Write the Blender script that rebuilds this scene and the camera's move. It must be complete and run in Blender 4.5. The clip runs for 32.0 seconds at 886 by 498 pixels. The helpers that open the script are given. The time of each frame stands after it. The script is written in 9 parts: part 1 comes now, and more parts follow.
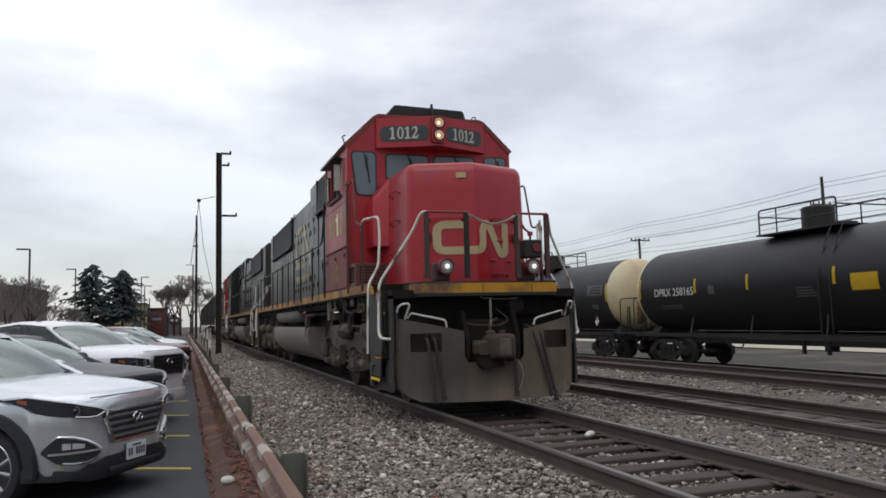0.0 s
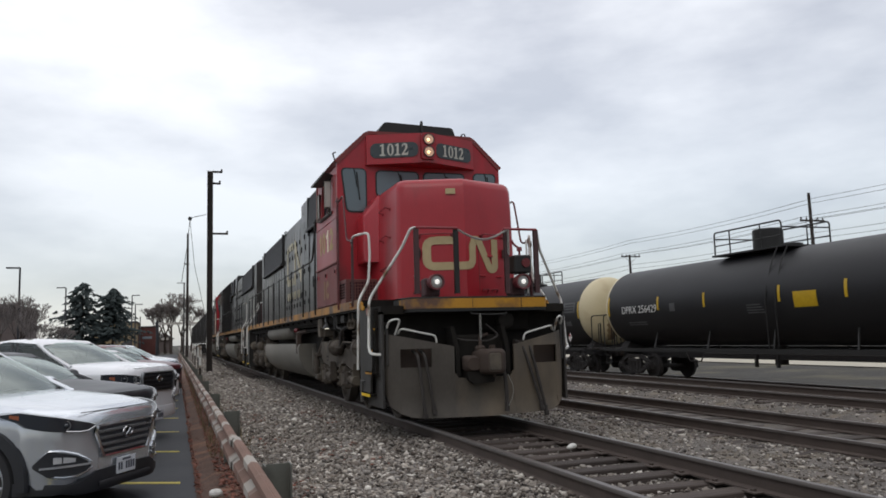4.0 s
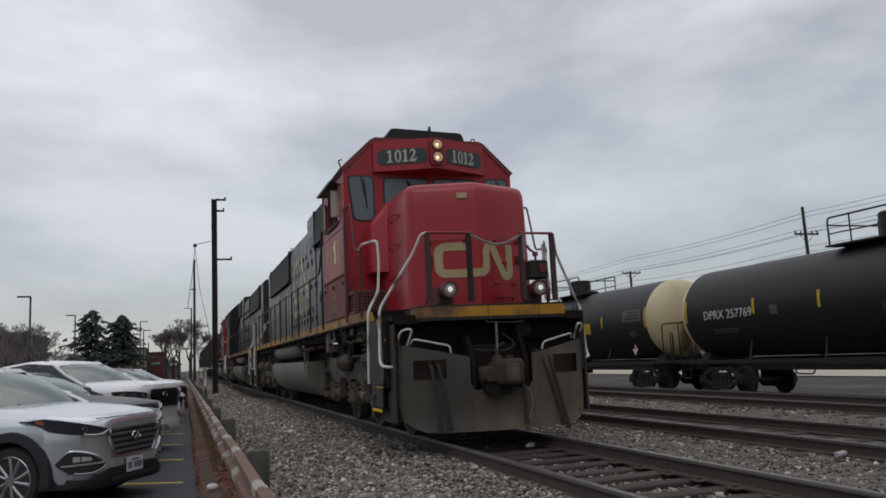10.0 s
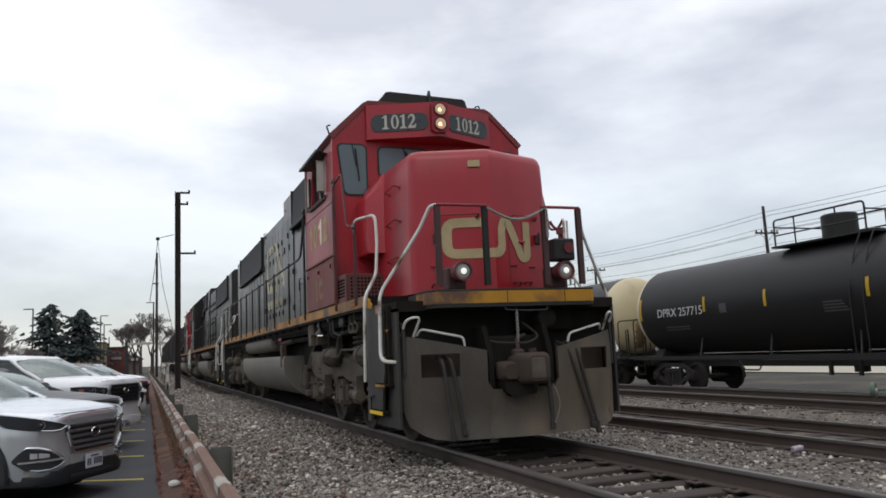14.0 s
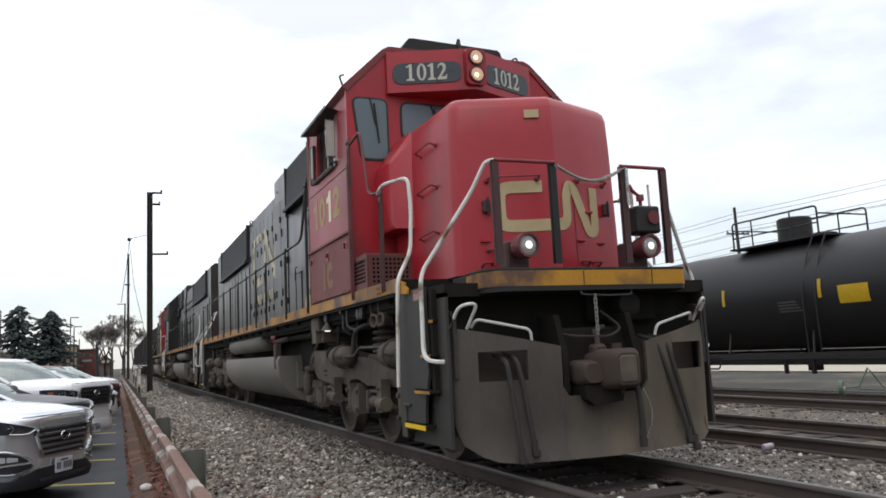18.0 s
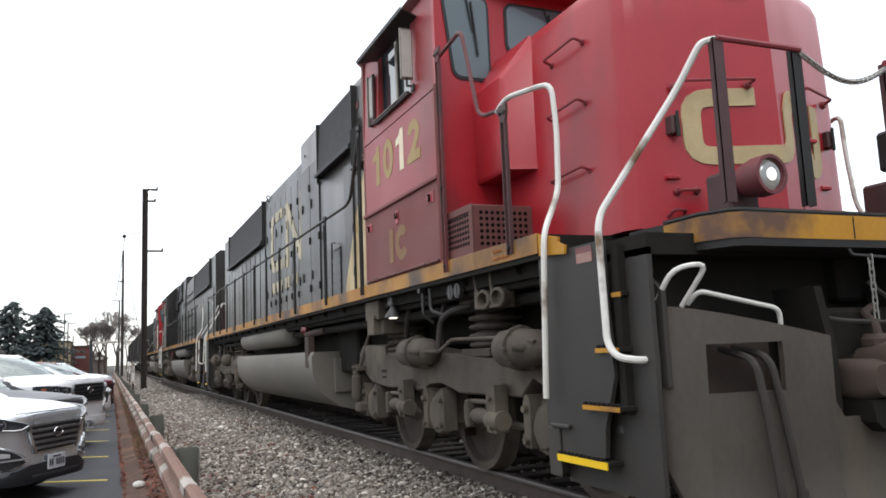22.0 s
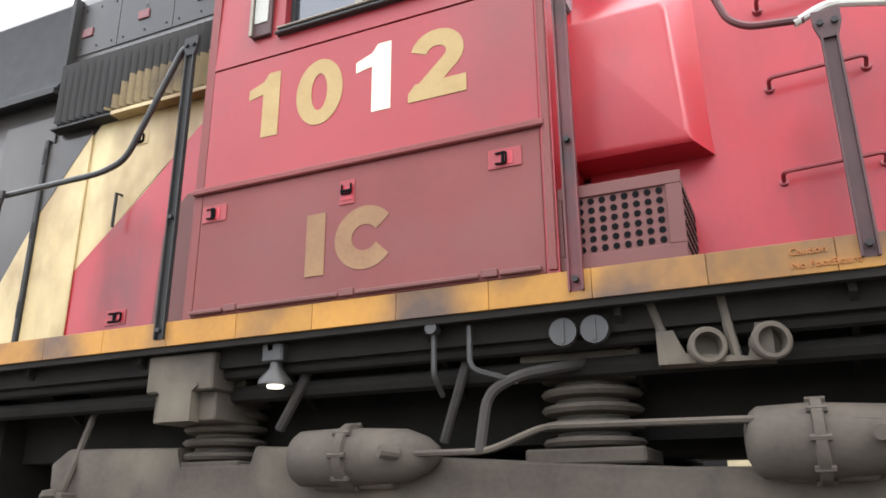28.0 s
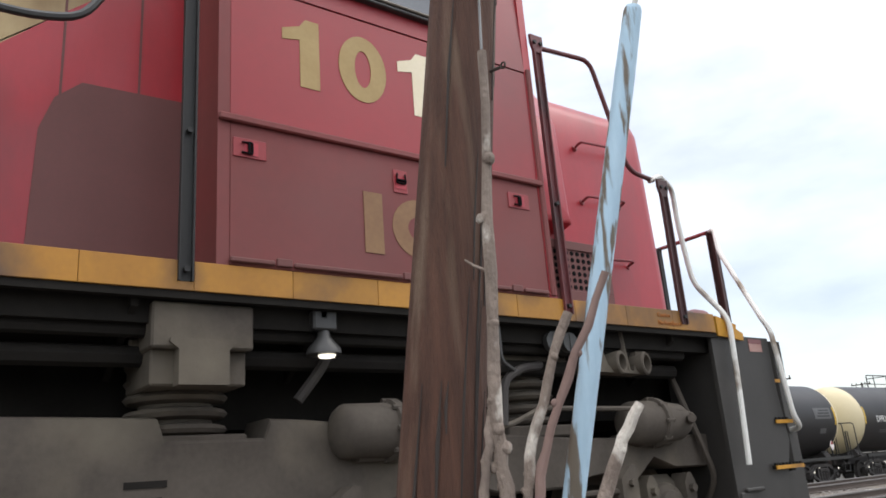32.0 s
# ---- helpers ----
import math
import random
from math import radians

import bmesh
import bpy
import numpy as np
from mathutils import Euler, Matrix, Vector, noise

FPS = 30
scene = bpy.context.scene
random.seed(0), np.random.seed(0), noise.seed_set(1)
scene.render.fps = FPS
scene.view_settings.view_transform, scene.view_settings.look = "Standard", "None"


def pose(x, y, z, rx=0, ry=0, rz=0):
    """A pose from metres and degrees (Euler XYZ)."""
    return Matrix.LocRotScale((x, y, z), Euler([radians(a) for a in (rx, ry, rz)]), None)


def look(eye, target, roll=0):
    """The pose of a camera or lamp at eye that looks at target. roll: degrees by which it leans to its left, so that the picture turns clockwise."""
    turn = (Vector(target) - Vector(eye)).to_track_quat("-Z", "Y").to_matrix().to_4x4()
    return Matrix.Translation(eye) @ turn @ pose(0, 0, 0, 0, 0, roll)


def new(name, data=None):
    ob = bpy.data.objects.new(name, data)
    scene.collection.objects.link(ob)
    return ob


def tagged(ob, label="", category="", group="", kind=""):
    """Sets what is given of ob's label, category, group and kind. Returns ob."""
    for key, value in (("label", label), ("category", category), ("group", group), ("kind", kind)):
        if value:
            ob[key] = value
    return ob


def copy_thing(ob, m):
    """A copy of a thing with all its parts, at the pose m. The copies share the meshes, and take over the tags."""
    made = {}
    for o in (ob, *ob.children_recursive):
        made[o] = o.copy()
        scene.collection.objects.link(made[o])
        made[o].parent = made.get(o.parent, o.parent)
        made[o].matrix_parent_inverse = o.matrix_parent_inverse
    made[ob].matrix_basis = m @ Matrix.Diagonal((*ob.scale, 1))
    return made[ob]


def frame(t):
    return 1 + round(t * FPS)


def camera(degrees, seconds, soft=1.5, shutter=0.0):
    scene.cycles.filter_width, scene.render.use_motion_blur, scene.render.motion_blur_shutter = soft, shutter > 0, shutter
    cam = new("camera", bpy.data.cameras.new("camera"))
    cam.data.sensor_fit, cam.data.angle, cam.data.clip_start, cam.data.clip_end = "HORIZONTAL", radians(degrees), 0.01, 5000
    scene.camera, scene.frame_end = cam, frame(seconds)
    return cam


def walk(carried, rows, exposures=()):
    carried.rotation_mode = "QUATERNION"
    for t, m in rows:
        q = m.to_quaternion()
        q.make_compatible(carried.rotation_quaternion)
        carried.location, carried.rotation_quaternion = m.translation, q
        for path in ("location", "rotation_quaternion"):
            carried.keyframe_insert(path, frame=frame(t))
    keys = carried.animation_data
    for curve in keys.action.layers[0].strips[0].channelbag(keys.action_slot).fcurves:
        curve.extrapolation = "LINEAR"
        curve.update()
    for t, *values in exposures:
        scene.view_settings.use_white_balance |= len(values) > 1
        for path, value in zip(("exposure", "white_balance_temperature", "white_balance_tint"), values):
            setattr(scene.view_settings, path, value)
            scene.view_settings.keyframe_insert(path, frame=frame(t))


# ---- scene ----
cam = camera(59.82, 32.0, soft=1.7)
PATH = [
    (0.0,-4.219,1.615,1.309,18.57,5.23,-1.38), (0.5,-4.219,1.615,1.309,19.35,5.07,-1.57),
    (1.0,-4.219,1.615,1.309,19.68,5.05,-1.33), (1.5,-4.219,1.615,1.309,19.9,5.26,-1.62),
    (2.0,-4.219,1.615,1.309,20.02,5.59,-1.54), (2.5,-4.219,1.615,1.309,20.05,5.88,-1.61),
    (3.0,-4.219,1.615,1.309,19.98,6.2,-1.67), (3.5,-4.219,1.615,1.309,19.76,6.37,-1.63),
    (5.5,-4.114,0.0,1.147,16.58,6.83,-2.64), (6.0,-4.114,0.0,1.147,15.91,7.07,-3.14),
    (6.5,-4.114,0.0,1.147,15.29,7.1,-3.17), (7.0,-4.114,0.0,1.147,14.89,5.97,-2.07),
    (7.5,-4.114,0.0,1.147,11.81,8.19,-1.97), (8.0,-4.114,0.0,1.147,11.72,9.14,-3.32),
    (8.5,-4.114,0.0,1.147,13.21,9.47,-3.6), (9.0,-4.114,0.0,1.147,14.36,9.61,-3.87),
    (9.5,-4.114,0.0,1.147,16.09,8.81,-3.3), (10.0,-4.114,0.0,1.147,18.75,8.0,-2.81),
    (10.5,-4.114,0.0,1.147,19.96,7.73,-2.83), (11.0,-4.114,0.0,1.147,20.99,7.54,-3.09),
    (11.5,-4.114,0.0,1.147,21.62,7.39,-3.15), (12.0,-4.114,0.0,1.147,20.84,7.25,-2.82),
    (12.5,-4.114,0.0,1.147,20.51,7.2,-2.75), (13.0,-4.114,0.0,1.147,20.62,7.28,-2.61),
    (13.5,-4.114,0.0,1.147,20.88,7.43,-2.67), (14.0,-4.114,0.0,1.147,21.23,7.57,-2.66),
    (14.5,-4.114,0.0,1.147,21.69,7.68,-2.43), (16.5,-4.114,0.0,1.147,23.13,7.63,-3.11),
    (17.0,-4.114,0.0,1.147,23.17,7.6,-3.23), (17.5,-4.114,0.0,1.147,23.13,7.55,-2.72),
    (18.0,-4.114,0.0,1.147,23.09,7.53,-2.92), (18.5,-4.114,0.0,1.147,23.04,7.55,-2.65),
    (19.0,-4.114,0.0,1.147,23.02,7.45,-2.73), (19.5,-4.114,0.0,1.147,22.93,7.46,-2.49),
    (20.0,-4.114,0.0,1.147,22.91,7.49,-2.54), (20.5,-4.114,0.0,1.147,23.03,7.44,-2.56),
    (21.0,-4.114,0.0,1.147,23.11,7.48,-2.41), (21.5,-4.114,0.0,1.147,23.32,7.46,-2.42),
    (22.0,-4.114,0.0,1.147,23.41,7.49,-2.42), (22.5,-4.114,0.0,1.147,23.63,7.54,-2.23),
    (23.0,-4.114,0.0,1.147,23.81,7.65,-2.17), (23.5,-4.114,0.0,1.147,24.05,7.8,-2.05),
    (24.0,-4.114,0.0,1.147,24.24,7.98,-1.68), (24.5,-4.114,0.0,1.147,24.37,8.16,-1.46),
    (25.0,-4.114,0.0,1.147,24.39,8.35,-0.95), (25.5,-4.114,0.0,1.147,25.42,9.81,0.48),
    (26.0,-4.114,0.0,1.147,31.97,14.76,0.71), (26.5,-4.114,0.0,1.147,45.18,14.92,-0.91),
    (28.5,-4.845,-0.25,0.87,71.81,22.58,-0.33), (29.0,-4.845,-0.15,0.87,79.97,27.34,-1.05),
    (29.5,-4.845,-0.155,0.87,86.35,29.65,-1.15), (30.0,-4.845,-0.16,0.87,91.47,29.71,-0.78),
    (30.5,-4.845,-0.14,0.87,98.27,27.84,-0.92), (31.0,-4.845,-0.15,0.87,106.7,24.26,-2.03),
    (31.5,-4.845,-0.31,0.87,118.31,20.1,-2.62), (32.0,-4.845,-0.37,0.87,126.93,16.69,-4.4),
]
LOCO = [
    (0.0,12.411), (0.5,12.43), (1.0,12.439), (1.5,12.434), (2.0,12.413), (2.5,12.378), (3.0,12.336), (3.5,12.291),
    (5.5,11.871), (6.0,11.713), (6.5,11.55), (7.0,11.383), (7.5,11.215), (8.0,11.047), (8.5,10.874), (9.0,10.691),
    (9.5,10.507), (10.0,10.331), (10.5,10.148), (11.0,9.951), (11.5,9.742), (12.0,9.521), (12.5,9.302), (13.0,9.081),
    (13.5,8.857), (14.0,8.631), (14.5,8.398), (16.5,7.367), (17.0,7.08), (17.5,6.782), (18.0,6.469), (18.5,6.148),
    (19.0,5.808), (19.5,5.455), (20.0,5.094), (20.5,4.729), (21.0,4.351), (21.5,3.965), (22.0,3.573), (22.5,3.184),
    (23.0,2.796), (23.5,2.385), (24.0,1.938), (24.5,1.481), (25.0,1.035), (25.5,0.58), (26.0,0.122), (26.5,-0.307),
    (28.5,-2.197), (29.0,-2.73), (29.5,-3.27), (30.0,-3.791), (30.5,-4.357), (31.0,-4.931), (31.5,-5.444), (32.0,-6.035),
]
EXPOSURES = [(0, 0.1), (3.5, 0.1), (6, -0.05), (9, -0.36), (10, -0.38), (11, -0.14), (13, 0.02), (14, 0.14), (17, 0.42), (19, 0.67), (22, 1.05), (25.5, 1.15), (27, 1.5), (28.5, 2.35), (29.4, 2.08), (30.2, 1.7), (31, 1.6), (31.5, 1.52), (32, 1.18)]
SKY = 0.87
def aim(t, x, y, z, yaw, pitch, roll):
    a, p = radians(yaw), radians(pitch)
    d = Vector((math.sin(a) * math.cos(p), math.cos(a) * math.cos(p), math.sin(p)))
    e = Vector((x, y, z))
    return t, look(e, e + d, roll)


walk(cam, [aim(*r) for r in PATH], EXPOSURES)

# ---- world and sun: a bright overcast sky with broken grey cloud ----
world = bpy.data.worlds.new("sky")
scene.world = world
world.use_nodes = True
wn, wl = world.node_tree.nodes, world.node_tree.links
wn.clear()
w_out = wn.new("ShaderNodeOutputWorld")
w_sky = wn.new("ShaderNodeTexSky")
w_sky.sky_type, w_sky.sun_disc = "NISHITA", False
w_sky.sun_elevation, w_sky.sun_rotation = radians(48), radians(215)
w_bg1 = wn.new("ShaderNodeBackground")
w_bg1.inputs["Strength"].default_value = 0.04
wl.new(w_sky.outputs[0], w_bg1.inputs["Color"])
w_tc = wn.new("ShaderNodeTexCoord")
w_map = wn.new("ShaderNodeMapping")
w_map.inputs["Scale"].default_value = (1.0, 1.0, 2.6)
w_map.inputs["Location"].default_value = (3.1, 1.2, 0.4)
wl.new(w_tc.outputs["Generated"], w_map.inputs["Vector"])
w_n1 = wn.new("ShaderNodeTexNoise")
w_n1.inputs["Scale"].default_value, w_n1.inputs["Detail"].default_value, w_n1.inputs["Roughness"].default_value = 2.1, 6.0, 0.52
wl.new(w_map.outputs[0], w_n1.inputs["Vector"])
w_ramp = wn.new("ShaderNodeValToRGB")
w_ramp.color_ramp.elements[0].position, w_ramp.color_ramp.elements[0].color = 0.37, (0.52, 0.522, 0.545, 1)
w_ramp.color_ramp.elements[1].position, w_ramp.color_ramp.elements[1].color = 0.62, (0.93, 0.925, 0.925, 1)
wl.new(w_n1.outputs[0], w_ramp.inputs[0])
w_bg2 = wn.new("ShaderNodeBackground")
w_bg2.inputs["Strength"].default_value = SKY
w_sep = wn.new("ShaderNodeSeparateXYZ")
wl.new(w_tc.outputs["Generated"], w_sep.inputs[0])
w_side = wn.new("ShaderNodeMapRange")
w_side.inputs["From Min"].default_value, w_side.inputs["From Max"].default_value = -0.7, 0.95
w_side.inputs["To Min"].default_value, w_side.inputs["To Max"].default_value = 0.56, 1.14
wl.new(w_sep.outputs["Y"], w_side.inputs["Value"])
w_tint = wn.new("ShaderNodeVectorMath")
w_tint.operation = "SCALE"
wl.new(w_ramp.outputs[0], w_tint.inputs[0])
w_low = wn.new("ShaderNodeMapRange")
w_low.inputs["From Min"].default_value, w_low.inputs["From Max"].default_value = 0.0, 0.42
w_low.inputs["To Min"].default_value, w_low.inputs["To Max"].default_value = 0.55, 1.14
wl.new(w_sep.outputs["Z"], w_low.inputs["Value"])
w_mul = wn.new("ShaderNodeMath")
w_mul.operation = "MULTIPLY"
wl.new(w_side.outputs[0], w_mul.inputs[0])
wl.new(w_low.outputs[0], w_mul.inputs[1])
w_top = wn.new("ShaderNodeMapRange")
w_top.interpolation_type = "SMOOTHSTEP"
w_top.inputs["From Min"].default_value, w_top.inputs["From Max"].default_value = 0.4, 1.0
w_top.inputs["To Min"].default_value, w_top.inputs["To Max"].default_value = 1.0, 1.9
wl.new(w_sep.outputs["Z"], w_top.inputs["Value"])
w_mul2 = wn.new("ShaderNodeMath")
w_mul2.operation = "MULTIPLY"
wl.new(w_mul.outputs[0], w_mul2.inputs[0])
wl.new(w_top.outputs[0], w_mul2.inputs[1])
wl.new(w_mul2.outputs[0], w_tint.inputs["Scale"])
wl.new(w_tint.outputs[0], w_bg2.inputs["Color"])
w_add = wn.new("ShaderNodeAddShader")
wl.new(w_bg1.outputs[0], w_add.inputs[0])
wl.new(w_bg2.outputs[0], w_add.inputs[1])
wl.new(w_add.outputs[0], w_out.inputs["Surface"])
sun_lamp = bpy.data.lights.new("sun", "SUN")
sun_lamp.energy, sun_lamp.angle, sun_lamp.color = 0.35, radians(25), (1.0, 0.97, 0.93)
sun = new("sun", sun_lamp)
sun.matrix_world = look((-30, -40, 60), (0, 10, 0))


# ---- materials ----
def rgb(h):
    v = [int(h[i:i + 2], 16) / 255 for i in (0, 2, 4)]
    return [c / 12.92 if c <= 0.04045 else ((c + 0.055) / 1.055) ** 2.4 for c in v]


def mat(name, col, col2=None, rough=0.6, metal=0.0, scale=6.0, fine=60.0, bump=0.1, dist=0.004, dirt=None, dirt_lo=0.55, dirt_hi=0.75,
        stretch=(1, 1, 1), rand=0.0, emit=None, strength=0.0, coat=0.0, spec=0.5, island=0.0):
    m = bpy.data.materials.new(name)
    m.use_nodes = True
    n, l = m.node_tree.nodes, m.node_tree.links
    b = n["Principled BSDF"]
    b.inputs["Roughness"].default_value, b.inputs["Metallic"].default_value = rough, metal
    b.inputs["Coat Weight"].default_value = coat
    b.inputs["Specular IOR Level"].default_value = spec
    tc, mp = n.new("ShaderNodeTexCoord"), n.new("ShaderNodeMapping")
    mp.inputs["Scale"].default_value = stretch
    l.new(tc.outputs["Object"], mp.inputs["Vector"])
    big, small = n.new("ShaderNodeTexNoise"), n.new("ShaderNodeTexNoise")
    for t, s in ((big, scale), (small, fine)):
        t.inputs["Scale"].default_value, t.inputs["Detail"].default_value = s, 4.0
        l.new(mp.outputs[0], t.inputs["Vector"])
    col2 = col2 or [c * 0.72 for c in col]
    mixv = n.new("ShaderNodeMath")
    mixv.operation = "MULTIPLY_ADD"
    l.new(small.outputs[0], mixv.inputs[0])
    mixv.inputs[1].default_value = 0.6
    ad = n.new("ShaderNodeMath")
    ad.operation = "MULTIPLY_ADD"
    l.new(big.outputs[0], ad.inputs[0])
    ad.inputs[1].default_value, ad.inputs[2].default_value = 1.2, -0.4
    l.new(ad.outputs[0], mixv.inputs[2])
    mx = n.new("ShaderNodeMix")
    mx.data_type, mx.clamp_factor = "RGBA", True
    mx.inputs["A"].default_value, mx.inputs["B"].default_value = (*col, 1), (*col2, 1)
    l.new(mixv.outputs[0], mx.inputs["Factor"])
    out = mx.outputs["Result"]
    if dirt:
        dn = n.new("ShaderNodeTexNoise")
        dn.inputs["Scale"].default_value, dn.inputs["Detail"].default_value = scale * 0.45, 8.0
        l.new(mp.outputs[0], dn.inputs["Vector"])
        mr = n.new("ShaderNodeMapRange")
        mr.inputs["From Min"].default_value, mr.inputs["From Max"].default_value = dirt_lo, dirt_hi
        l.new(dn.outputs[0], mr.inputs["Value"])
        m2 = n.new("ShaderNodeMix")
        m2.data_type = "RGBA"
        l.new(mr.outputs[0], m2.inputs["Factor"])
        l.new(out, m2.inputs["A"])
        m2.inputs["B"].default_value = (*dirt, 1)
        out = m2.outputs["Result"]
    if rand or island:
        src = n.new("ShaderNodeObjectInfo").outputs["Random"] if rand else n.new("ShaderNodeNewGeometry").outputs["Random Per Island"]
        a = rand or island
        mr = n.new("ShaderNodeMapRange")
        mr.inputs["To Min"].default_value, mr.inputs["To Max"].default_value = 1 - a, 1 + a
        l.new(src, mr.inputs["Value"])
        hs = n.new("ShaderNodeHueSaturation")
        l.new(mr.outputs[0], hs.inputs["Value"])
        l.new(out, hs.inputs["Color"])
        out = hs.outputs[0]
    l.new(out, b.inputs["Base Color"])
    if bump:
        bp = n.new("ShaderNodeBump")
        bp.inputs["Strength"].default_value, bp.inputs["Distance"].default_value = bump, dist
        l.new(small.outputs[0], bp.inputs["Height"])
        l.new(bp.outputs[0], b.inputs["Normal"])
        rr = n.new("ShaderNodeMapRange")
        rr.inputs["To Min"].default_value, rr.inputs["To Max"].default_value = max(0.02, rough - 0.12), min(1, rough + 0.12)
        l.new(big.outputs[0], rr.inputs["Value"])
        l.new(rr.outputs[0], b.inputs["Roughness"])
    if emit:
        b.inputs["Emission Color"].default_value, b.inputs["Emission Strength"].default_value = (*emit, 1), strength
    return m


def glass(name, col, rough=0.05, alpha=1.0):
    m = mat(name, col, col, rough=rough, bump=0.0, spec=0.6)
    m.node_tree.nodes["Principled BSDF"].inputs["Alpha"].default_value = alpha
    return m


RED = mat("red_paint", rgb("a8222c"), rgb("931d26"), rough=0.34, scale=2.6, fine=34, bump=0.06, dirt=rgb("5e2626"), dirt_lo=0.52, dirt_hi=0.72, stretch=(1, 1, 0.4))
RED_DUSTY = mat("dusty_red_paint", rgb("7b302e"), rgb("672e2b"), rough=0.62, scale=1.2, fine=18, bump=0.05, dirt=rgb("66403c"), dirt_lo=0.48, dirt_hi=0.75)
MAROON = mat("maroon_patch", rgb("6a3c38"), rgb("5d3a36"), rough=0.7, scale=2, fine=30)
HOOD = mat("black_hood_paint", rgb("211f1e"), rgb("2b2826"), rough=0.35, spec=0.42, scale=1.3, fine=22, bump=0.07, dirt=rgb("4d4741"), dirt_lo=0.5, dirt_hi=0.74, stretch=(1, 1, 0.4))
BLACK = mat("black_steel", rgb("252524"), rgb("2e2d2c"), rough=0.58, spec=0.3, scale=3, fine=40)
SCREEN = mat("dark_mesh", rgb("1b1c1f"), rgb("232427"), rough=0.8, scale=8, fine=160, bump=0.4)
CREAM = mat("cream_paint", rgb("c9b584"), rgb("b8a171"), rough=0.45, scale=3.2, fine=26, bump=0.05, dirt=rgb("7f643b"), dirt_lo=0.44, dirt_hi=0.66, stretch=(1, 1, 0.6))
CREAM_GRIMY = mat("grimy_cream_paint", rgb("8f7d58"), rgb("6f5f43"), rough=0.7, scale=4, fine=40, bump=0.05, dirt=rgb("4a4034"), dirt_lo=0.5, dirt_hi=0.7)
LETTER = mat("worn_gold_letter", rgb("bcaa82"), rgb("a8946c"), rough=0.6, scale=7, fine=50)
WHITE_LETTER = mat("fresh_white_letter", rgb("e6dabf"), rgb("d9cbab"), rough=0.6, scale=5, fine=40)
YELLOW = mat("dirty_yellow_paint", rgb("b07c22"), rgb("8e5f20"), rough=0.55, scale=3, fine=30, dirt=rgb("4b382c"), dirt_lo=0.47, dirt_hi=0.66, rand=0.14)
YELLOW_NEW = mat("bright_yellow", rgb("ebc514"), rgb("ddb510"), rough=0.5, scale=6, fine=40)
TRUCK = mat("dusty_truck_steel", rgb("585149"), rgb("403a34"), rough=0.88, spec=0.3, scale=3.5, fine=36, bump=0.3, dirt=rgb("6c6457"), dirt_lo=0.48, dirt_hi=0.72)
TANKGREY = mat("dusty_fuel_tank", rgb("6b675e"), rgb("5f5c55"), rough=0.75, scale=1.5, fine=20, bump=0.08, dirt=rgb("7a756b"), dirt_lo=0.5, dirt_hi=0.8, stretch=(1, 0.3, 1))
# grime, kept near black so the shade under the frame sits in the colour
UNDER = mat("grimy_shaded_underframe", rgb("272420"), rgb("1b1917"), rough=0.95, spec=0.2, scale=4, fine=40, bump=0.2)
PLOW = mat("worn_plow_steel", rgb("504a42"), rgb("37322c"), rough=0.72, scale=2.2, fine=34, bump=0.25, dirt=rgb("655a4b"), dirt_lo=0.5, dirt_hi=0.68, stretch=(1, 1, 0.5))
STEPWELL = mat("scuffed_dark_steel", rgb("322f2c"), rgb("2a2825"), rough=0.6, scale=2.2, fine=30, bump=0.08, dirt=rgb("403c37"), dirt_lo=0.5, dirt_hi=0.72)
HOSE = mat("grimy_rubber_hose", rgb("38332f"), rgb("2b2725"), rough=0.8, scale=8, fine=60, bump=0.1)
PLATFORM_YELLOW = mat("scraped_yellow_paint", rgb("bd8a1c"), rgb("a06f1c"), rough=0.6, scale=3.5, fine=30, dirt=rgb("5a4030"), dirt_lo=0.5, dirt_hi=0.62, bump=0.1)
RUST = mat("rusty_casting", rgb("372d27"), rgb("463a32"), rough=0.9, scale=6, fine=50, bump=0.3)
WHITE_RAIL = mat("white_handrail_paint", rgb("d9d8d2"), rgb("c9c7bf"), rough=0.45, scale=6, fine=40, dirt=rgb("705a42"), dirt_lo=0.55, dirt_hi=0.66)
RED_RAIL = mat("red_handrail_paint", rgb("8e3138"), rgb("6f2d30"), rough=0.55, scale=6, fine=40)
GREY_RAIL = mat("grey_handrail_paint", rgb("3a3937"), rgb("2e2d2c"), rough=0.5, scale=6, fine=40)
BROWN_POST = mat("brown_handrail_post", rgb("4c2d2d"), rgb("3d2a2a"), rough=0.6, scale=6, fine=40)
CAB_POST = mat("dull_red_handrail_paint", rgb("6a2f31"), rgb("4f2a2b"), rough=0.6, scale=6, fine=40, dirt=rgb("3f2a2a"), dirt_lo=0.5, dirt_hi=0.65)
CHAIN = mat("galvanised_chain", rgb("b9b7b0"), rgb("9b9993"), rough=0.4, metal=0.7)
PALE_PANEL = mat("pale_grey_panel", rgb("b8b7af"), rgb("a3a29a"), rough=0.5, scale=4, fine=30)
RED_SIDE = mat("sun_dulled_red_paint", rgb("99262c"), rgb("862429"), rough=0.45, scale=1.2, fine=18, bump=0.04, dirt=rgb("693634"), dirt_lo=0.45, dirt_hi=0.72)
CABLET = mat("worn_gold_numeral", rgb("ab925f"), rgb("957a4c"), rough=0.65, scale=6, fine=40, bump=0.02)
CAUTION = mat("faded_red_lettering", rgb("9a5a2c"), rgb("a06a2c"), rough=0.7, bump=0)
HOLE = mat("dark_hollow", rgb("121213"), rgb("0d0d0e"), rough=0.9, bump=0, spec=0.1)
LETTER_DIM = mat("dust_dimmed_letter", rgb("8a6a45"), rgb("75533d"), rough=0.7, scale=5, fine=40, bump=0.02)
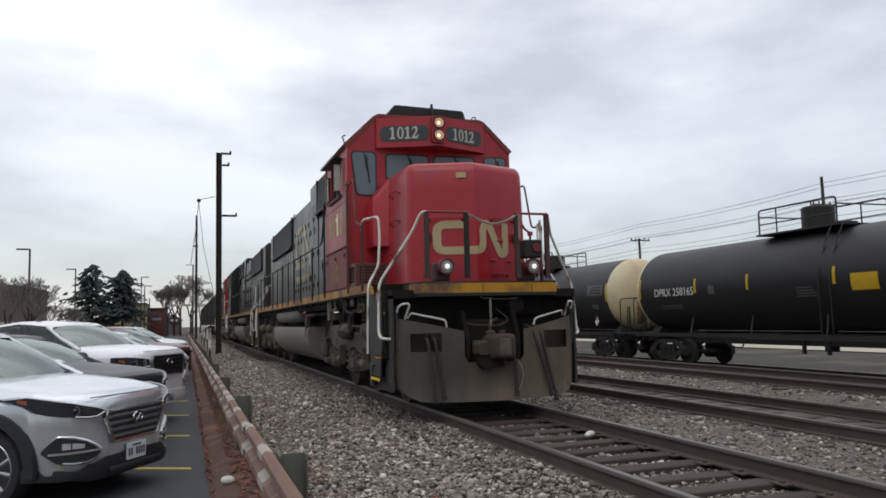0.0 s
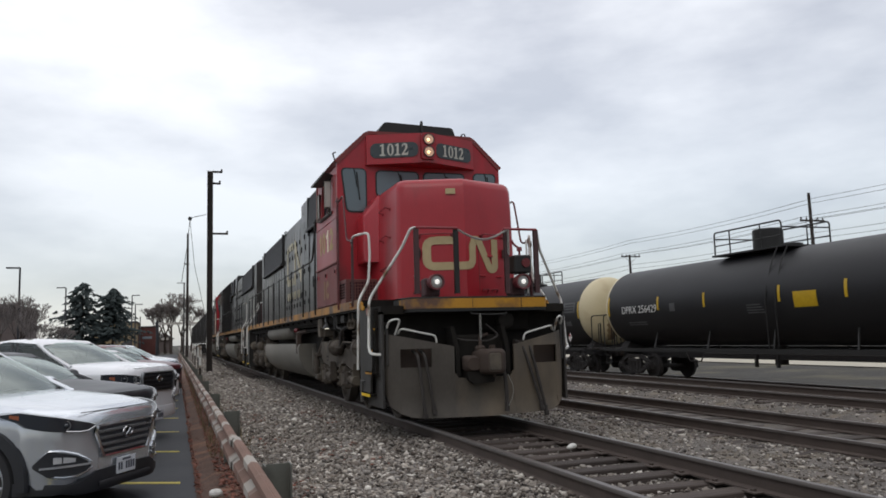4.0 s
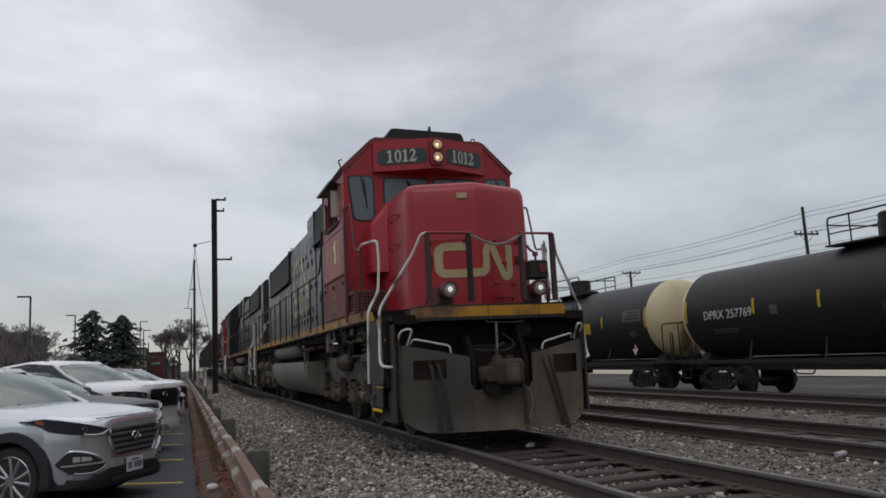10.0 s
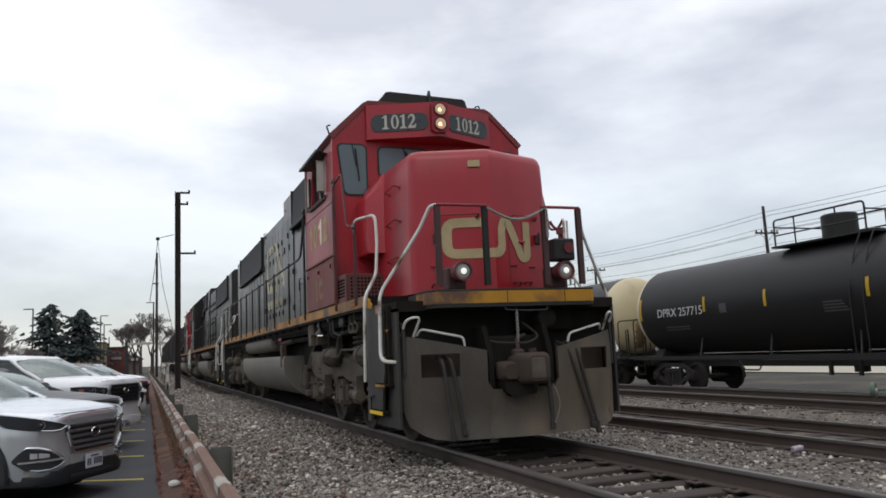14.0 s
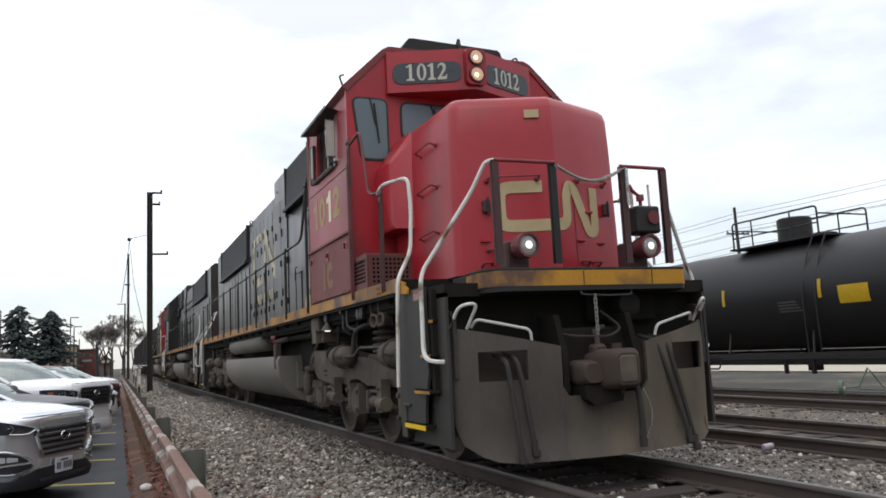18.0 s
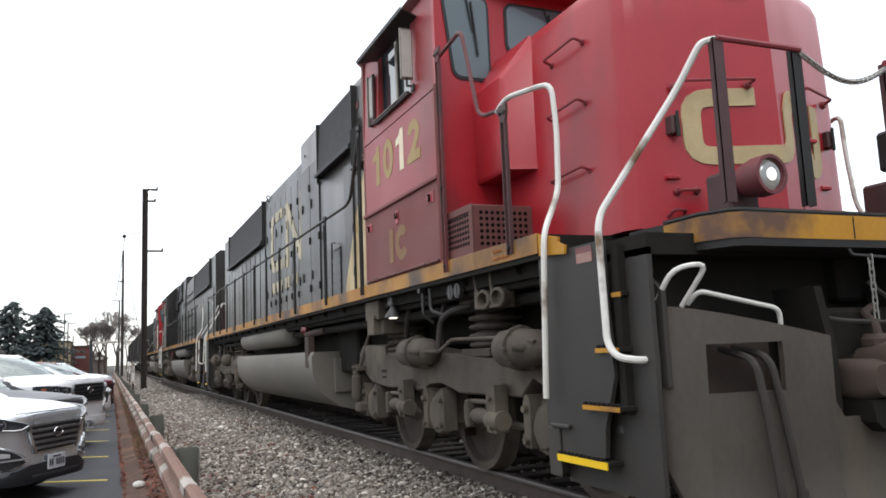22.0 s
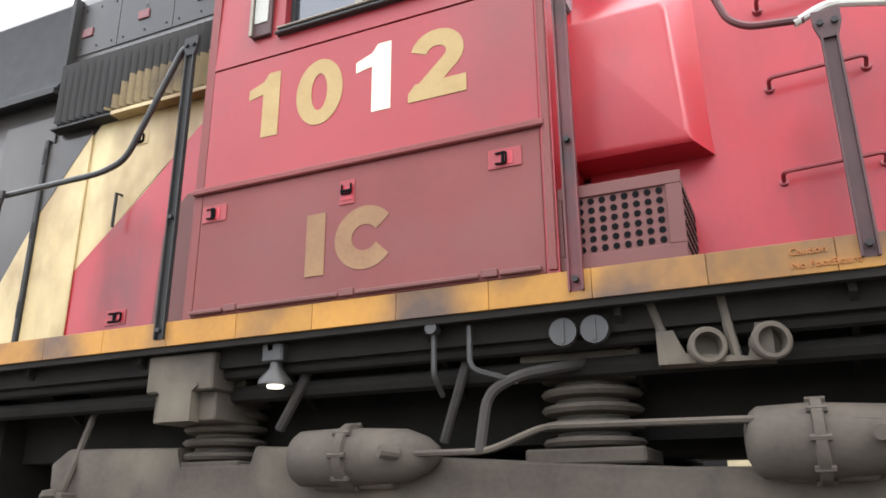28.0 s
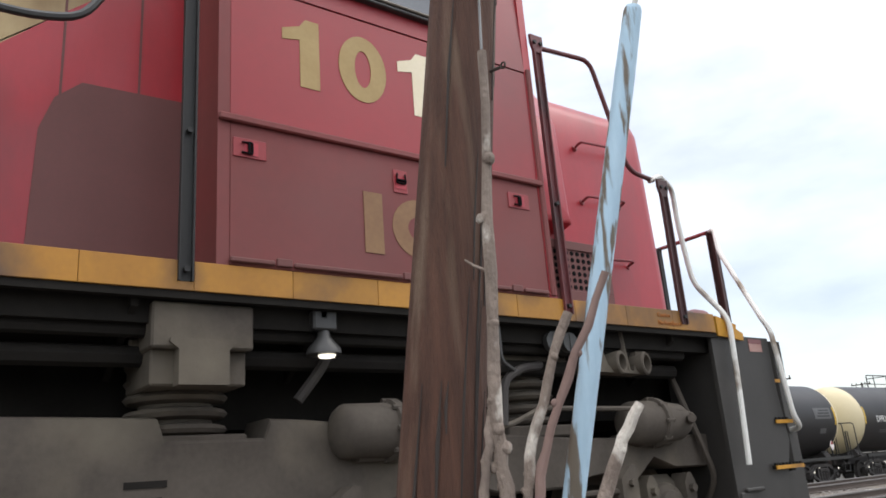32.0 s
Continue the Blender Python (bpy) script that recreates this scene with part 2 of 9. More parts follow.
CABGLASS = glass("cab_window_glass", rgb("5d6a6e"), 0.06)
DITCH = mat("dull_red_lamp_housing", rgb("6f2b2e"), rgb("553034"), rough=0.55, scale=6, fine=40)
SIDEGLASS = glass("cab_side_glass", rgb("2f383d"), 0.03)
SIDEGLASS.node_tree.nodes["Principled BSDF"].inputs["IOR"].default_value = 1.9
FADED = mat("sun_faded_cream_letter", rgb("c4b894"), rgb("9c9276"), rough=0.5, scale=2.4, fine=30, bump=0.04, dirt=rgb("565049"), dirt_lo=0.46, dirt_hi=0.66, stretch=(1, 2.5, 0.25))
GASKET = mat("black_gasket", rgb("222325"), rough=0.6, bump=0.0)
BOARD = mat("number_board", rgb("2c3436"), rgb("333b3d"), rough=0.3, bump=0.02)
NUMERAL = mat("number_white", rgb("bcbcb0"), rgb("a9a99d"), rough=0.5, bump=0.0)
MULLION = mat("bare_window_metal", rgb("8d867a"), rgb("6f685e"), rough=0.45, metal=0.4, scale=8, fine=60)
PINK = mat("clean_red_pocket", rgb("b02c38"), rgb("96242f"), rough=0.4, scale=9, fine=60, bump=0.02)
LAMP_WARM = mat("warm_headlight", (0.8, 0.7, 0.5), rough=0.3, emit=(1.0, 0.66, 0.3), strength=1.8, bump=0)
LAMP_BOWL = mat("lamp_reflector", (0.75, 0.5, 0.36), (0.6, 0.36, 0.25), rough=0.25, metal=0.8, bump=0, emit=(1.0, 0.5, 0.25), strength=0.12)
LAMP_WHITE = mat("ditch_light_lens", (0.22, 0.23, 0.23), rough=0.1, metal=0.5, emit=(1, 0.96, 0.9), strength=0.06, bump=0)
LAMP_BULB = mat("ditch_light_bulb", (0.8, 0.8, 0.78), rough=0.3, emit=(1, 0.96, 0.88), strength=0.6, bump=0)
LAMP_STEP = mat("step_light_lens", (1, 0.95, 0.8), rough=0.3, emit=(1, 0.93, 0.78), strength=0.8, bump=0)
LENS_RED = mat("red_lens", rgb("6b2426"), rough=0.3, bump=0)
CHROME = mat("chrome", rgb("c8c8c8"), rough=0.12, metal=1.0, bump=0)
RAILTOP = mat("worn_rail_head", rgb("6b6561"), rgb("544e4a"), rough=0.42, metal=0.45, scale=1, fine=30, stretch=(1, 0.1, 1))
RAILSIDE = mat("rusty_rail_side", rgb("51463f"), rgb("433a35"), rough=0.9, scale=3, fine=40, bump=0.3)
TIE = mat("weathered_timber_tie", rgb("473d36"), rgb("332c29"), rough=0.9, scale=3, fine=26, bump=0.6, dist=0.01, stretch=(0.3, 3, 3), rand=0.25)
STONE = mat("ballast_stone", rgb("928c85"), rgb("6b6660"), rough=0.9, scale=9, fine=50, bump=0.2, island=0.55)
STONE_DARK = mat("dull_ballast_stone", rgb("7a7168"), rgb("554e48"), rough=0.95, scale=9, fine=50, bump=0.2, island=0.5)
for sm, gain in ((STONE, 1.0), (STONE_DARK, 0.86)):
    ramp, geo = sm.node_tree.nodes.new("ShaderNodeValToRGB"), sm.node_tree.nodes.new("ShaderNodeNewGeometry")
    for k, (at, col) in enumerate(((0.0, "332d29"), (0.22, "6a6057"), (0.45, "8b8379"), (0.7, "77726d"), (0.88, "a69d91"), (1.0, "d0cac0"))):
        e = ramp.color_ramp.elements[k] if k < 2 else ramp.color_ramp.elements.new(at)
        e.position, e.color = at, (*[c * gain for c in rgb(col)], 1)
    sm.node_tree.links.new(geo.outputs["Random Per Island"], ramp.inputs[0])
    sm.node_tree.links.new(ramp.outputs[0], sm.node_tree.nodes["Principled BSDF"].inputs["Base Color"])
BALLAST = mat("ballast_bed", rgb("79716a"), rgb("3a3631"), rough=0.95, scale=3, fine=34, bump=1.0, dist=0.03, dirt=rgb("6e6352"), dirt_lo=0.5, dirt_hi=0.7)
YARD = mat("yard_ground", rgb("38342d"), rgb("2b2823"), rough=0.95, scale=0.6, fine=18, bump=0.8, dist=0.03, dirt=rgb("5a5340"), dirt_lo=0.5, dirt_hi=0.7)
PALE = mat("pale_gravel_road", rgb("b5ae9e"), rgb("a39c8c"), rough=0.95, scale=0.4, fine=12, bump=0.4)
ASPHALT = mat("asphalt", rgb("35363a"), rgb("3d3e42"), rough=0.85, scale=1.2, fine=90, bump=0.35, dist=0.004, dirt=rgb("323337"), dirt_lo=0.55, dirt_hi=0.75)
STRIPE = mat("parking_stripe_paint", rgb("c4b34a"), rgb("ab9a44"), rough=0.7, scale=5, fine=60, dirt=rgb("6f6a4c"), dirt_lo=0.58, dirt_hi=0.72)
LITTER = mat("leaf_litter_soil", rgb("5e4538"), rgb("473730"), rough=0.95, scale=4, fine=30, bump=1.0, dist=0.03, dirt=rgb("7e5a45"), dirt_lo=0.5, dirt_hi=0.7)
LEAF = mat("fallen_leaf", rgb("7a4a3a"), rgb("5a382e"), rough=0.9, island=0.5)
WOOD_POLE = mat("weathered_pole_wood", rgb("624131"), rgb("33221b"), rough=0.92, scale=14, fine=120, bump=1.0, dist=0.008, stretch=(2.5, 2.5, 0.1), dirt=rgb("6b5747"), dirt_lo=0.52, dirt_hi=0.68)
DARK_POLE = mat("tarred_pole", rgb("3b332e"), rgb("2c2724"), rough=0.9, scale=4, fine=30, bump=0.4, stretch=(2, 2, 0.2))

# ---- mesh helpers ----
class Mesh:
    def __init__(self):
        self.v, self.f = [], []

    def add(self, v, f):
        k = len(self.v)
        self.v.extend([tuple(p) for p in v])
        self.f.extend([tuple(i + k for i in q) for q in f])
        return self

    def box(self, x0, x1, y0, y1, z0, z1, c=0.0):
        xs, ys, zs = (x0, x1), (y0, y1), (z0, z1)
        if c <= 0:
            v = [(x, y, z) for x in xs for y in ys for z in zs]
            return self.add(v, [(0, 1, 3, 2), (4, 6, 7, 5), (0, 4, 5, 1), (2, 3, 7, 6), (0, 2, 6, 4), (1, 5, 7, 3)])
        v, ix = [], {}
        for i in (0, 1):
            for j in (0, 1):
                for k in (0, 1):
                    sx, sy, sz = (c, -c)[i], (c, -c)[j], (c, -c)[k]
                    for a, p in enumerate(((xs[i], ys[j] + sy, zs[k] + sz), (xs[i] + sx, ys[j], zs[k] + sz), (xs[i] + sx, ys[j] + sy, zs[k]))):
                        ix[i, j, k, a] = len(v)
                        v.append(p)
        f = []
        for a in range(3):
            for e in (0, 1):
                q = []
                for p, r in ((0, 0), (1, 0), (1, 1), (0, 1)):
                    key = [0, 0, 0]
                    key[a], key[(a + 1) % 3], key[(a + 2) % 3] = e, p, r
                    q.append(ix[(*key, a)])
                f.append(q if e else q[::-1])
        for a in range(3):
            b, d = (a + 1) % 3, (a + 2) % 3
            for p in (0, 1):
                for r in (0, 1):
                    q = []
                    for e, w in ((0, b), (1, b), (1, d), (0, d)):
                        key = [0, 0, 0]
                        key[a], key[b], key[d] = e, p, r
                        q.append(ix[(*key, w)])
                    f.append(q if p == r else q[::-1])
        for i in (0, 1):
            for j in (0, 1):
                for k in (0, 1):
                    q = [ix[i, j, k, a] for a in range(3)]
                    f.append(q if (i + j + k) % 2 else q[::-1])
        return self.add(v, f)

    def rings(self, rr, caps=True, closed=True):
        n = len(rr[0])
        v = [p for r in rr for p in r]
        f = []
        for i in range(len(rr) - 1):
            for j in range(n if closed else n - 1):
                a, b = i * n + j, i * n + (j + 1) % n
                f.append((a, b, b + n, a + n))
        if caps and closed:
            f.append(tuple(range(n))[::-1])
            f.append(tuple(range((len(rr) - 1) * n, len(rr) * n)))
        return self.add(v, f)

    def cyl(self, p0, p1, r0, r1=None, n=12, caps=True):
        r1 = r0 if r1 is None else r1
        a, b = Vector(p0), Vector(p1)
        d = (b - a).normalized()
        u = d.orthogonal().normalized()
        w = d.cross(u)
        return self.rings([[p + (u * math.cos(t) + w * math.sin(t)) * r for t in (2 * math.pi * k / n for k in range(n))] for p, r in ((a, r0), (b, r1))], caps)

    def lathe(self, p0, d, prof, n=16):
        p0, d = Vector(p0), Vector(d).normalized()
        u = d.orthogonal().normalized()
        w = d.cross(u)
        return self.rings([[p0 + d * h + (u * math.cos(t) + w * math.sin(t)) * max(r, 0.0005) for t in (2 * math.pi * k / n for k in range(n))] for h, r in prof])

    def tube(self, pts, r, n=8, bend=0.0):
        pts = [Vector(p) for p in pts]
        if bend:
            q = [pts[0]]
            for a, b, c in zip(pts, pts[1:], pts[2:]):
                e = min(bend, (a - b).length * 0.45, (c - b).length * 0.45)
                s, t = b + (a - b).normalized() * e, b + (c - b).normalized() * e
                q += [s * (1 - k) ** 2 + b * 2 * k * (1 - k) + t * k * k for k in (0, 0.25, 0.5, 0.75, 1)]
            pts = q + [pts[-1]]
        rr, u = [], None
        for i, p in enumerate(pts):
            d = (pts[min(i + 1, len(pts) - 1)] - pts[max(i - 1, 0)]).normalized()
            u = (u - d * u.dot(d)) if u is not None and (u - d * u.dot(d)).length > 1e-4 else d.orthogonal()
            u.normalize()
            w = d.cross(u)
            rad = r[i] if isinstance(r, (list, tuple)) else r
            rr.append([p + (u * math.cos(t) + w * math.sin(t)) * rad for t in (2 * math.pi * k / n for k in range(n))])
        return self.rings(rr)

    def prism(self, poly, axis, a, b):
        """poly: points in the two other axes in order (x: y,z; y: x,z; z: x,y)."""
        def at(p, h):
            return {"x": (h, p[0], p[1]), "y": (p[0], h, p[1]), "z": (p[0], p[1], h)}[axis]
        return self.rings([[at(p, a) for p in poly], [at(p, b) for p in poly]])

    def sphere(self, c, r, n=10, m=6, sc=(1, 1, 1)):
        c = Vector(c)
        rr = [[c + Vector((sc[0] * r * math.sin(q) * math.cos(t), sc[1] * r * math.sin(q) * math.sin(t), -sc[2] * r * math.cos(q))) for t in (2 * math.pi * k / n for k in range(n))]
              for q in (math.pi * (0.02 + 0.96 * i / m) for i in range(m + 1))]
        return self.rings(rr)

    def data(self, name, material, smooth=None):
        me = bpy.data.meshes.new(name)
        me.from_pydata(self.v, [], self.f)
        bm = bmesh.new()
        bm.from_mesh(me)
        bmesh.ops.recalc_face_normals(bm, faces=bm.faces)
        if smooth is not None:
            c = math.cos(radians(smooth))
            for fc in bm.faces:
                fc.smooth = True
            for e in bm.edges:
                if len(e.link_faces) == 2 and e.link_faces[0].normal.dot(e.link_faces[1].normal) < c:
                    e.smooth = False
        bm.to_mesh(me)
        bm.free()
        me.materials.append(material)
        return me


def part(name, m, material, parent=None, label="", smooth=35, at=None):
    ob = new(name, m.data(name, material, smooth))
    ob.parent = parent
    if at is not None:
        ob.matrix_basis = at
    if label:
        tagged(ob, label)
    return ob


def thing(name, m=None, label="", category="", group="", kind="", at=None):
    ob = new(name, None)
    ob.empty_display_size = 0.2
    if at is not None:
        ob.matrix_basis = at
    return tagged(ob, label, category, group, kind)


def solid(name, m, material, label="", category="", group="", kind="", smooth=35):
    return tagged(new(name, m.data(name, material, smooth)), label, category, group, kind)


def ribbon(path, width, place, lift=0.006):
    """A painted band of even width along a path of (u, v), laid on a surface by place(u, v, h)."""
    m = Mesh()
    pts = [Vector((*p, 0)) for p in path]
    lo, hi = [], []
    for i, p in enumerate(pts):
        d0 = (p - pts[i - 1]).normalized() if i else (pts[1] - p).normalized()
        d1 = (pts[i + 1] - p).normalized() if i < len(pts) - 1 else d0
        n0, n1 = Vector((-d0.y, d0.x, 0)), Vector((-d1.y, d1.x, 0))
        b = (n0 + n1).normalized()
        k = width / 2 / max(0.45, b.dot(n0))
        lo.append(p - b * k)
        hi.append(p + b * k)
    rr = [[place(a.x, a.y, 0), place(b.x, b.y, 0), place(b.x, b.y, lift), place(a.x, a.y, lift)] for a, b in zip(lo, hi)]
    return m.rings(rr)


def rounded(path, r=0.1, k=4):
    q = [Vector((*path[0], 0))]
    pts = [Vector((*p, 0)) for p in path]
    for a, b, c in zip(pts, pts[1:], pts[2:]):
        e = min(r, (a - b).length * 0.48, (c - b).length * 0.48)
        s, t = b + (a - b).normalized() * e, b + (c - b).normalized() * e
        q += [s * (1 - h) ** 2 + b * 2 * h * (1 - h) + t * h * h for h in (i / k for i in range(k + 1))]
    q.append(pts[-1])
    return [(p.x, p.y) for p in q]


def words(name, body, size, material, parent, m, label="", depth=0.003, width=1.0):
    """Letters as flat meshes: the text runs along local x, faces local z."""
    cu = bpy.data.curves.new(name, "FONT")
    cu.body, cu.size, cu.extrude = body, size, depth
    cu.space_character = width
    cu.resolution_u = 3
    tmp = bpy.data.objects.new(name, cu)
    me = bpy.data.meshes.new_from_object(tmp)
    bpy.data.objects.remove(tmp)
    me.materials.clear()
    me.materials.append(material)
    ob = new(name, me)
    ob.parent = parent
    ob.matrix_basis = m
    if label:
        tagged(ob, label)
    return ob

# ---- ground, ballast and tracks ----
BED = [(-3.45, -0.22), (-2.7, -0.24), (-2.0, -0.22), (-1.35, -0.215), (-0.7, -0.225), (0.7, -0.225), (1.35, -0.215), (1.9, -0.24), (2.6, -0.27), (2.95, -0.285), (5.6, -0.285), (6.4, -0.33),
       (6.9, -0.235), (9.5, -0.235), (10.4, -0.42), (12.0, -0.715), (15.7, -0.715), (17.0, -0.75)]
TRACKS = [(0.0, 0.0), (4.25, -0.10), (8.2, -0.05), (13.85, -0.53)]


def bed_z(x):
    return float(np.interp(x, [p[0] for p in BED], [p[1] for p in BED]))


g = Mesh()
gx = [(-900, -0.6), (-60, -0.46), (-4.1, -0.44), (-3.4, -0.4), (-1, -0.36), (6, -0.42), (10, -0.6), (12, -0.8), (18, -0.78), (60, -0.8), (900, -1.5)]
g.rings([[(x, y, z) for x, z in gx] for y in (-900, -60, 0, 60, 200, 900)], caps=False, closed=False)
solid("ground", g, YARD, "grey-brown gravel yard ground to the horizon", "ground", kind="structure")

xs = sorted(set([p[0] for p in BED] + list(np.arange(-3.4, 17, 0.35))))
ys = list(np.arange(-60, 0, 3.0)) + list(np.arange(0, 30, 0.5)) + list(np.arange(30, 90, 3)) + list(np.arange(90, 421, 30))
m = Mesh()
m.rings([[(x, y, bed_z(x) + (0.025 * noise.noise(Vector((x * 2.1, y * 1.7, 3))) if -3.4 < x < 16.8 else 0)) for x in xs] for y in ys], caps=False, closed=False)
solid("ballast", m, BALLAST, "grey crushed-stone ballast with brown patches", "ballast", kind="structure")
m = Mesh()
m.rings([[(x, y, -0.735) for x in (27.0, 30.0, 40.0)] for y in (-300, -100, 0, 100, 300)], caps=False, closed=False)
solid("road", m, PALE, "pale gravel service road beside the yard", "road", kind="structure")

HEAD = [(-0.036, -0.012), (-0.030, 0.0), (0.030, 0.0), (0.036, -0.012), (0.036, -0.035), (-0.036, -0.035)]
WEB = [(-0.012, -0.035), (0.012, -0.035), (0.012, -0.14), (0.075, -0.155), (0.075, -0.17), (-0.075, -0.17), (-0.075, -0.155), (-0.012, -0.14)]
for i, (cx, tz) in enumerate(TRACKS):
    tr = thing("track", label="steel rails on weathered timber ties", category="railway track", kind="structure")
    for sx in (-0.755, 0.755):
        r = part("rail", Mesh().prism([(cx + sx + a, tz + b) for a, b in WEB], "y", -120, 420), RAILSIDE, tr)
        part("rail_head", Mesh().prism([(cx + sx + a, tz + b) for a, b in HEAD], "y", -120, 420), RAILTOP, r, "bright worn rail head")
random.seed(3)

# ---- parking lot ----
LOT = -0.33
m = Mesh().box(-70, -3.98, -40, 130, LOT - 0.12, LOT)
lot = solid("parking_lot", m, ASPHALT, "dark worn asphalt parking lot with yellow bay lines", "parking lot", kind="structure")
for k in range(26):
    y = 11.13 + 2.8 * (k - 4)
    part("bay_line", Mesh().prism([(-9.2, y + 2.45), (-9.2, y + 2.57), (-4.14, y + 0.06), (-4.14, y - 0.06)], "z", LOT + 0.001, LOT + 0.005), STRIPE, lot, "faded yellow bay line")
m = Mesh()
m.rings([[(x, y, z + 0.03 * noise.noise(Vector((x * 5, y * 1.3, 0)))) for x, z in ((-4.02, LOT - 0.03), (-3.93, -0.29), (-3.75, -0.25), (-3.5, -0.22), (-3.3, -0.235))] for y in np.arange(-6, 110, 0.5)], caps=False, closed=False)
solid("verge", m, LITTER, "strip of brown soil and leaf litter", "verge", kind="structure")

# ---- guard rail: corrugated steel beam on steel posts ----
GUARD = mat("rusty_painted_guardrail", rgb("7a5a4c"), rgb("6a5348"), rough=0.8, scale=1.7, fine=60, bump=0.35, dirt=rgb("a29b92"), dirt_lo=0.52, dirt_hi=0.57, stretch=(0.25, 2.4, 0.25))
POST = mat("galvanised_post", rgb("66675f"), rgb("55554e"), rough=0.7, metal=0.1, scale=4, fine=40)
beam = [(0.0, 0.42), (0.035, 0.432), (0.06, 0.41), (0.06, 0.36), (-0.02, 0.31), (-0.02, 0.27), (0.06, 0.22), (0.06, 0.16), (0.03, 0.14), (-0.005, 0.15)]
ring = [(-a, b) for a, b in beam] + [(-a + 0.012, b) for a, b in beam[::-1]]
gr = thing("guard_rail", label="rusty weathered corrugated steel guard rail on grey posts", category="guard rail")
random.seed(5)
for k in range(24):
    y0 = 1.2 + k * 3.81
    dx = random.uniform(-0.004, 0.004)
    cant = random.uniform(-0.004, 0.004)
    part("beam", Mesh().rings([[(-3.655 + dx + a - 0.0021 * (y - 4) + (0.008 if j else 0), y, b - 0.0005 * (y - 4) + cant * (0.6 if j else 0)) for a, b in ring] for j, y in enumerate((y0 - 0.12, y0 + 1.9, y0 + 3.81))], caps=False), GUARD, gr)
    if k < 22:
        yp = 7.1 + 4.6 * (k - 1)
        px = -3.62 - 0.0021 * (yp - 4)
        pz = 0.39 + random.uniform(-0.04, 0.03)
        m = Mesh().box(px + 0.02, px + 0.032, yp - 0.085, yp + 0.085, -0.5, pz).box(px + 0.2, px + 0.212, yp - 0.085, yp + 0.085, -0.5, pz).box(px + 0.03, px + 0.205, yp - 0.006, yp + 0.006, -0.5, pz)
        part("post", m, POST, gr, "grey steel I-section post", smooth=None)

# ---- ties and loose stone ----
random.seed(11)
tie = Mesh().box(-1.28, 1.28, -0.115, 0.115, -0.18, 0.0, 0.012).data("tie", TIE, None)
for (cx, tz), (y0, y1, near) in zip(TRACKS, ((-13.0, 60.0, True), (-16.0, 40.0, True), (-20.0, 40.0, True), (-10, 30, True))):
    owner = [o for o in scene.objects if o.name.startswith("track")][TRACKS.index((cx, tz))]
    y = y0
    while y < y1:
        o = new("tie", tie)
        o.parent = owner
        o.matrix_basis = pose(cx + random.uniform(-0.05, 0.05), y + random.uniform(-0.03, 0.03), tz - 0.168 + random.uniform(-0.012, 0.008), random.uniform(-1, 1), random.uniform(-0.6, 0.6), random.uniform(-1.5, 1.5))
        y += 0.52 if cx == 0 else 0.6
sp = Mesh()
for k in range(60):
    for sx in (-0.755, 0.755):
        for d in (-0.11, 0.11):
            y = 4 + 0.52 * k
            sp.box(sx + d - 0.02, sx + d + 0.02, y - 0.02, y + 0.02, -0.17, -0.135)
            sp.box(sx + d * 1.0 - 0.055, sx + d * 1.0 + 0.055, y - 0.09, y + 0.09, -0.168, -0.155)
solid("rail_spikes", sp, RAILSIDE, "rusty spikes and tie plates along the rails", "rail spikes", kind="stuff", smooth=None)

ico = np.array([(0, -0.526, 0.851), (0, 0.526, 0.851), (0, -0.526, -0.851), (0, 0.526, -0.851), (-0.526, 0.851, 0), (0.526, 0.851, 0), (-0.526, -0.851, 0), (0.526, -0.851, 0), (-0.851, 0, -0.526), (-0.851, 0, 0.526), (0.851, 0, -0.526), (0.851, 0, 0.526)])
icf = np.array([(0, 11, 1), (0, 1, 9), (0, 9, 6), (0, 6, 7), (0, 7, 11), (1, 11, 5), (1, 5, 4), (1, 4, 9), (2, 3, 10), (2, 8, 3), (2, 6, 8), (2, 7, 6), (2, 10, 7), (3, 5, 10), (3, 4, 5), (3, 8, 4), (4, 8, 9), (5, 11, 10), (6, 9, 8), (7, 10, 11)])


def scatter(name, x, y, z, size, material, label, category, flat=0.65, seed=1):
    rng = np.random.default_rng(seed)
    n = len(x)
    v = np.repeat(ico[None], n, 0) * (1 + rng.uniform(-0.5, 0.45, (n, 12, 1)))
    v = v * size[:, None, None] * np.stack([rng.uniform(0.7, 1.25, n), rng.uniform(0.7, 1.25, n), rng.uniform(flat * 0.7, flat * 1.2, n)], 1)[:, None, :]
    a = rng.uniform(0, 2 * np.pi, n)
    c, s = np.cos(a)[:, None], np.sin(a)[:, None]
    b = rng.normal(0, 0.35, n)
    cb, sb = np.cos(b)[:, None], np.sin(b)[:, None]
    vy, vz = v[..., 1] * cb - v[..., 2] * sb, v[..., 1] * sb + v[..., 2] * cb
    w = np.stack([v[..., 0] * c - vy * s + x[:, None], v[..., 0] * s + vy * c + y[:, None], vz + z[:, None]], -1).reshape(-1, 3)
    f = (icf[None] + (np.arange(n) * 12)[:, None, None]).reshape(-1, 3)
    me = bpy.data.meshes.new(name)
    me.vertices.add(len(w))
    me.vertices.foreach_set("co", w.ravel())
    me.loops.add(f.size)
    me.loops.foreach_set("vertex_index", f.ravel())
    me.polygons.add(len(f))
    me.polygons.foreach_set("loop_start", np.arange(0, f.size, 3))
    me.update(calc_edges=True)
    me.materials.append(material)
    return tagged(new(name, me), label, category, kind="stuff")


rng = np.random.default_rng(7)


def area(n, x0, x1, y0, y1, power=1.0):
    u = rng.uniform(0, 1, n)
    return rng.uniform(x0, x1, n), y0 + (y1 - y0) * u ** power


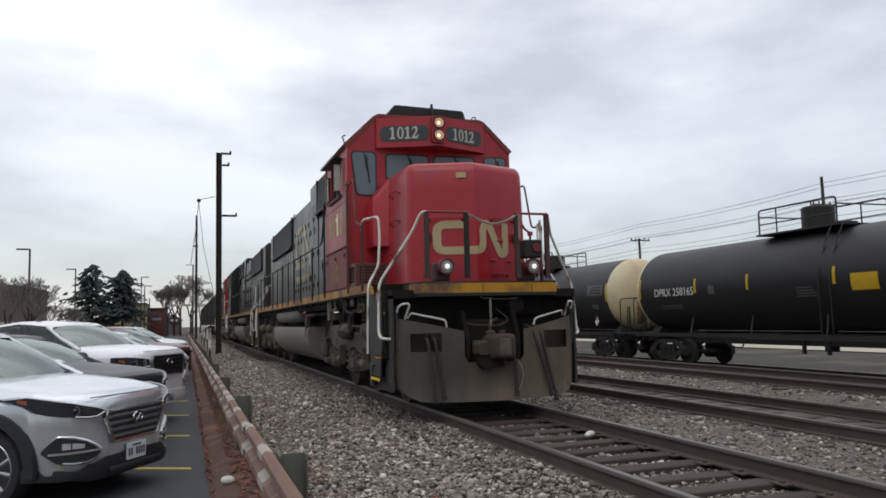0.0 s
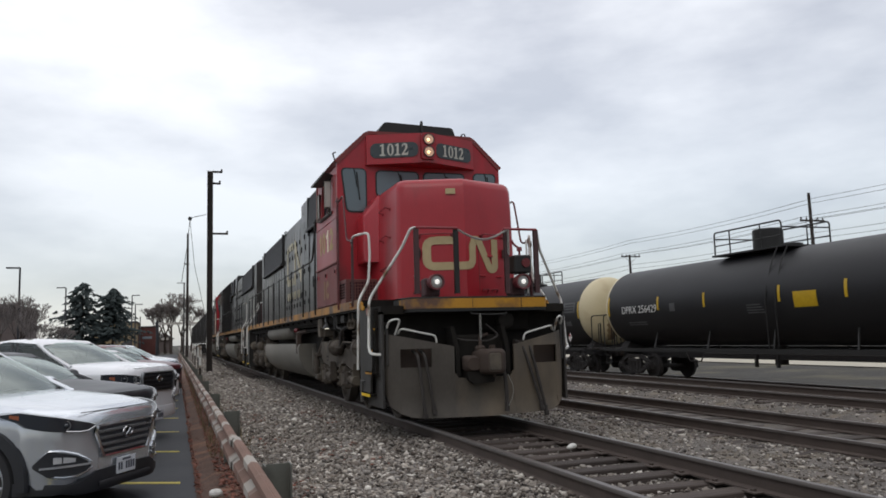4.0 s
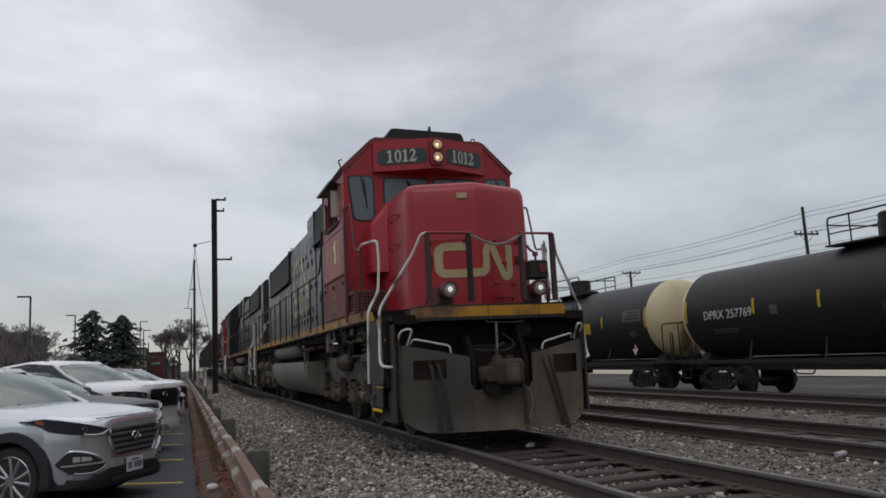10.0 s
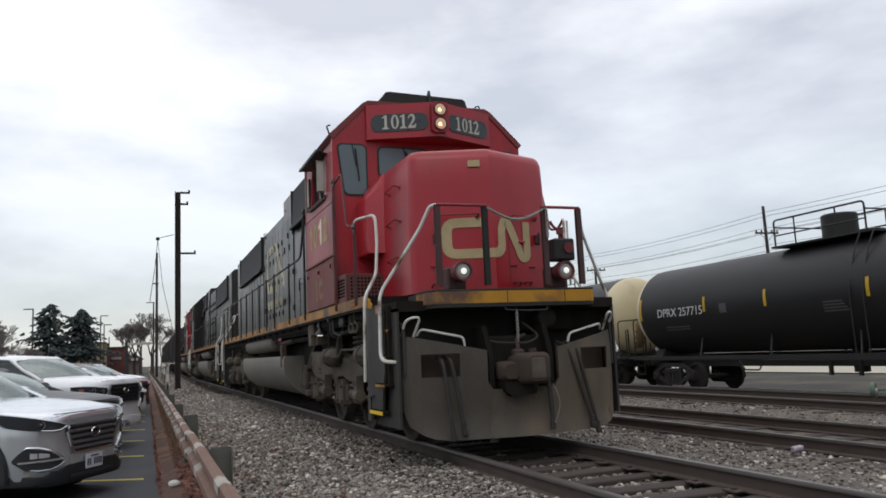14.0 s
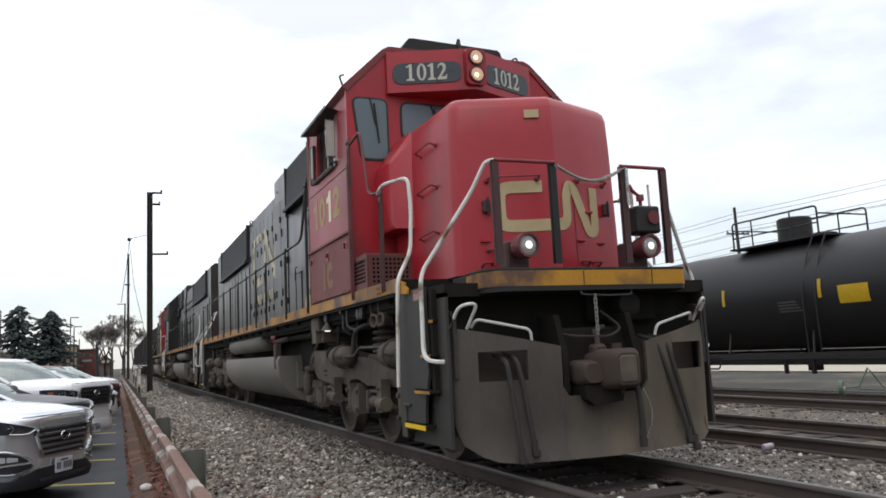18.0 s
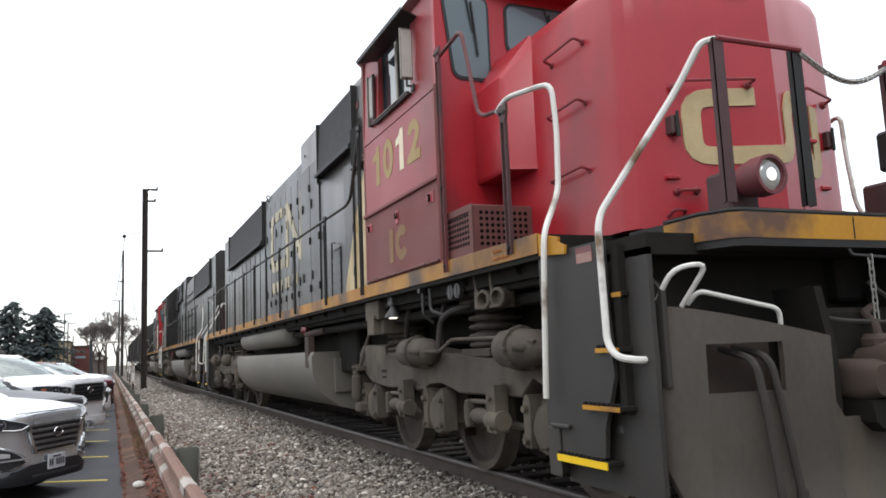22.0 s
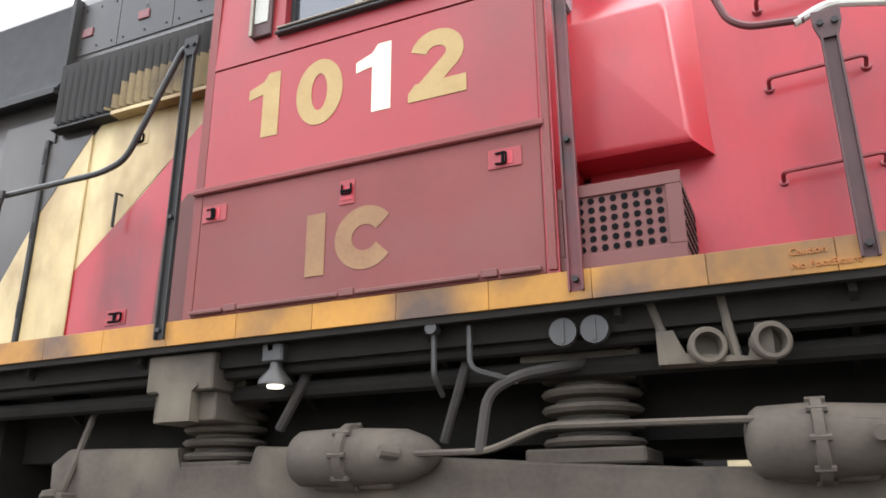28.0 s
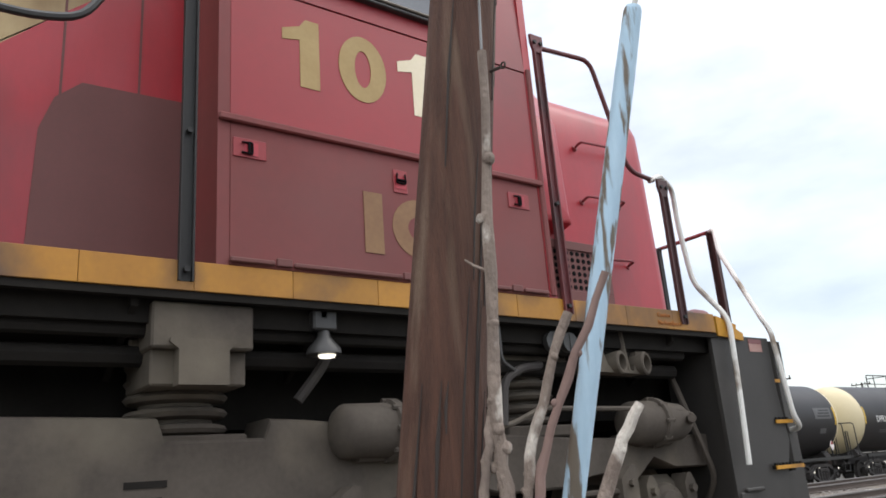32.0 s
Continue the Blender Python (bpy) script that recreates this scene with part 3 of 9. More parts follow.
bx, bz = [p[0] for p in BED], [p[1] for p in BED]
for n, (x0, x1, y0, y1), pw, sd in ((58000, (-3.35, -0.86, 4.5, 34), 1.8, 1), (11500, (0.86, 3.4, 3.0, 26), 1.7, 2), (11500, (-0.66, 0.66, 3.0, 24), 1.6, 3), (5000, (2.2, 7.6, -24, -6), 0.8, 4), (6000, (5.2, 7.4, 4, 30), 1.3, 5), (5000, (9.2, 12.4, 4, 34), 1.3, 6), (6000, (-3.1, -0.9, 30, 80), 1.2, 7), (6000, (-3.3, -0.86, -8, 4.5), 1.0, 8), (4000, (-0.66, 0.66, -8, 3), 1.0, 9), (4000, (0.86, 3.4, -8, 3), 1.0, 10)):
    x, y = area(n, x0, x1, y0, y1, pw)
    if sd in (3, 9):
        keep = np.abs((y / 0.52 + 0.5) % 1 - 0.5) > 0.25
        x, y = x[keep], y[keep]
    z = np.interp(x, bx, bz) + rng.uniform(-0.004, 0.022, len(x))
    size = np.clip(rng.lognormal(-4.12, 0.42, len(x)), 0.007, 0.045) * (1 + 0.022 * np.maximum(0, np.abs(y) - 8))
    scatter("ballast_stones", x, y, z, size, STONE if sd in (1, 7, 8) else STONE_DARK, "loose grey crushed ballast stones", "ballast stones", seed=sd)
x, y = area(15000, -1.42, -0.83, 3, 32, 1.5)
z = np.interp(x, (-1.42, -1.3, -0.83), (-0.2, -0.165, -0.16)) + rng.uniform(-0.006, 0.022, len(x))
scatter("ballast_stones", x, y, z, np.clip(rng.lognormal(-4.1, 0.4, len(x)), 0.008, 0.04), STONE_DARK, "crushed stones heaped over the tie ends", "ballast stones", seed=12)
x, y = area(6500, -3.98, -3.4, 2, 40, 1.8)
scatter("leaf_litter", x, y, np.full(len(x), -0.215) - 0.08 * (x < -3.75), rng.uniform(0.012, 0.035, len(x)), LEAF, "rust-brown fallen leaves along the verge", "fallen leaves", flat=0.2, seed=9)
x, y = area(2600, -3.3, -0.95, 4.5, 26, 1.5)
keep = np.array([noise.noise(Vector((a * 1.2, b * 0.6, 9))) > 0.16 for a, b in zip(x, y)])
x, y = x[keep], y[keep]
scatter("leaf_litter", x, y, np.interp(x, bx, bz) + 0.03, rng.uniform(0.012, 0.03, len(x)), LEAF, "scattered brown leaves on the ballast", "fallen leaves", flat=0.2, seed=10)
DRY = mat("dry_grass", rgb("7a6a50"), rgb("625640"), rough=0.9, island=0.4)
gm = Mesh()
for k in range(900):
    x, y = random.uniform(-3.75, -3.2), 12 + 40 * random.random() ** 1.2
    h, a = random.uniform(0.12, 0.4), random.uniform(0, 6.28)
    dx, dy = 0.3 * h * math.cos(a), 0.3 * h * math.sin(a)
    gm.add([(x - 0.006, y, -0.25), (x + 0.006, y, -0.25), (x + dx, y + dy, -0.25 + h)], [(0, 1, 2)])
tagged(solid("dry_weeds", gm, DRY, "thin dry weeds beside the guard rail", "weeds", kind="stuff", smooth=None))

# ---- locomotives: y runs from the front end to the rear, z from the rail head ----
SIDE = 1.55
PLAQUE = mat("faded_notice", rgb("a58a80"), rgb("8a5a52"), rough=0.6, scale=14, fine=80, bump=0)
LOCO_WHEELS = []


def nose_y(x):
    return 0.13 + 0.37 * abs(x)


def grab(m, a, b, out, r=0.011):
    """A bent grab iron from a to b that stands off by the vector out."""
    a, b, o = Vector(a), Vector(b), Vector(out)
    for q, e in ((a, 1), (b, -1)):
        m.cyl(q, q + o * 0.35, 0.03, 0.022, n=10)
    return m.tube([a, a + o, b + o, b], r, 6, 0.03)


def truck(loco, yc, flip=1):
    ax = [yc + flip * d for d in (-1.97, 0.02, 1.95)]
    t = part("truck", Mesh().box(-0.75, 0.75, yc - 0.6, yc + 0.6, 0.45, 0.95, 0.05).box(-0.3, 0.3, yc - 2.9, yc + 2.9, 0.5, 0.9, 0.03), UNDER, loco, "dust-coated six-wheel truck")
    Y = lambda d: yc + flip * d
    for sx in (-1, 1):
        X = lambda *a: sorted(sx * v for v in a)
        top = [(-2.62, 0.98), (-2.5, 1.06), (-1.9, 1.05), (-1.3, 1.06), (-0.8, 1.09), (-0.2, 1.13), (0.7, 1.21), (0.9, 1.22), (0.93, 1.13), (1.4, 1.13), (1.43, 1.23), (2.28, 1.25), (2.4, 1.17)]
        bot = [(2.39, 1.04), (2.22, 0.94), (1.96, 0.82), (1.6, 0.78), (1.34, 0.76), (0.8, 0.78), (0.53, 0.755), (0.28, 0.77), (0.14, 0.83), (-0.13, 0.845), (-0.37, 0.8), (-0.52, 0.765), (-1.06, 0.765), (-1.24, 0.82), (-1.36, 0.83), (-1.46, 0.77), (-1.66, 0.77), (-1.78, 0.86), (-1.86, 0.92), (-2.07, 0.84), (-2.4, 0.83), (-2.62, 0.86)]
        line = top + bot
        cy, cz = sum(p[0] for p in line) / len(line), sum(p[1] for p in line) / len(line)
        part("side_frame", Mesh().rings([[(sx * x, Y(a + (cy - a) * k * 0.05), b + (cz - b) * k) for a, b in line] for x, k in ((1.02, 0.0), (1.27, 0.0), (1.3, 0.03), (1.31, 0.1))]), TRUCK, t, "deep cast truck side frame with a wavy lower edge")
        part("frame_stencil", Mesh().box(*X(1.312, 1.314), *sorted((Y(1.38), Y(1.56))), 0.93, 0.96).box(*X(1.312, 1.314), *sorted((Y(1.4), Y(1.54))), 0.87, 0.89), UNDER, t)
        for d in (-1.97, 0.02, 1.95):
            j = Mesh().box(*X(1.0, 1.24), Y(d) - 0.21, Y(d) + 0.21, 0.42, 0.8, 0.06)
            j.lathe((sx * 1.2, Y(d), 0.56), (sx, 0, 0), [(0, 0.19), (0.06, 0.19), (0.09, 0.175), (0.1, 0.14), (0.12, 0.13), (0.13, 0.08), (0.13, 0.0)], n=22)
            b = part("journal_box", j, TRUCK, t, "round bolted axle bearing housing")
            for e in (-0.2, 0.2):
                ear = Mesh().prism([(Y(d) + e - 0.045, 0.42), (Y(d) + e + 0.045, 0.42), (Y(d) + e + 0.055, 0.74), (Y(d) + e + 0.02, 0.8), (Y(d) + e - 0.02, 0.8), (Y(d) + e - 0.055, 0.74)], "x", *X(1.2, 1.33))
                for dz in (0.47, 0.7):
                    ear.cyl((sx * 1.33, Y(d) + e, dz), (sx * 1.365, Y(d) + e, dz), 0.028, n=6)
                part("pedestal_ear", ear, TRUCK, b)
            for k in range(6):
                q = k * math.pi / 3
                part("bolt", Mesh().cyl((sx * 1.28, Y(d) + 0.155 * math.cos(q), 0.56 + 0.155 * math.sin(q)), (sx * 1.3, Y(d) + 0.155 * math.cos(q), 0.56 + 0.155 * math.sin(q)), 0.018, n=6), TRUCK, b)
        for d in (-1.42, 0.57):
            # brake hanger with its pivot cylinder and clevis
            hg = part("brake_hanger", Mesh().prism([(Y(d - 0.08), 0.51), (Y(d - 0.08), 0.87), (Y(d - 0.03), 0.88), (Y(d + 0.07), 0.8), (Y(d + 0.07), 0.51)], "x", *X(1.34, 1.45)), TRUCK, t, "cast brake hanger")
            part("hanger_arm", Mesh().box(*X(1.36, 1.42), *sorted((Y(d + 0.05), Y(d + 0.44))), 0.71, 0.745, 0.01), TRUCK, hg)
            part("pivot", Mesh().lathe((sx * 1.4, Y(d + 0.05), 0.615), (0, flip, 0), [(0, 0.045), (0.02, 0.05), (0.04, 0.045), (0.06, 0.06), (0.27, 0.065), (0.29, 0.05), (0.36, 0.045), (0.36, 0.0)], n=14), TRUCK, hg)
            part("collar", Mesh().lathe((sx * 1.4, Y(d - 0.11), 0.6), (0, flip, 0), [(0, 0.0), (0, 0.075), (0.06, 0.085), (0.14, 0.085), (0.2, 0.075), (0.2, 0)], n=14), TRUCK, hg)
            part("clevis", Mesh().box(*X(1.33, 1.46), *sorted((Y(d + 0.4), Y(d + 0.46))), 0.52, 0.74, 0.012).box(*X(1.35, 1.44), *sorted((Y(d + 0.46), Y(d + 0.52))), 0.56, 0.7, 0.012), TRUCK, hg)
            for z in (0.55, 0.77):
                part("bolt", Mesh().cyl((sx * 1.45, Y(d - 0.01), z), (sx * 1.48, Y(d - 0.01), z), 0.024, n=6), TRUCK, hg)
            part("brake_rod", Mesh().cyl((sx * 1.16, Y(d - 0.5), 0.52), (sx * 1.16, Y(d + 0.9), 0.55), 0.03, n=8).cyl((sx * 1.2, Y(d - 0.12), 0.46), (sx * 1.2, Y(d - 0.42), 0.6), 0.05, n=8), TRUCK, t)
            part("brake_head", Mesh().prism([(Y(d - 0.3), 0.3), (Y(d - 0.22), 0.3), (Y(d - 0.16), 0.52), (Y(d - 0.22), 0.72), (Y(d - 0.3), 0.72), (Y(d - 0.25), 0.52)], "x", *X(0.76, 0.9)), RUST, t)
        for d0, d1, rad in ((0.57, -0.2, 0.135), (-1.57, -2.18, 0.14)):
            ln = d0 - d1
            c = Mesh().lathe((sx * 1.37, Y(d0), 1.14), (0, -flip, 0), [(-0.03, 0.0), (-0.025, rad * 0.45), (0.0, rad * 0.85), (0.03, rad), (ln * 0.36, rad * 1.04), (ln * 0.37, rad * 1.18), (ln * 0.43, rad * 1.18), (ln * 0.44, rad * 1.02), (ln * 0.8, rad * 0.9), (ln * 0.93, rad * 0.62), (ln, rad * 0.3), (ln + 0.02, 0.0)], n=22)
            cyl = part("brake_cylinder", c, TRUCK, t, "grey domed brake cylinder")
            part("saddle", Mesh().box(*X(1.1, 1.38), *sorted((Y(d0 - 0.1), Y(d0 - ln * 0.7))), 0.99, 1.08, 0.012), TRUCK, cyl)
            for k in range(8):
                q = math.pi * 2 * k / 8
                p = (sx * 1.37 + rad * 1.1 * math.cos(q), 1.14 + rad * 1.1 * math.sin(q))
                part("bolt", Mesh().cyl((p[0], Y(d0 - ln * 0.34), p[1]), (p[0], Y(d0 - ln * 0.46), p[1]), 0.014, n=6), TRUCK, cyl)
            part("port", Mesh().cyl((sx * 1.48, Y(d0 - ln * 0.8), 1.14), (sx * 1.55, Y(d0 - ln * 0.72), 1.15), 0.03, n=10), TRUCK, cyl)
        for d in (-0.87, 1.28):
            y = Y(d)
            s = Mesh().lathe((sx * 1.08, y, 1.15), (0, 0, 1), [(0.075 * k + a, r) for k in range(5) for a, r in ((0, 0.17), (0.012, 0.225), (0.03, 0.24), (0.048, 0.225), (0.06, 0.17))] + [(0.38, 0.17)], n=20)
            s.box(*X(0.85, 1.3), y - 0.27, y + 0.27, 1.08, 1.15, 0.01).box(*X(0.85, 1.3), y - 0.28, y + 0.28, 1.53, 1.58, 0.01)
            part("rubber_spring", s, TRUCK, t, "stacked rubber and steel spring")
        part("brake_pipe", Mesh().tube([(sx * 1.45, Y(-0.09), 1.14), (sx * 1.45, Y(-0.48), 1.14), (sx * 1.45, Y(-0.74), 1.235), (sx * 1.46, Y(-1.55), 1.225), (sx * 1.47, Y(-2.0), 1.205), (sx * 1.45, Y(-2.15), 1.18)], 0.016, 7, 0.06), TRUCK, t)
        part("air_hose", Mesh().tube([(sx * 1.45, Y(-0.44), 1.14), (sx * 1.44, Y(-0.48), 1.4), (sx * 1.42, Y(-0.64), 1.475), (sx * 1.38, Y(-0.85), 1.5), (sx * 1.2, Y(-0.95), 1.55)], 0.026, 8, 0.1), HOSE, t, "black air hose")
        part("air_hose", Mesh().tube([(sx * 1.3, Y(-0.2), 1.2), (sx * 1.36, Y(-0.3), 1.42), (sx * 1.3, Y(-0.35), 1.66)], 0.024, 8, 0.12), HOSE, t)
        part("air_hose", Mesh().tube([(sx * 1.3, Y(0.75), 1.3), (sx * 1.34, Y(0.6), 1.5), (sx * 1.3, Y(0.55), 1.7)], 0.028, 8, 0.12), HOSE, t)
        for d0, d1, z1 in ((-2.3, -2.55, 0.5), (2.2, 2.5, 0.5)):
            part("sand_pipe", Mesh().tube([(sx * 1.2, Y(d0), 1.5), (sx * 1.37, Y(d0), 1.0), (sx * 1.36, Y((d0 + d1) / 2), 0.75), (sx * 0.95, Y(d1), z1 - 0.25)], 0.022, 7, 0.1), TRUCK, t, "bent sand pipe")
        dm = part("damper", Mesh().lathe((sx * 1.4, Y(2.25), 0.58), (0, 0, 1), [(0, 0.0), (0, 0.035), (0.04, 0.06), (0.1, 0.062), (0.3, 0.062), (0.31, 0.045), (0.38, 0.045), (0.4, 0.06), (0.43, 0.055), (0.44, 0)], n=14), TRUCK, t, "vertical hydraulic damper")
        part("damper_bracket", Mesh().box(*X(1.28, 1.42), Y(2.25) - 0.09, Y(2.25) + 0.09, 0.94, 1.0, 0.012), TRUCK, dm)
        part("damper_foot", Mesh().box(*X(1.26, 1.42), Y(2.2) - 0.1, Y(2.2) + 0.1, 0.46, 0.58, 0.02), TRUCK, dm)
    for a in ax:
        w = Mesh()
        for sx in (-1, 1):
            w.lathe((sx * 0.71, 0, 0), (sx, 0, 0), [(-0.03, 0.535), (0.0, 0.56), (0.03, 0.54), (0.14, 0.525), (0.14, 0.46), (0.08, 0.43), (0.06, 0.2), (0.14, 0.15), (0.14, 0.0)], n=36)
        w.cyl((-0.95, 0, 0), (0.95, 0, 0), 0.1, n=12)
        ob = part("wheelset", w, TRUCK, loco, "dusty steel wheels on an axle", at=Matrix.Translation((0, a, 0.533)))
        LOCO_WHEELS.append(ob)


def handrail(loco, sx, pts, mt, name="handrail", r=0.019):
    part(name, Mesh().tube(pts, r, 8, 0.09), mt, loco)


def post(loco, x, y, z0, z1, mt):
    o = -1 if x < 0 else 1
    w = 0.034
    m = Mesh().prism([(x - o * 0.012, y - w), (x - o * 0.012, y + w), (x + o * 0.016, y + w), (x + o * 0.016, y + w - 0.009), (x - o * 0.002, y + w - 0.011), (x - o * 0.002, y - w + 0.011), (x + o * 0.016, y - w + 0.009), (x + o * 0.016, y - w)], "z", z0, z1 - 0.09)
    q = part("handrail_post", m, mt, loco, smooth=None)
    part("post_head", Mesh().prism([(y - w, z1 - 0.11), (y + w, z1 - 0.11), (y + 0.055, z1 - 0.04), (y + 0.055, z1 + 0.02), (y - 0.055, z1 + 0.02), (y - 0.055, z1 - 0.04)], "x", *sorted((x - o * 0.008, x + o * 0.012))), mt, q)
    for dy, z in ((-0.028, z1 - 0.04), (0.028, z1 - 0.04), (0, z0 + 0.05)) + (((0, z0 + 0.72),) if z1 - z0 > 1.5 else ()):
        part("bolt", Mesh().cyl((x + o * 0.0, y + dy, z), (x + o * 0.026, y + dy, z), 0.014, n=8), BLACK, q)


def text_side(x):
    """Local axes for words on the left side of the engine: they run forward, face outward; start at (y, z)."""
    return lambda y, z: Matrix(((0, 0, -1, x), (-1, 0, 0, y), (0, 1, 0, z), (0, 0, 0, 1)))


def build_loco(lead, label, paint=None, dusty=None):
    loco = thing("locomotive", label=label, category="locomotive", group="locomotives at the head of the train")
    paint, dusty = paint or RED, dusty or RED_DUSTY
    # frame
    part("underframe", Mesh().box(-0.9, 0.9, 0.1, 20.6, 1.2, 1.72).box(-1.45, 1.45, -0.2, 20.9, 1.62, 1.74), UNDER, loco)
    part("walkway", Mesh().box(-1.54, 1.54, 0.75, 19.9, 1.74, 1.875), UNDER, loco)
    for sx in (-1, 1):
        y = 0.78
        while y < 19.8:
            y2 = min(y + 0.475, 19.85)
            part("sill_plate", Mesh().box(*sorted((sx * 1.54, sx * 1.556)), y + 0.001, y2 - 0.001, 1.75, 1.885, 0.002), YELLOW, loco, "scuffed yellow sill plate")
            y = y2
        part("sill_lip", Mesh().box(*sorted((sx * 1.5, sx * 1.545)), 0.75, 19.9, 1.715, 1.75), UNDER, loco)
        for k, yy in enumerate(np.arange(1.2, 19.6, 0.9)):
            part("sill_bracket", Mesh().prism([(1.0, 1.74), (1.5, 1.74), (1.5, 1.68), (1.05, 1.42)] if sx > 0 else [(-1.0, 1.74), (-1.5, 1.74), (-1.5, 1.68), (-1.05, 1.42)], "y", yy, yy + 0.03), UNDER, loco)
        part("conduit", Mesh().tube([(sx * 1.38, 1.0, 1.6), (sx * 1.38, 19.5, 1.6)], 0.035, 8), UNDER, loco)
        part("conduit", Mesh().tube([(sx * 1.28, 1.0, 1.5), (sx * 1.28, 19.5, 1.5)], 0.05, 8), UNDER, loco)
        part("train_pipe", Mesh().tube([(sx * 1.42, 0.8, 1.66), (sx * 1.42, 6.4, 1.66)], 0.016, 6), GREY_RAIL, loco)
    # added dark box that stands for the hollow shade under the frame, between the trucks
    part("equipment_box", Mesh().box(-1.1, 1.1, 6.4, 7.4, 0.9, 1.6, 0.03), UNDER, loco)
    truck(loco, 3.22, 1)
    truck(loco, 17.38, -1)
    # fuel tank with rounded lower flanks and sloped ends
    prof = [(-1.48, 1.2), (-1.52, 1.12), (-1.5, 0.86), (-1.38, 0.62), (-1.12, 0.42), (-0.8, 0.34), (0.8, 0.34), (1.12, 0.42), (1.38, 0.62), (1.5, 0.86), (1.52, 1.12), (1.48, 1.2)]
    part("fuel_tank", Mesh().rings([[(x, y, z) for x, z in prof] for y in (7.25, 9.5, 12.0, 14.35)]), TANKGREY, loco, "dust-covered grey steel fuel tank")
    for sx in (-1, 1):
        part("tank_strap", Mesh().box(*sorted((sx * 0.9, sx * 1.2)), 7.2, 7.245, 0.62, 1.1, 0.01), TANKGREY, loco)
        part("air_reservoir", Mesh().lathe((sx * 1.27, 9.5, 1.52), (0, 1, 0), [(-0.12, 0.0), (-0.11, 0.08), (-0.06, 0.16), (0, 0.2), (4.6, 0.2), (4.66, 0.16), (4.72, 0.05), (4.72, 0)], n=20), TANKGREY, loco, "grey air reservoir")
        part("fuel_filler", Mesh().box(*sorted((sx * 1.42, sx * 1.52)), 7.45, 7.65, 0.98, 1.42, 0.01).cyl((sx * 1.3, 7.3, 1.5), (sx * 1.46, 7.75, 1.45), 0.05, n=10), RUST, loco)
        part("filler_cap", Mesh().cyl((sx * 1.44, 7.78, 1.52), (sx * 1.5, 7.84, 1.52), 0.06, n=14), LENS_RED, loco, "faded red cap")
        jp = part("jack_pad", Mesh().box(*sorted((sx * 1.02, sx * 1.5)), 4.28, 4.74, 1.505, 1.71, 0.01).box(*sorted((sx * 1.05, sx * 1.44)), 4.295, 4.725, 1.35, 1.51, 0.008), TRUCK, loco, "grey jacking bracket")
        part("tongue", Mesh().prism([(4.4, 1.345), (4.625, 1.345), (4.625, 1.5), (4.665, 1.53), (4.66, 1.548), (4.37, 1.548), (4.365, 1.53), (4.4, 1.5)], "x", *sorted((sx * 1.44, sx * 1.515))), TRUCK, jp)
        sl = part("step_light", Mesh().box(*sorted((sx * 1.42, sx * 1.5)), 3.84, 3.97, 1.62, 1.72, 0.01).lathe((sx * 1.46, 3.9, 1.63), (0, 0, -1), [(0, 0.03), (0.04, 0.035), (0.1, 0.085), (0.125, 0.09), (0.13, 0.0)], n=12), GREY_RAIL, loco, "small grey flood lamp under the sill")
        part("lens", Mesh().lathe((sx * 1.47, 3.89, 1.501), (0, 0, -1), [(0, 0.045), (0.012, 0.04), (0.012, 0)], n=10), LAMP_STEP, sl)
        tl = part("lamp_bracket", Mesh().prism([(1.52, 1.45), (1.97, 1.46), (1.97, 1.6), (1.9, 1.6), (1.86, 1.5), (1.62, 1.47), (1.58, 1.6), (1.52, 1.6)], "x", *sorted((sx * 1.34, sx * 1.46))), TRUCK, loco, "dark bracket with round sockets")
        for yy in (1.79, 1.55):
            part("socket", Mesh().lathe((sx * 1.4, yy, 1.52), (sx, -0.3, 0), [(0, 0.07), (0.09, 0.078), (0.1, 0.07), (0.1, 0.055), (0.02, 0.05), (0.02, 0)], n=20), TRUCK, tl, "round steel socket")
        for y0, y1 in ((1.92, 1.99), (1.66, 1.7)):
            part("hanger", Mesh().tube([(sx * 1.44, y0, 1.46), (sx * 1.44, y0 + 0.02, 1.58), (sx * 1.44, y1, 1.74)], 0.022, 6), TRUCK, tl)
        for k in (2.22, 2.36):
            part("gladhand", Mesh().cyl((sx * 1.46, k, 1.63), (sx * 1.5, k, 1.63), 0.062, n=14).box(*sorted((sx * 1.5, sx * 1.505)), k - 0.008, k + 0.008, 1.58, 1.68), GREY_RAIL, loco, "round slotted pipe cover")
        part("drain_pipe", Mesh().tube([(sx * 1.5, 2.98, 1.7), (sx * 1.5, 2.98, 1.48), (sx * 1.4, 2.98, 1.4)], 0.014, 6, 0.03).tube([(sx * 1.5, 2.8, 1.7), (sx * 1.5, 2.8, 1.5), (sx * 1.42, 2.6, 1.44)], 0.014, 6, 0.05).cyl((sx * 1.48, 2.98, 1.7), (sx * 1.54, 2.98, 1.7), 0.03, n=10), GREY_RAIL, loco)

    # both ends: pilot, steps, coupler, anticlimber
    for end in (0, 1):
        s = -1 if end == 0 else 1
        Y = (lambda d: d) if end == 0 else (lambda d: 20.65 - d)

        def bx(mm, x0, x1, a, b, z0, z1, c=0.0):
            ya, yb = sorted((Y(a), Y(b)))
            return mm.box(min(x0, x1), max(x0, x1), ya, yb, z0, z1, c)
        deck = [(-1.1, 0.06), (-1.11, -0.24), (-1.04, -0.4), (-0.98, -0.44), (0.98, -0.44), (1.04, -0.4), (1.11, -0.24), (1.1, 0.06)]
        ac = part("anticlimber", Mesh().prism([(x, Y(d)) for x, d in deck] + [(1.1, Y(0.4)), (-1.1, Y(0.4))], "z", 1.64, 1.835), BLACK, loco, "end platform")
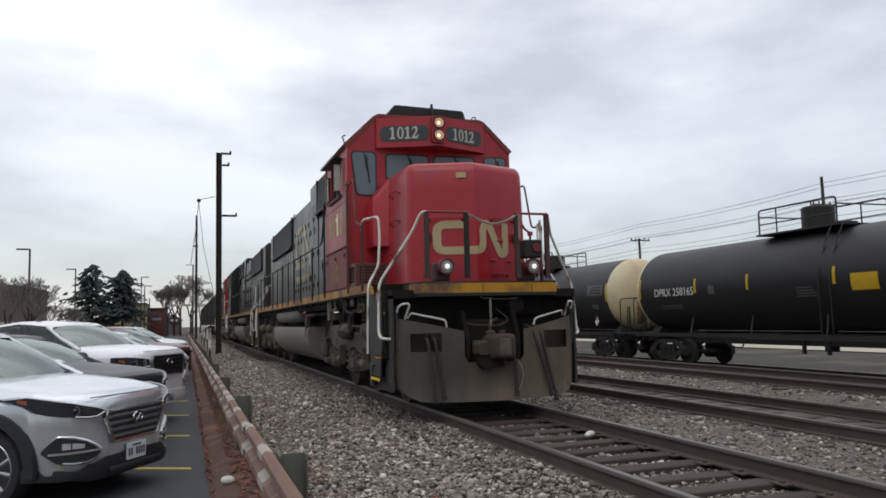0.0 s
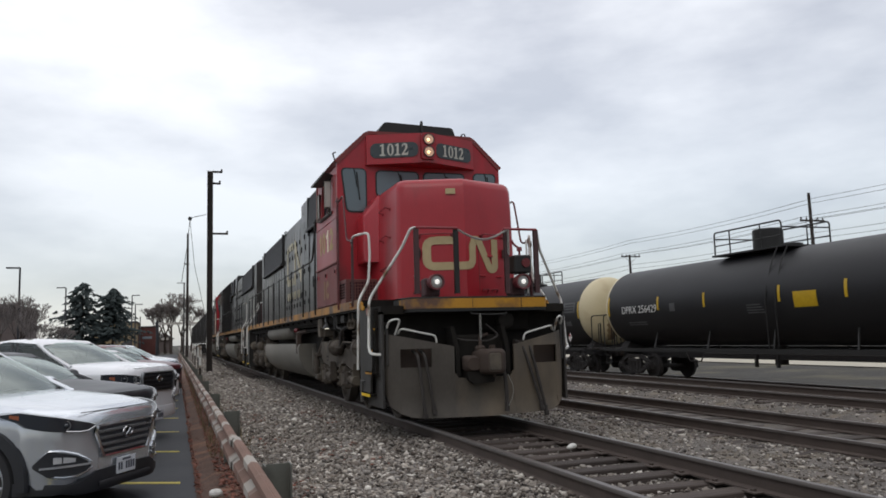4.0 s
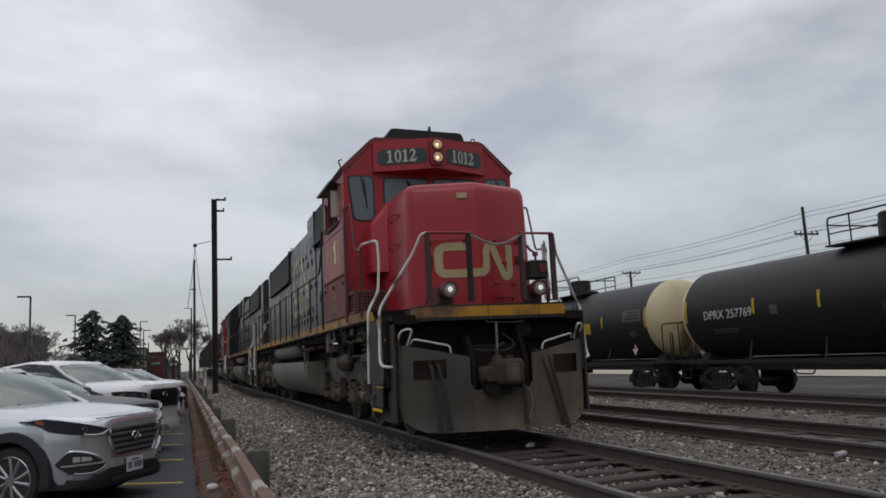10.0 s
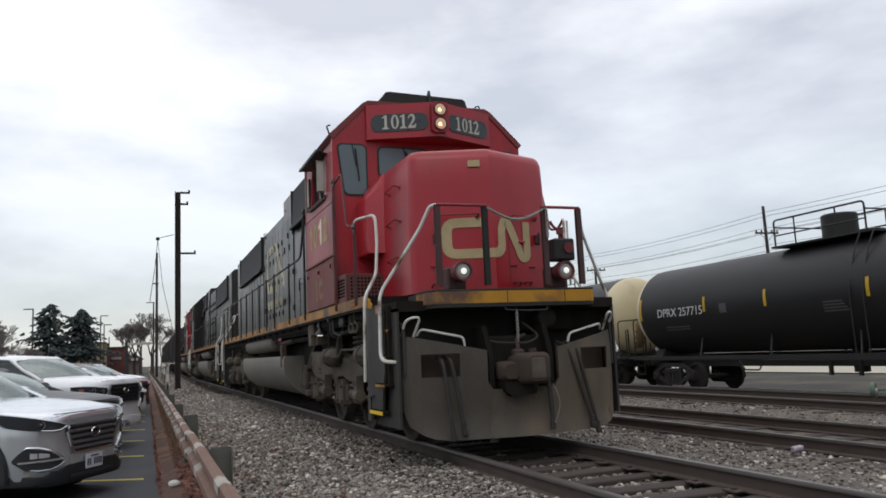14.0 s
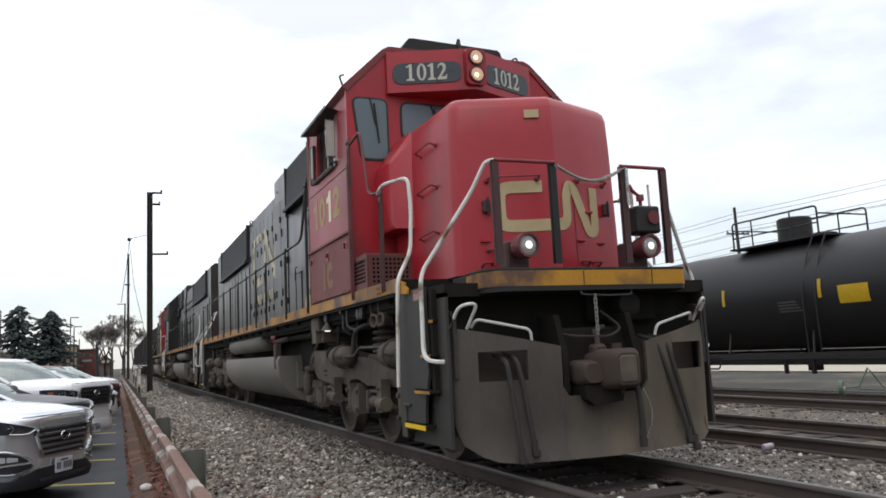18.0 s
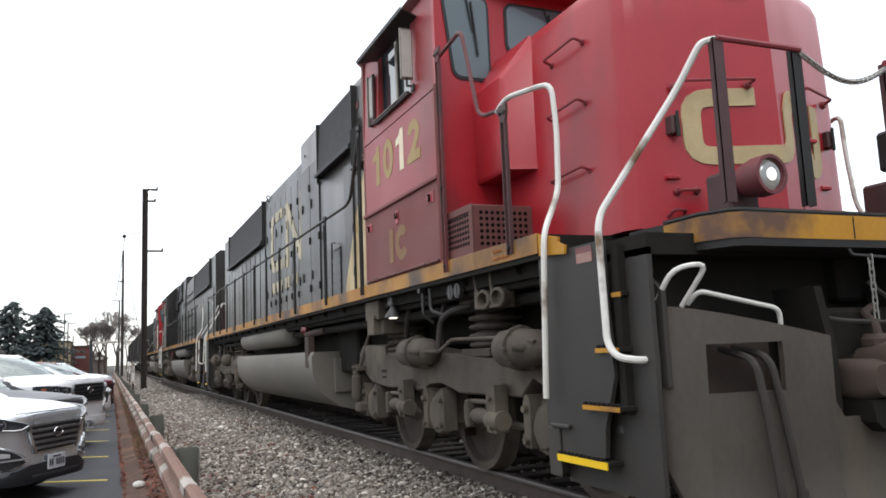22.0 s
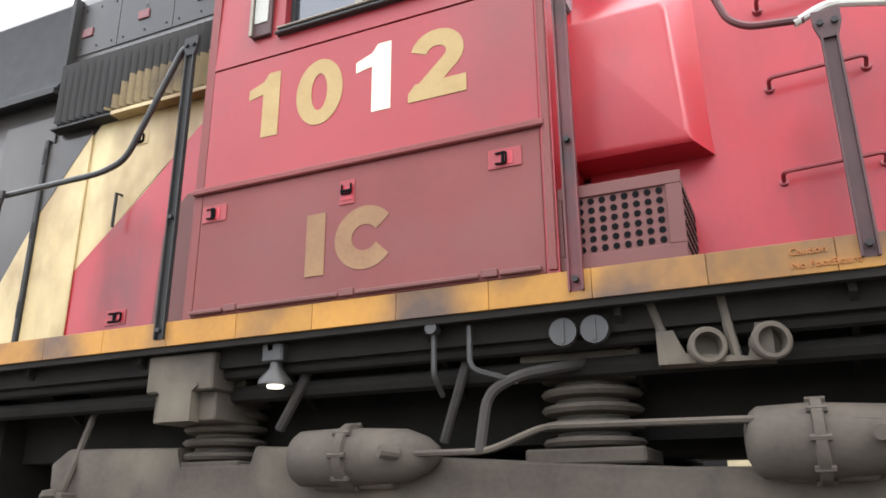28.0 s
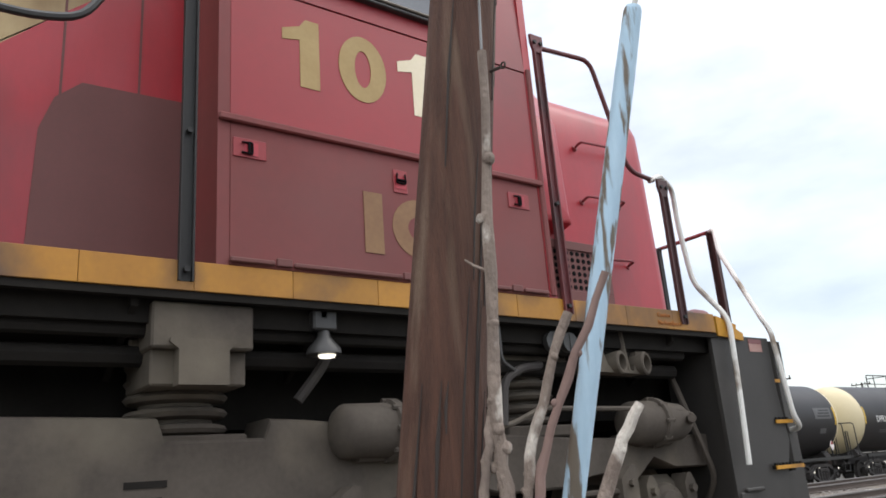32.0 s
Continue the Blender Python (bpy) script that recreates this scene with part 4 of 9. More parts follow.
        part("platform_lip", Mesh().rings([[(x * k, Y(d * k), z) for x, d in deck] for k, z in ((1.0, 1.836), (1.012, 1.836), (1.012, 1.85), (0.985, 1.85))]), STEPWELL, ac, "rubbed steel lip")
        part("platform_edge", Mesh().rings([[(x * k, Y(d * k if d < 0 else d), z) for k, z in ((1.0, 1.685), (1.008, 1.685), (1.008, 1.825), (1.0, 1.825))] for x, d in deck]), PLATFORM_YELLOW, ac, "scuffed yellow platform edge")
        for u in (-0.15, 0.62):
            part("edge_joint", Mesh().box(u, u + 0.008, *sorted((Y(-0.447), Y(-0.44))), 1.69, 1.82), BLACK, ac)
        part("pilot_plate", bx(Mesh(), -1.5, 1.5, 0.0, 0.06, 0.75, 1.7), UNDER, loco)
        for sx in (-1, 1):
            # step well with side plates and treads
            part("step_side", bx(Mesh(), sx * 1.42, sx * 1.45, -0.2, 0.72, 0.3, 1.66), STEPWELL, loco)
            part("step_back", Mesh().prism([(Y(0.1), 1.74), (Y(0.82), 1.74), (Y(0.82), 0.42), (Y(0.7), 0.42), (Y(0.68), 0.49), (Y(0.2), 0.5), (Y(0.18), 0.67), (Y(0.06), 0.97), (Y(0.1), 1.33)], "x", *sorted((sx * 1.5, sx * 1.53))), STEPWELL, loco, "dark grey step-well plate")
            part("plate_foot", bx(bx(Mesh(), sx * 1.53, sx * 1.545, 0.66, 0.8, 0.34, 0.64, 0.006), sx * 1.53, sx * 1.56, 0.53, 0.74, 0.64, 0.665, 0.006), STEPWELL, loco, "welded foot bracket")
            part("step_riser", bx(Mesh(), sx * 1.05, sx * 1.5, 0.72, 0.76, 0.35, 1.74), STEPWELL, loco)
            for z, x, e in ((0.485, 1.545, 0.69), (0.8, 1.56, 0.35), (1.125, 1.54, 0.21), (1.435, 1.5, 0.07)):
                st = part("step", bx(Mesh(), sx * 1.24, sx * x, 0.14 if z < 0.7 else -0.02, e, z - 0.028, z, 0.004), UNDER, loco)
                low = 0.045 if z < 0.7 else 0.03
                y_in = 0.16 if z < 0.7 else -0.01
                part("step_edge", bx(Mesh(), sx * x, sx * (x + 0.008), y_in, e, z - low, z - 0.004), YELLOW_NEW if z < 0.7 else PLATFORM_YELLOW, st, "yellow step edge")
                for j in range(int((e - y_in) / 0.045) if lead and end == 0 else 0):
                    part("tread_tooth", bx(Mesh(), sx * (x - 0.02), sx * (x + 0.006), e - 0.03 - 0.045 * j, e - 0.008 - 0.045 * j, z, z + 0.014), UNDER, st)
            kick = part("kick_plate", bx(Mesh(), sx * 1.43, sx * 1.445, 0.0, 0.2, 0.57, 0.6, 0.003), YELLOW_NEW, loco, "bright yellow kick plate")
            part("kick_bracket", bx(Mesh(), sx * 1.4, sx * 1.43, 0.0, 0.16, 0.42, 0.572, 0.02), STEPWELL, kick)
            lamp = part("step_lamp", Mesh().lathe((sx * 1.38, Y(0.16), 0.8), (0, 0, -1), [(0, 0.03), (0.06, 0.035), (0.12, 0.075), (0.16, 0.08), (0.165, 0.0)], n=14), GREY_RAIL, loco, "small grey step lamp")
            part("lens", Mesh().sphere((sx * 1.38, Y(0.11), 0.645), 0.03, 10, 6), LAMP_STEP, lamp, "bright lens")
            part("end_sill_plate", Mesh().prism([(Y(0.76), 1.73), (Y(0.76), 1.875), (Y(0.52), 1.82), (Y(0.53), 1.79), (Y(0.5), 1.775), (Y(0.45), 1.76), (Y(0.46), 1.705)], "x", *sorted((sx * 1.54, sx * 1.558))), PLATFORM_YELLOW, loco, "scraped yellow sill end plate")
            pq = part("step_plaque", bx(Mesh(), sx * 1.53, sx * 1.534, 0.2, 0.365, 1.63, 1.725), PLAQUE, loco, "small faded notice plate")
            part("plaque_band", bx(Mesh(), sx * 1.534, sx * 1.5355, 0.2, 0.365, 1.69, 1.725), LENS_RED, pq, "faded red band")
            # white stair rails
            handrail(loco, sx, [(sx * 1.55, Y(1.26), 2.85), (sx * 1.54, Y(1.12), 2.92), (sx * 1.38, Y(0.77), 2.93), (sx * 1.37, Y(0.75), 2.6), (sx * 1.4, Y(0.73), 2.16), (sx * 1.585, Y(0.64), 1.86), (sx * 1.59, Y(0.67), 1.43), (sx * 1.59, Y(0.72), 0.82)], WHITE_RAIL, "stair_rail", 0.02)
            handrail(loco, sx, [(sx * 0.93, Y(-0.32), 2.86), (sx * 1.01, Y(-0.27), 2.85), (sx * 1.1, Y(-0.14), 2.6), (sx * 1.52, Y(0.1), 1.9), (sx * 1.56, Y(0.08), 1.8), (sx * 1.585, Y(0.03), 1.15), (sx * 1.58, Y(-0.04), 1.07), (sx * 1.5, Y(-0.12), 1.05), (sx * 1.38, Y(-0.12), 1.05)], WHITE_RAIL, "stair_rail", 0.021)
            part("lever_bracket", Mesh().prism([(Y(-0.22), 0.9), (Y(-0.22), 1.42), (Y(-0.12), 1.5), (Y(0.05), 1.52), (Y(0.1), 1.46), (Y(0.1), 1.24), (Y(0.0), 1.2), (Y(-0.02), 0.9)], "x", *sorted((sx * 1.36, sx * 1.39))), STEPWELL, loco, "dark lever bracket plate")
            # end rails
            handrail(loco, sx, [(0.43 if sx > 0 else -0.31, Y(-0.34), 2.86), (0.97 if sx > 0 else -0.95, Y(-0.33), 2.86)], RED_RAIL if lead and end == 0 else WHITE_RAIL, "end_rail", 0.019)
            for x in ((0.47, 0.96) if sx > 0 else (0.33, 0.94)):
                mm = bx(Mesh(), sx * x - 0.036, sx * x + 0.036, -0.336, -0.322, 1.9, 2.86)
                bx(mm, sx * x - 0.036, sx * x - 0.026, -0.334, -0.29, 1.9, 2.86)
                bx(mm, sx * x + 0.026, sx * x + 0.036, -0.334, -0.29, 1.9, 2.86)
                part("end_post", mm, BROWN_POST if x != 0.33 else BLACK, loco, smooth=None)
            # ditch lights
            dl = part("ditch_light", Mesh().lathe((0.72 if sx > 0 else -0.65, Y(-0.14), 2.07), (0, Y(-1) - Y(0), 0), [(0, 0.05), (0.03, 0.1), (0.12, 0.12), (0.22, 0.118), (0.22, 0.098), (0.19, 0.09), (0.19, 0)], n=20), DITCH, loco, "round ditch light housing")
            part("lens", Mesh().lathe((0.72 if sx > 0 else -0.65, Y(-0.33), 2.07), (0, Y(-1) - Y(0), 0), [(0, 0.09), (0.02, 0.07), (0.03, 0)], n=18), LAMP_WHITE, dl, "round glass lens")
            part("bulb", Mesh().lathe((0.72 if sx > 0 else -0.65, Y(-0.352), 2.07), (0, Y(-1) - Y(0), 0), [(0, 0.042), (0.008, 0.03), (0.01, 0)], n=14), LAMP_BULB, dl, "bright lamp centre")
            part("light_bracket", Mesh().box(*((0.6, 0.84) if sx > 0 else (-0.77, -0.53)), *sorted((Y(-0.14), Y(0.06))), 1.87, 2.14, 0.02), BROWN_POST, loco)
            # plough half
            def column(u, top=None, low=None):
                us = (0.0, 0.4, 0.47, 0.75, 1.05, 1.25, 1.36, 1.43)
                yy = float(np.interp(u, us, (-0.45, -0.45, -0.45, -0.43, -0.38, -0.3, -0.2, -0.08)))
                zt = float(np.interp(u, (0.0, 0.4, 0.46, 0.461, 1.43), (0.69, 0.69, 0.78, 1.14, 1.35))) if top is None else top
                zb = float(np.interp(u, (0.0, 1.05, 1.2, 1.34, 1.43), (0.14, 0.16, 0.21, 0.32, 0.62))) if low is None else low
                zs = [zt + (zb - zt) * k / 6 for k in range(7)]
                fr = [(sx * u, Y(yy + float(np.interp(z, (0.1, 0.2, 0.35, 0.62, 1.1, 1.4), (-0.07, -0.035, 0.012, -0.01, -0.025, 0.0)))), z) for z in zs]
                return fr + [(x, y - 0.035 * s, z) for x, y, z in fr[::-1]]
            for us, hi, lo in (((0.0, 0.4, 0.43, 0.46), None, None), ((0.461, 0.6, 0.79), None, None), ((1.22, 1.28, 1.34, 1.39, 1.43), None, None), ((0.79, 0.95, 1.1, 1.22), None, 1.12), ((0.79, 0.95, 1.1, 1.22), 0.86, None)):
                part("plough_plate", Mesh().rings([column(u, hi, lo) for u in us]), PLOW, loco, "dusty grey-brown snow plough plate", smooth=25)
            part("plough_backing", bx(Mesh(), sx * 0.6, sx * 1.27, -0.16, -0.14, 0.7, 1.2), RUST, loco)
            for (xa, za), (xb, zb) in ((((-1.0, 1.09), (-0.93, 0.25)), ((-0.9, 1.1), (-0.8, 0.3))) if sx < 0 else (((0.6, 1.2), (0.86, 0.27)), ((0.72, 1.19), (0.93, 0.2)))):
                yh = -0.47
                part("mu_hose", Mesh().tube([(xa, Y(-0.2), za), (xa, Y(yh + 0.02), za - 0.06), (xa * 0.6 + xb * 0.4, Y(yh), za * 0.6 + zb * 0.4), (xb, Y(yh - 0.02), zb)], 0.022, 8, 0.08).cyl((xb, Y(yh - 0.02), zb + 0.05), (xb, Y(yh - 0.02), zb - 0.05), 0.03, n=8).box(xb - 0.02, xb + 0.045, *sorted((Y(yh - 0.05), Y(yh + 0.01))), zb - 0.1, zb - 0.03, 0.012), HOSE, loco, "grimy rubber brake hose")
            handrail(loco, sx, [(sx * 0.68, Y(-0.34), 1.2), (sx * 0.7, Y(-0.36), 1.3), (sx * 1.19, Y(-0.28), 1.41), (sx * 1.22, Y(-0.22), 1.34)], GREY_RAIL if not lead else WHITE_RAIL, "cut_lever", 0.014)
            handrail(loco, sx, [(sx * 1.38, Y(-0.1), 1.3), (sx * 1.37, Y(-0.3), 1.53), (sx * 1.23, Y(-0.42), 1.55), (sx * 1.26, Y(-0.22), 1.33)], WHITE_RAIL, "uncoupling_lever", 0.015)
        part("mu_box", Mesh().lathe((0.42, Y(-0.2), 1.5), (0, Y(-1) - Y(0), 0), [(0, 0.12), (0.14, 0.12), (0.16, 0.09), (0.16, 0.0)], n=16).box(0.1, 0.9, *sorted((Y(-0.1), Y(0.1))), 1.35, 1.66, 0.02), UNDER, loco)
        cp = Mesh()
        bx(cp, -0.16, 0.16, -0.35, 0.3, 0.76, 1.02, 0.04)
        bx(cp, -0.4, 0.4, -0.3, -0.1, 0.6, 1.3, 0.03)
        part("draft_gear", cp, UNDER, loco)
        for u in (-0.42, 0.36):
            part("draft_plate", Mesh().rings([[(u + 0.08 * k + e, Y(-0.12 - d), z) for e in (0.0, 0.06) for d in ((0.0, 0.3) if e == 0 else (0.3, 0.0))] for k, z in ((-0.9, 1.42), (0.0, 1.08), (0.0, 0.72))]), UNDER, loco, smooth=None)
        part("draft_pan", Mesh().prism([(-0.3, 0.78), (-0.12, 0.78), (0.12, 0.7), (0.1, 0.62), (-0.2, 0.6), (-0.28, 0.66)], "y", *sorted((Y(-0.56), Y(-0.3)))), UNDER, loco)
        sec = lambda d, x0, x1, z0, z1, r: [(x, Y(d), z) for x, z in rounded_rect(x0, x1, z0, z1, r)]
        kn = Mesh().rings([sec(-0.36, -0.16, 0.24, 0.76, 1.06, 0.06), sec(-0.5, -0.15, 0.27, 0.73, 1.09, 0.08), sec(-0.63, -0.12, 0.26, 0.73, 1.09, 0.08), sec(-0.71, -0.08, 0.2, 0.75, 1.07, 0.06), sec(-0.745, -0.06, 0.16, 0.77, 1.05, 0.05)])
        kn.rings([sec(-0.32, -0.3, -0.1, 0.78, 1.0, 0.05), sec(-0.5, -0.34, -0.1, 0.77, 1.0, 0.07), sec(-0.6, -0.3, -0.12, 0.8, 0.97, 0.06)])
        cpl = part("coupler", kn, RUST, loco, "worn brown knuckle coupler", smooth=40)
        part("knuckle_face", Mesh().rings([sec(-0.746, -0.04, 0.14, 0.79, 1.03, 0.03), sec(-0.756, -0.03, 0.13, 0.8, 1.02, 0.03)]), TRUCK, cpl, "pale scraped knuckle face")
        part("knuckle_pin", Mesh().cyl((0.1, Y(-0.52), 0.68), (0.1, Y(-0.52), 1.14), 0.045, n=10), RUST, cpl)
        part("lock_lifter", Mesh().tube([(-0.06, Y(-0.46), 1.04), (-0.05, Y(-0.44), 1.2), (-0.02, Y(-0.34), 1.26), (0.12, Y(-0.3), 1.3)], 0.025, 8, 0.06).box(-0.12, 0.02, *sorted((Y(-0.5), Y(-0.36))), 1.04, 1.14, 0.03), RUST, cpl)
        part("lift_rod", Mesh().tube([(-0.18, Y(-0.42), 1.64), (-0.17, Y(-0.43), 1.6), (0.1, Y(-0.44), 1.585), (0.38, Y(-0.43), 1.59), (0.4, Y(-0.4), 1.66)], 0.009, 6, 0.03), GREY_RAIL, loco)
        part("air_pipe", Mesh().tube([(-0.4, Y(-0.3), 1.26), (-0.3, Y(-0.42), 1.22), (0.1, Y(-0.42), 1.2), (0.28, Y(-0.38), 1.28), (0.1, Y(-0.3), 1.45)], 0.014, 6, 0.08), HOSE, loco)
        ln = Mesh()
        for k in range(9):
            q = Vector((-0.04, Y(-0.445), 1.6 - 0.041 * k))
            w = Vector((0.013, 0, 0)) if k % 2 else Vector((0, 0.013, 0))
            ln.tube([q - w, q + w, q + w - Vector((0, 0, 0.05)), q - w - Vector((0, 0, 0.05)), q - w], 0.005, 5)
        part("coupler_chain", ln, CHAIN, loco, "short steel chain")
        part("train_line_hose", Mesh().tube([(0.24, Y(-0.46), 0.9), (0.27, Y(-0.56), 0.72), (0.28, Y(-0.57), 0.45), (0.285, Y(-0.56), 0.28)], 0.03, 8, 0.1).cyl((0.285, Y(-0.56), 0.32), (0.285, Y(-0.56), 0.2), 0.036, n=8), HOSE, loco, "grimy air hose hanging by the coupler")
        dch = Mesh()
        for k in range(14):
            q = Vector((0.28 + 0.09 * math.sin(math.pi * (k + 1) / 15), Y(-0.6), 0.72 - 0.032 * k))
            dch.tube([q, q + Vector((0.008, 0, -0.012)), q - Vector((0, 0, 0.024))], 0.006, 5)
        part("hose_chain", dch, CHAIN, loco, "fine hose support chain")

    # short hood: a blunt wedge nose with rounded top edges
    rr = []
    for z, w, dy in ((1.88, 0.99, 0.0), (2.5, 0.985, 0.01), (3.3, 0.975, 0.03), (3.6, 0.965, 0.04), (3.68, 0.945, 0.065), (3.725, 0.91, 0.11), (3.745, 0.86, 0.17)):
        half = [(0.0, nose_y(0)), (w * 0.5, nose_y(w * 0.5)), (w * 0.88, nose_y(w * 0.88)), (w * 0.95, nose_y(w * 0.95) + 0.01), (w * 0.99, nose_y(w) + 0.05), (w, nose_y(w) + 0.11), (w, 2.3)]
        rr.append([(-x, y + (dy if y < 2 else 0), z) for x, y in half] + [(x, y + (dy if y < 2 else 0), z) for x, y in half[:0:-1]])
    part("nose", Mesh().rings(rr), paint, loco, "red short hood with a blunt wedge front", smooth=28)
    for sx in (-1, 1):
        wall = [(2.36, 2.56), (1.655, 2.56), (1.66, 2.62), (1.68, 3.6), (1.73, 3.72), (2.36, 3.72)]
        face = [(2.36, 2.565), (1.745, 2.565), (1.756, 2.61), (1.792, 3.33), (1.825, 3.385), (2.36, 3.385)]
        inner = [(2.36, 2.6), (1.785, 2.6), (1.79, 2.63), (1.822, 3.31), (1.845, 3.35), (2.36, 3.35)]
        part("nose_shoulder", Mesh().rings([[(sx * x, y, z) for y, z in ring] for x, ring in ((0.95, wall), (1.185, face), (1.2, [((a + c) / 2, (b + d) / 2) for (a, b), (c, d) in zip(face, inner)]), (1.207, inner))]), paint, loco, "boxed bulge on the hood side", smooth=40)
    part("hood_seam", Mesh().box(-0.975, -0.93, 1.66, 2.34, 2.52, 2.53), dusty, loco)
    # maroon on the leader: the shade over the vent is put into its colour
    gb = part("vent_box", Mesh().box(-1.522, -0.96, 1.8, 2.39, 1.885, 2.28, 0.01), MAROON if lead else dusty, loco, "perforated vent box")
    part("vent_frame", Mesh().box(-1.532, -1.522, 1.795, 2.395, 2.226, 2.285, 0.003).box(-1.532, -1.522, 1.795, 2.395, 1.885, 1.955, 0.003).box(-1.532, -1.522, 1.795, 1.862, 1.955, 2.226, 0.003).box(-1.532, -1.522, 2.32, 2.395, 1.955, 2.226, 0.003), MAROON if lead else dusty, gb, "raised vent frame")
    if lead:
        side_hole = Mesh().cyl((-0.004, 0, 0), (0.008, 0, 0), 0.0155, n=8).data("vent_hole", HOLE, None)
        front_hole = Mesh().cyl((0, -0.004, 0), (0, 0.008, 0), 0.0155, n=8).data("vent_hole", HOLE, None)
        for i in range(9):
            for j in range(6):
                for data, at in ((side_hole, (-1.522, 1.89 + 0.05 * i, 1.98 + 0.045 * j)), (front_hole, (-1.45 + 0.05 * i, 1.8, 1.965 + 0.05 * j))):
                    o = new("vent_hole", data)
                    o.parent = gb
                    o.matrix_basis = Matrix.Translation(at)
    irons = [((sx * 0.955, 0.95, z), (sx * 0.955, 1.38, z - 0.02), (sx * 0.1, 0, 0.035)) for z in (2.37, 2.87, 3.33) for sx in (-1, 1)]
    irons.append(((-0.68, nose_y(0.68), 2.83), (-0.2, nose_y(0.2), 2.83), (0, -0.09, 0.02)))
    irons.append(((0.3, nose_y(0.3), 2.83), (0.72, nose_y(0.72), 2.83), (0, -0.09, 0.02)))
    irons.append(((-0.7, nose_y(0.7), 2.12), (-0.58, nose_y(0.58), 2.12), (0, -0.05, 0.0)))
    for q in irons:
        part("grab_iron", grab(Mesh(), *q), RED_RAIL, loco)
    part("nose_plaque", Mesh().rings([[(u, nose_y(u) + 0.012 * (z - 1.88) - h, z) for u, z in ((-0.27, 3.48), (-0.13, 3.48), (-0.13, 3.565), (-0.27, 3.565))] for h in (-0.005, 0.008)]), LETTER, loco, "small brass-coloured plaque")
    lay = lambda u, v, h: (u, nose_y(u) + 0.012 * (v - 1.88) + 0.004 - h, v)
    worm = rounded([(-0.15, 2.755), (-0.57, 2.755), (-0.57, 2.355), (0.12, 2.355), (0.12, 2.64)], 0.12) + rounded([(0.12, 2.66), (0.17, 2.78), (0.25, 2.74), (0.46, 2.3), (0.555, 2.33), (0.555, 2.79)], 0.09)
    fine = []
    for a, b in zip(worm, worm[1:]):
        k = max(1, int(((a[0] - b[0]) ** 2 + (a[1] - b[1]) ** 2) ** 0.5 / 0.08))
        fine += [(a[0] + (b[0] - a[0]) * i / k, a[1] + (b[1] - a[1]) * i / k) for i in range(k)]
    part("nose_emblem", ribbon(fine + [worm[-1]], 0.122, lay, 0.012), LETTER, loco, "continuous cream ribbon emblem", smooth=None)
    for u in (-0.7, 0.74):
        nl = part("nose_latch", Mesh().box(u - 0.035, u + 0.035, nose_y(abs(u)) - 0.05, nose_y(abs(u)) + 0.03, 2.5, 2.63, 0.01), BROWN_POST, loco, "dark bolted latch block")
        part("latch_pin", Mesh().cyl((u, nose_y(abs(u)) - 0.06, 2.48), (u, nose_y(abs(u)) - 0.06, 2.65), 0.012, n=8), BLACK, nl)
    for u, z in ((-0.72, 2.2), (0.3, 2.19), (0.62, 2.18), (0.45, 2.5)):
        part("door_tab", Mesh().box(u - 0.05, u + 0.05, nose_y(abs(u)) - 0.022, nose_y(abs(u)) + 0.03, z, z + 0.03, 0.006), paint, loco)
    for u in (-0.72, 0.34, 0.52):
        part("lift_lug", Mesh().tube([(u - 0.05, nose_y(abs(u)) + 0.02, 1.95), (u - 0.05, nose_y(abs(u)) - 0.05, 1.99), (u + 0.05, nose_y(abs(u)) - 0.05, 1.99), (u + 0.05, nose_y(abs(u)) + 0.02, 1.95)], 0.012, 6, 0.02), RED_RAIL, loco)
    part("nose_door_seam", ribbon([(0.24, 1.95), (0.24, 2.66)], 0.008, lambda u, v, h: (u, nose_y(u) + 0.012 * (v - 1.88) + 0.003 - h, v), 0.006), MAROON, loco, smooth=None)
    mu = part("signal_box", Mesh().box(0.58, 0.86, -0.36, -0.1, 2.2, 2.47, 0.02), BLACK, loco, "black lamp box")
    part("lens", Mesh().cyl((0.76, -0.36, 2.35), (0.76, -0.385, 2.35), 0.068, n=16), LENS_RED, mu, "dull red lens")
    part("hand_valve", Mesh().tube([(0.72, -0.24, 2.46), (0.72, -0.24, 2.58), (0.63, -0.24, 2.64), (0.6, -0.24, 2.7)], 0.018, 8, 0.03).cyl((0.72, -0.24, 2.54), (0.72, -0.24, 2.6), 0.04, n=10), RED_RAIL, loco, "red bent valve handle")
    part("marker_staff", Mesh().tube([(0.86, -0.2, 1.9), (0.86, -0.2, 2.72)], 0.014, 6), WHITE_RAIL, loco, "thin white staff")
    if lead:
        ch = Mesh()
        n = 36
        for k in range(n):
            u = k / (n - 1)
            p = Vector((-0.29 + 0.74 * u, -0.34, 2.83 - 0.13 * math.sin(math.pi * u)))
            d = Vector((0.74 / n, 0, -0.13 * math.cos(math.pi * u) * math.pi / n))
            w = Vector((0, 0.016, 0)) if k % 2 else Vector((0, 0, 0.014))
            ch.tube([p - d * 0.8 - w, p + d * 0.8 - w, p + d * 0.8 + w, p - d * 0.8 + w, p - d * 0.8 - w], 0.006, 5)
        for k in range(12):
            p = Vector((0.49, -0.36, 2.84 - 0.03 * k))
            w = Vector((0, 0.014, 0)) if k % 2 else Vector((0.014, 0, 0))
            ch.tube([p - w, p - w - Vector((0, 0, 0.04)), p + w - Vector((0, 0, 0.04)), p + w, p - w], 0.006, 5)
        part("safety_chain", ch, CHAIN, loco, "bright galvanised safety chain")

    # cab: outline in x and z, walls as panels round real openings
    CF, CR, TOPZ = 2.34, 4.48, 4.44
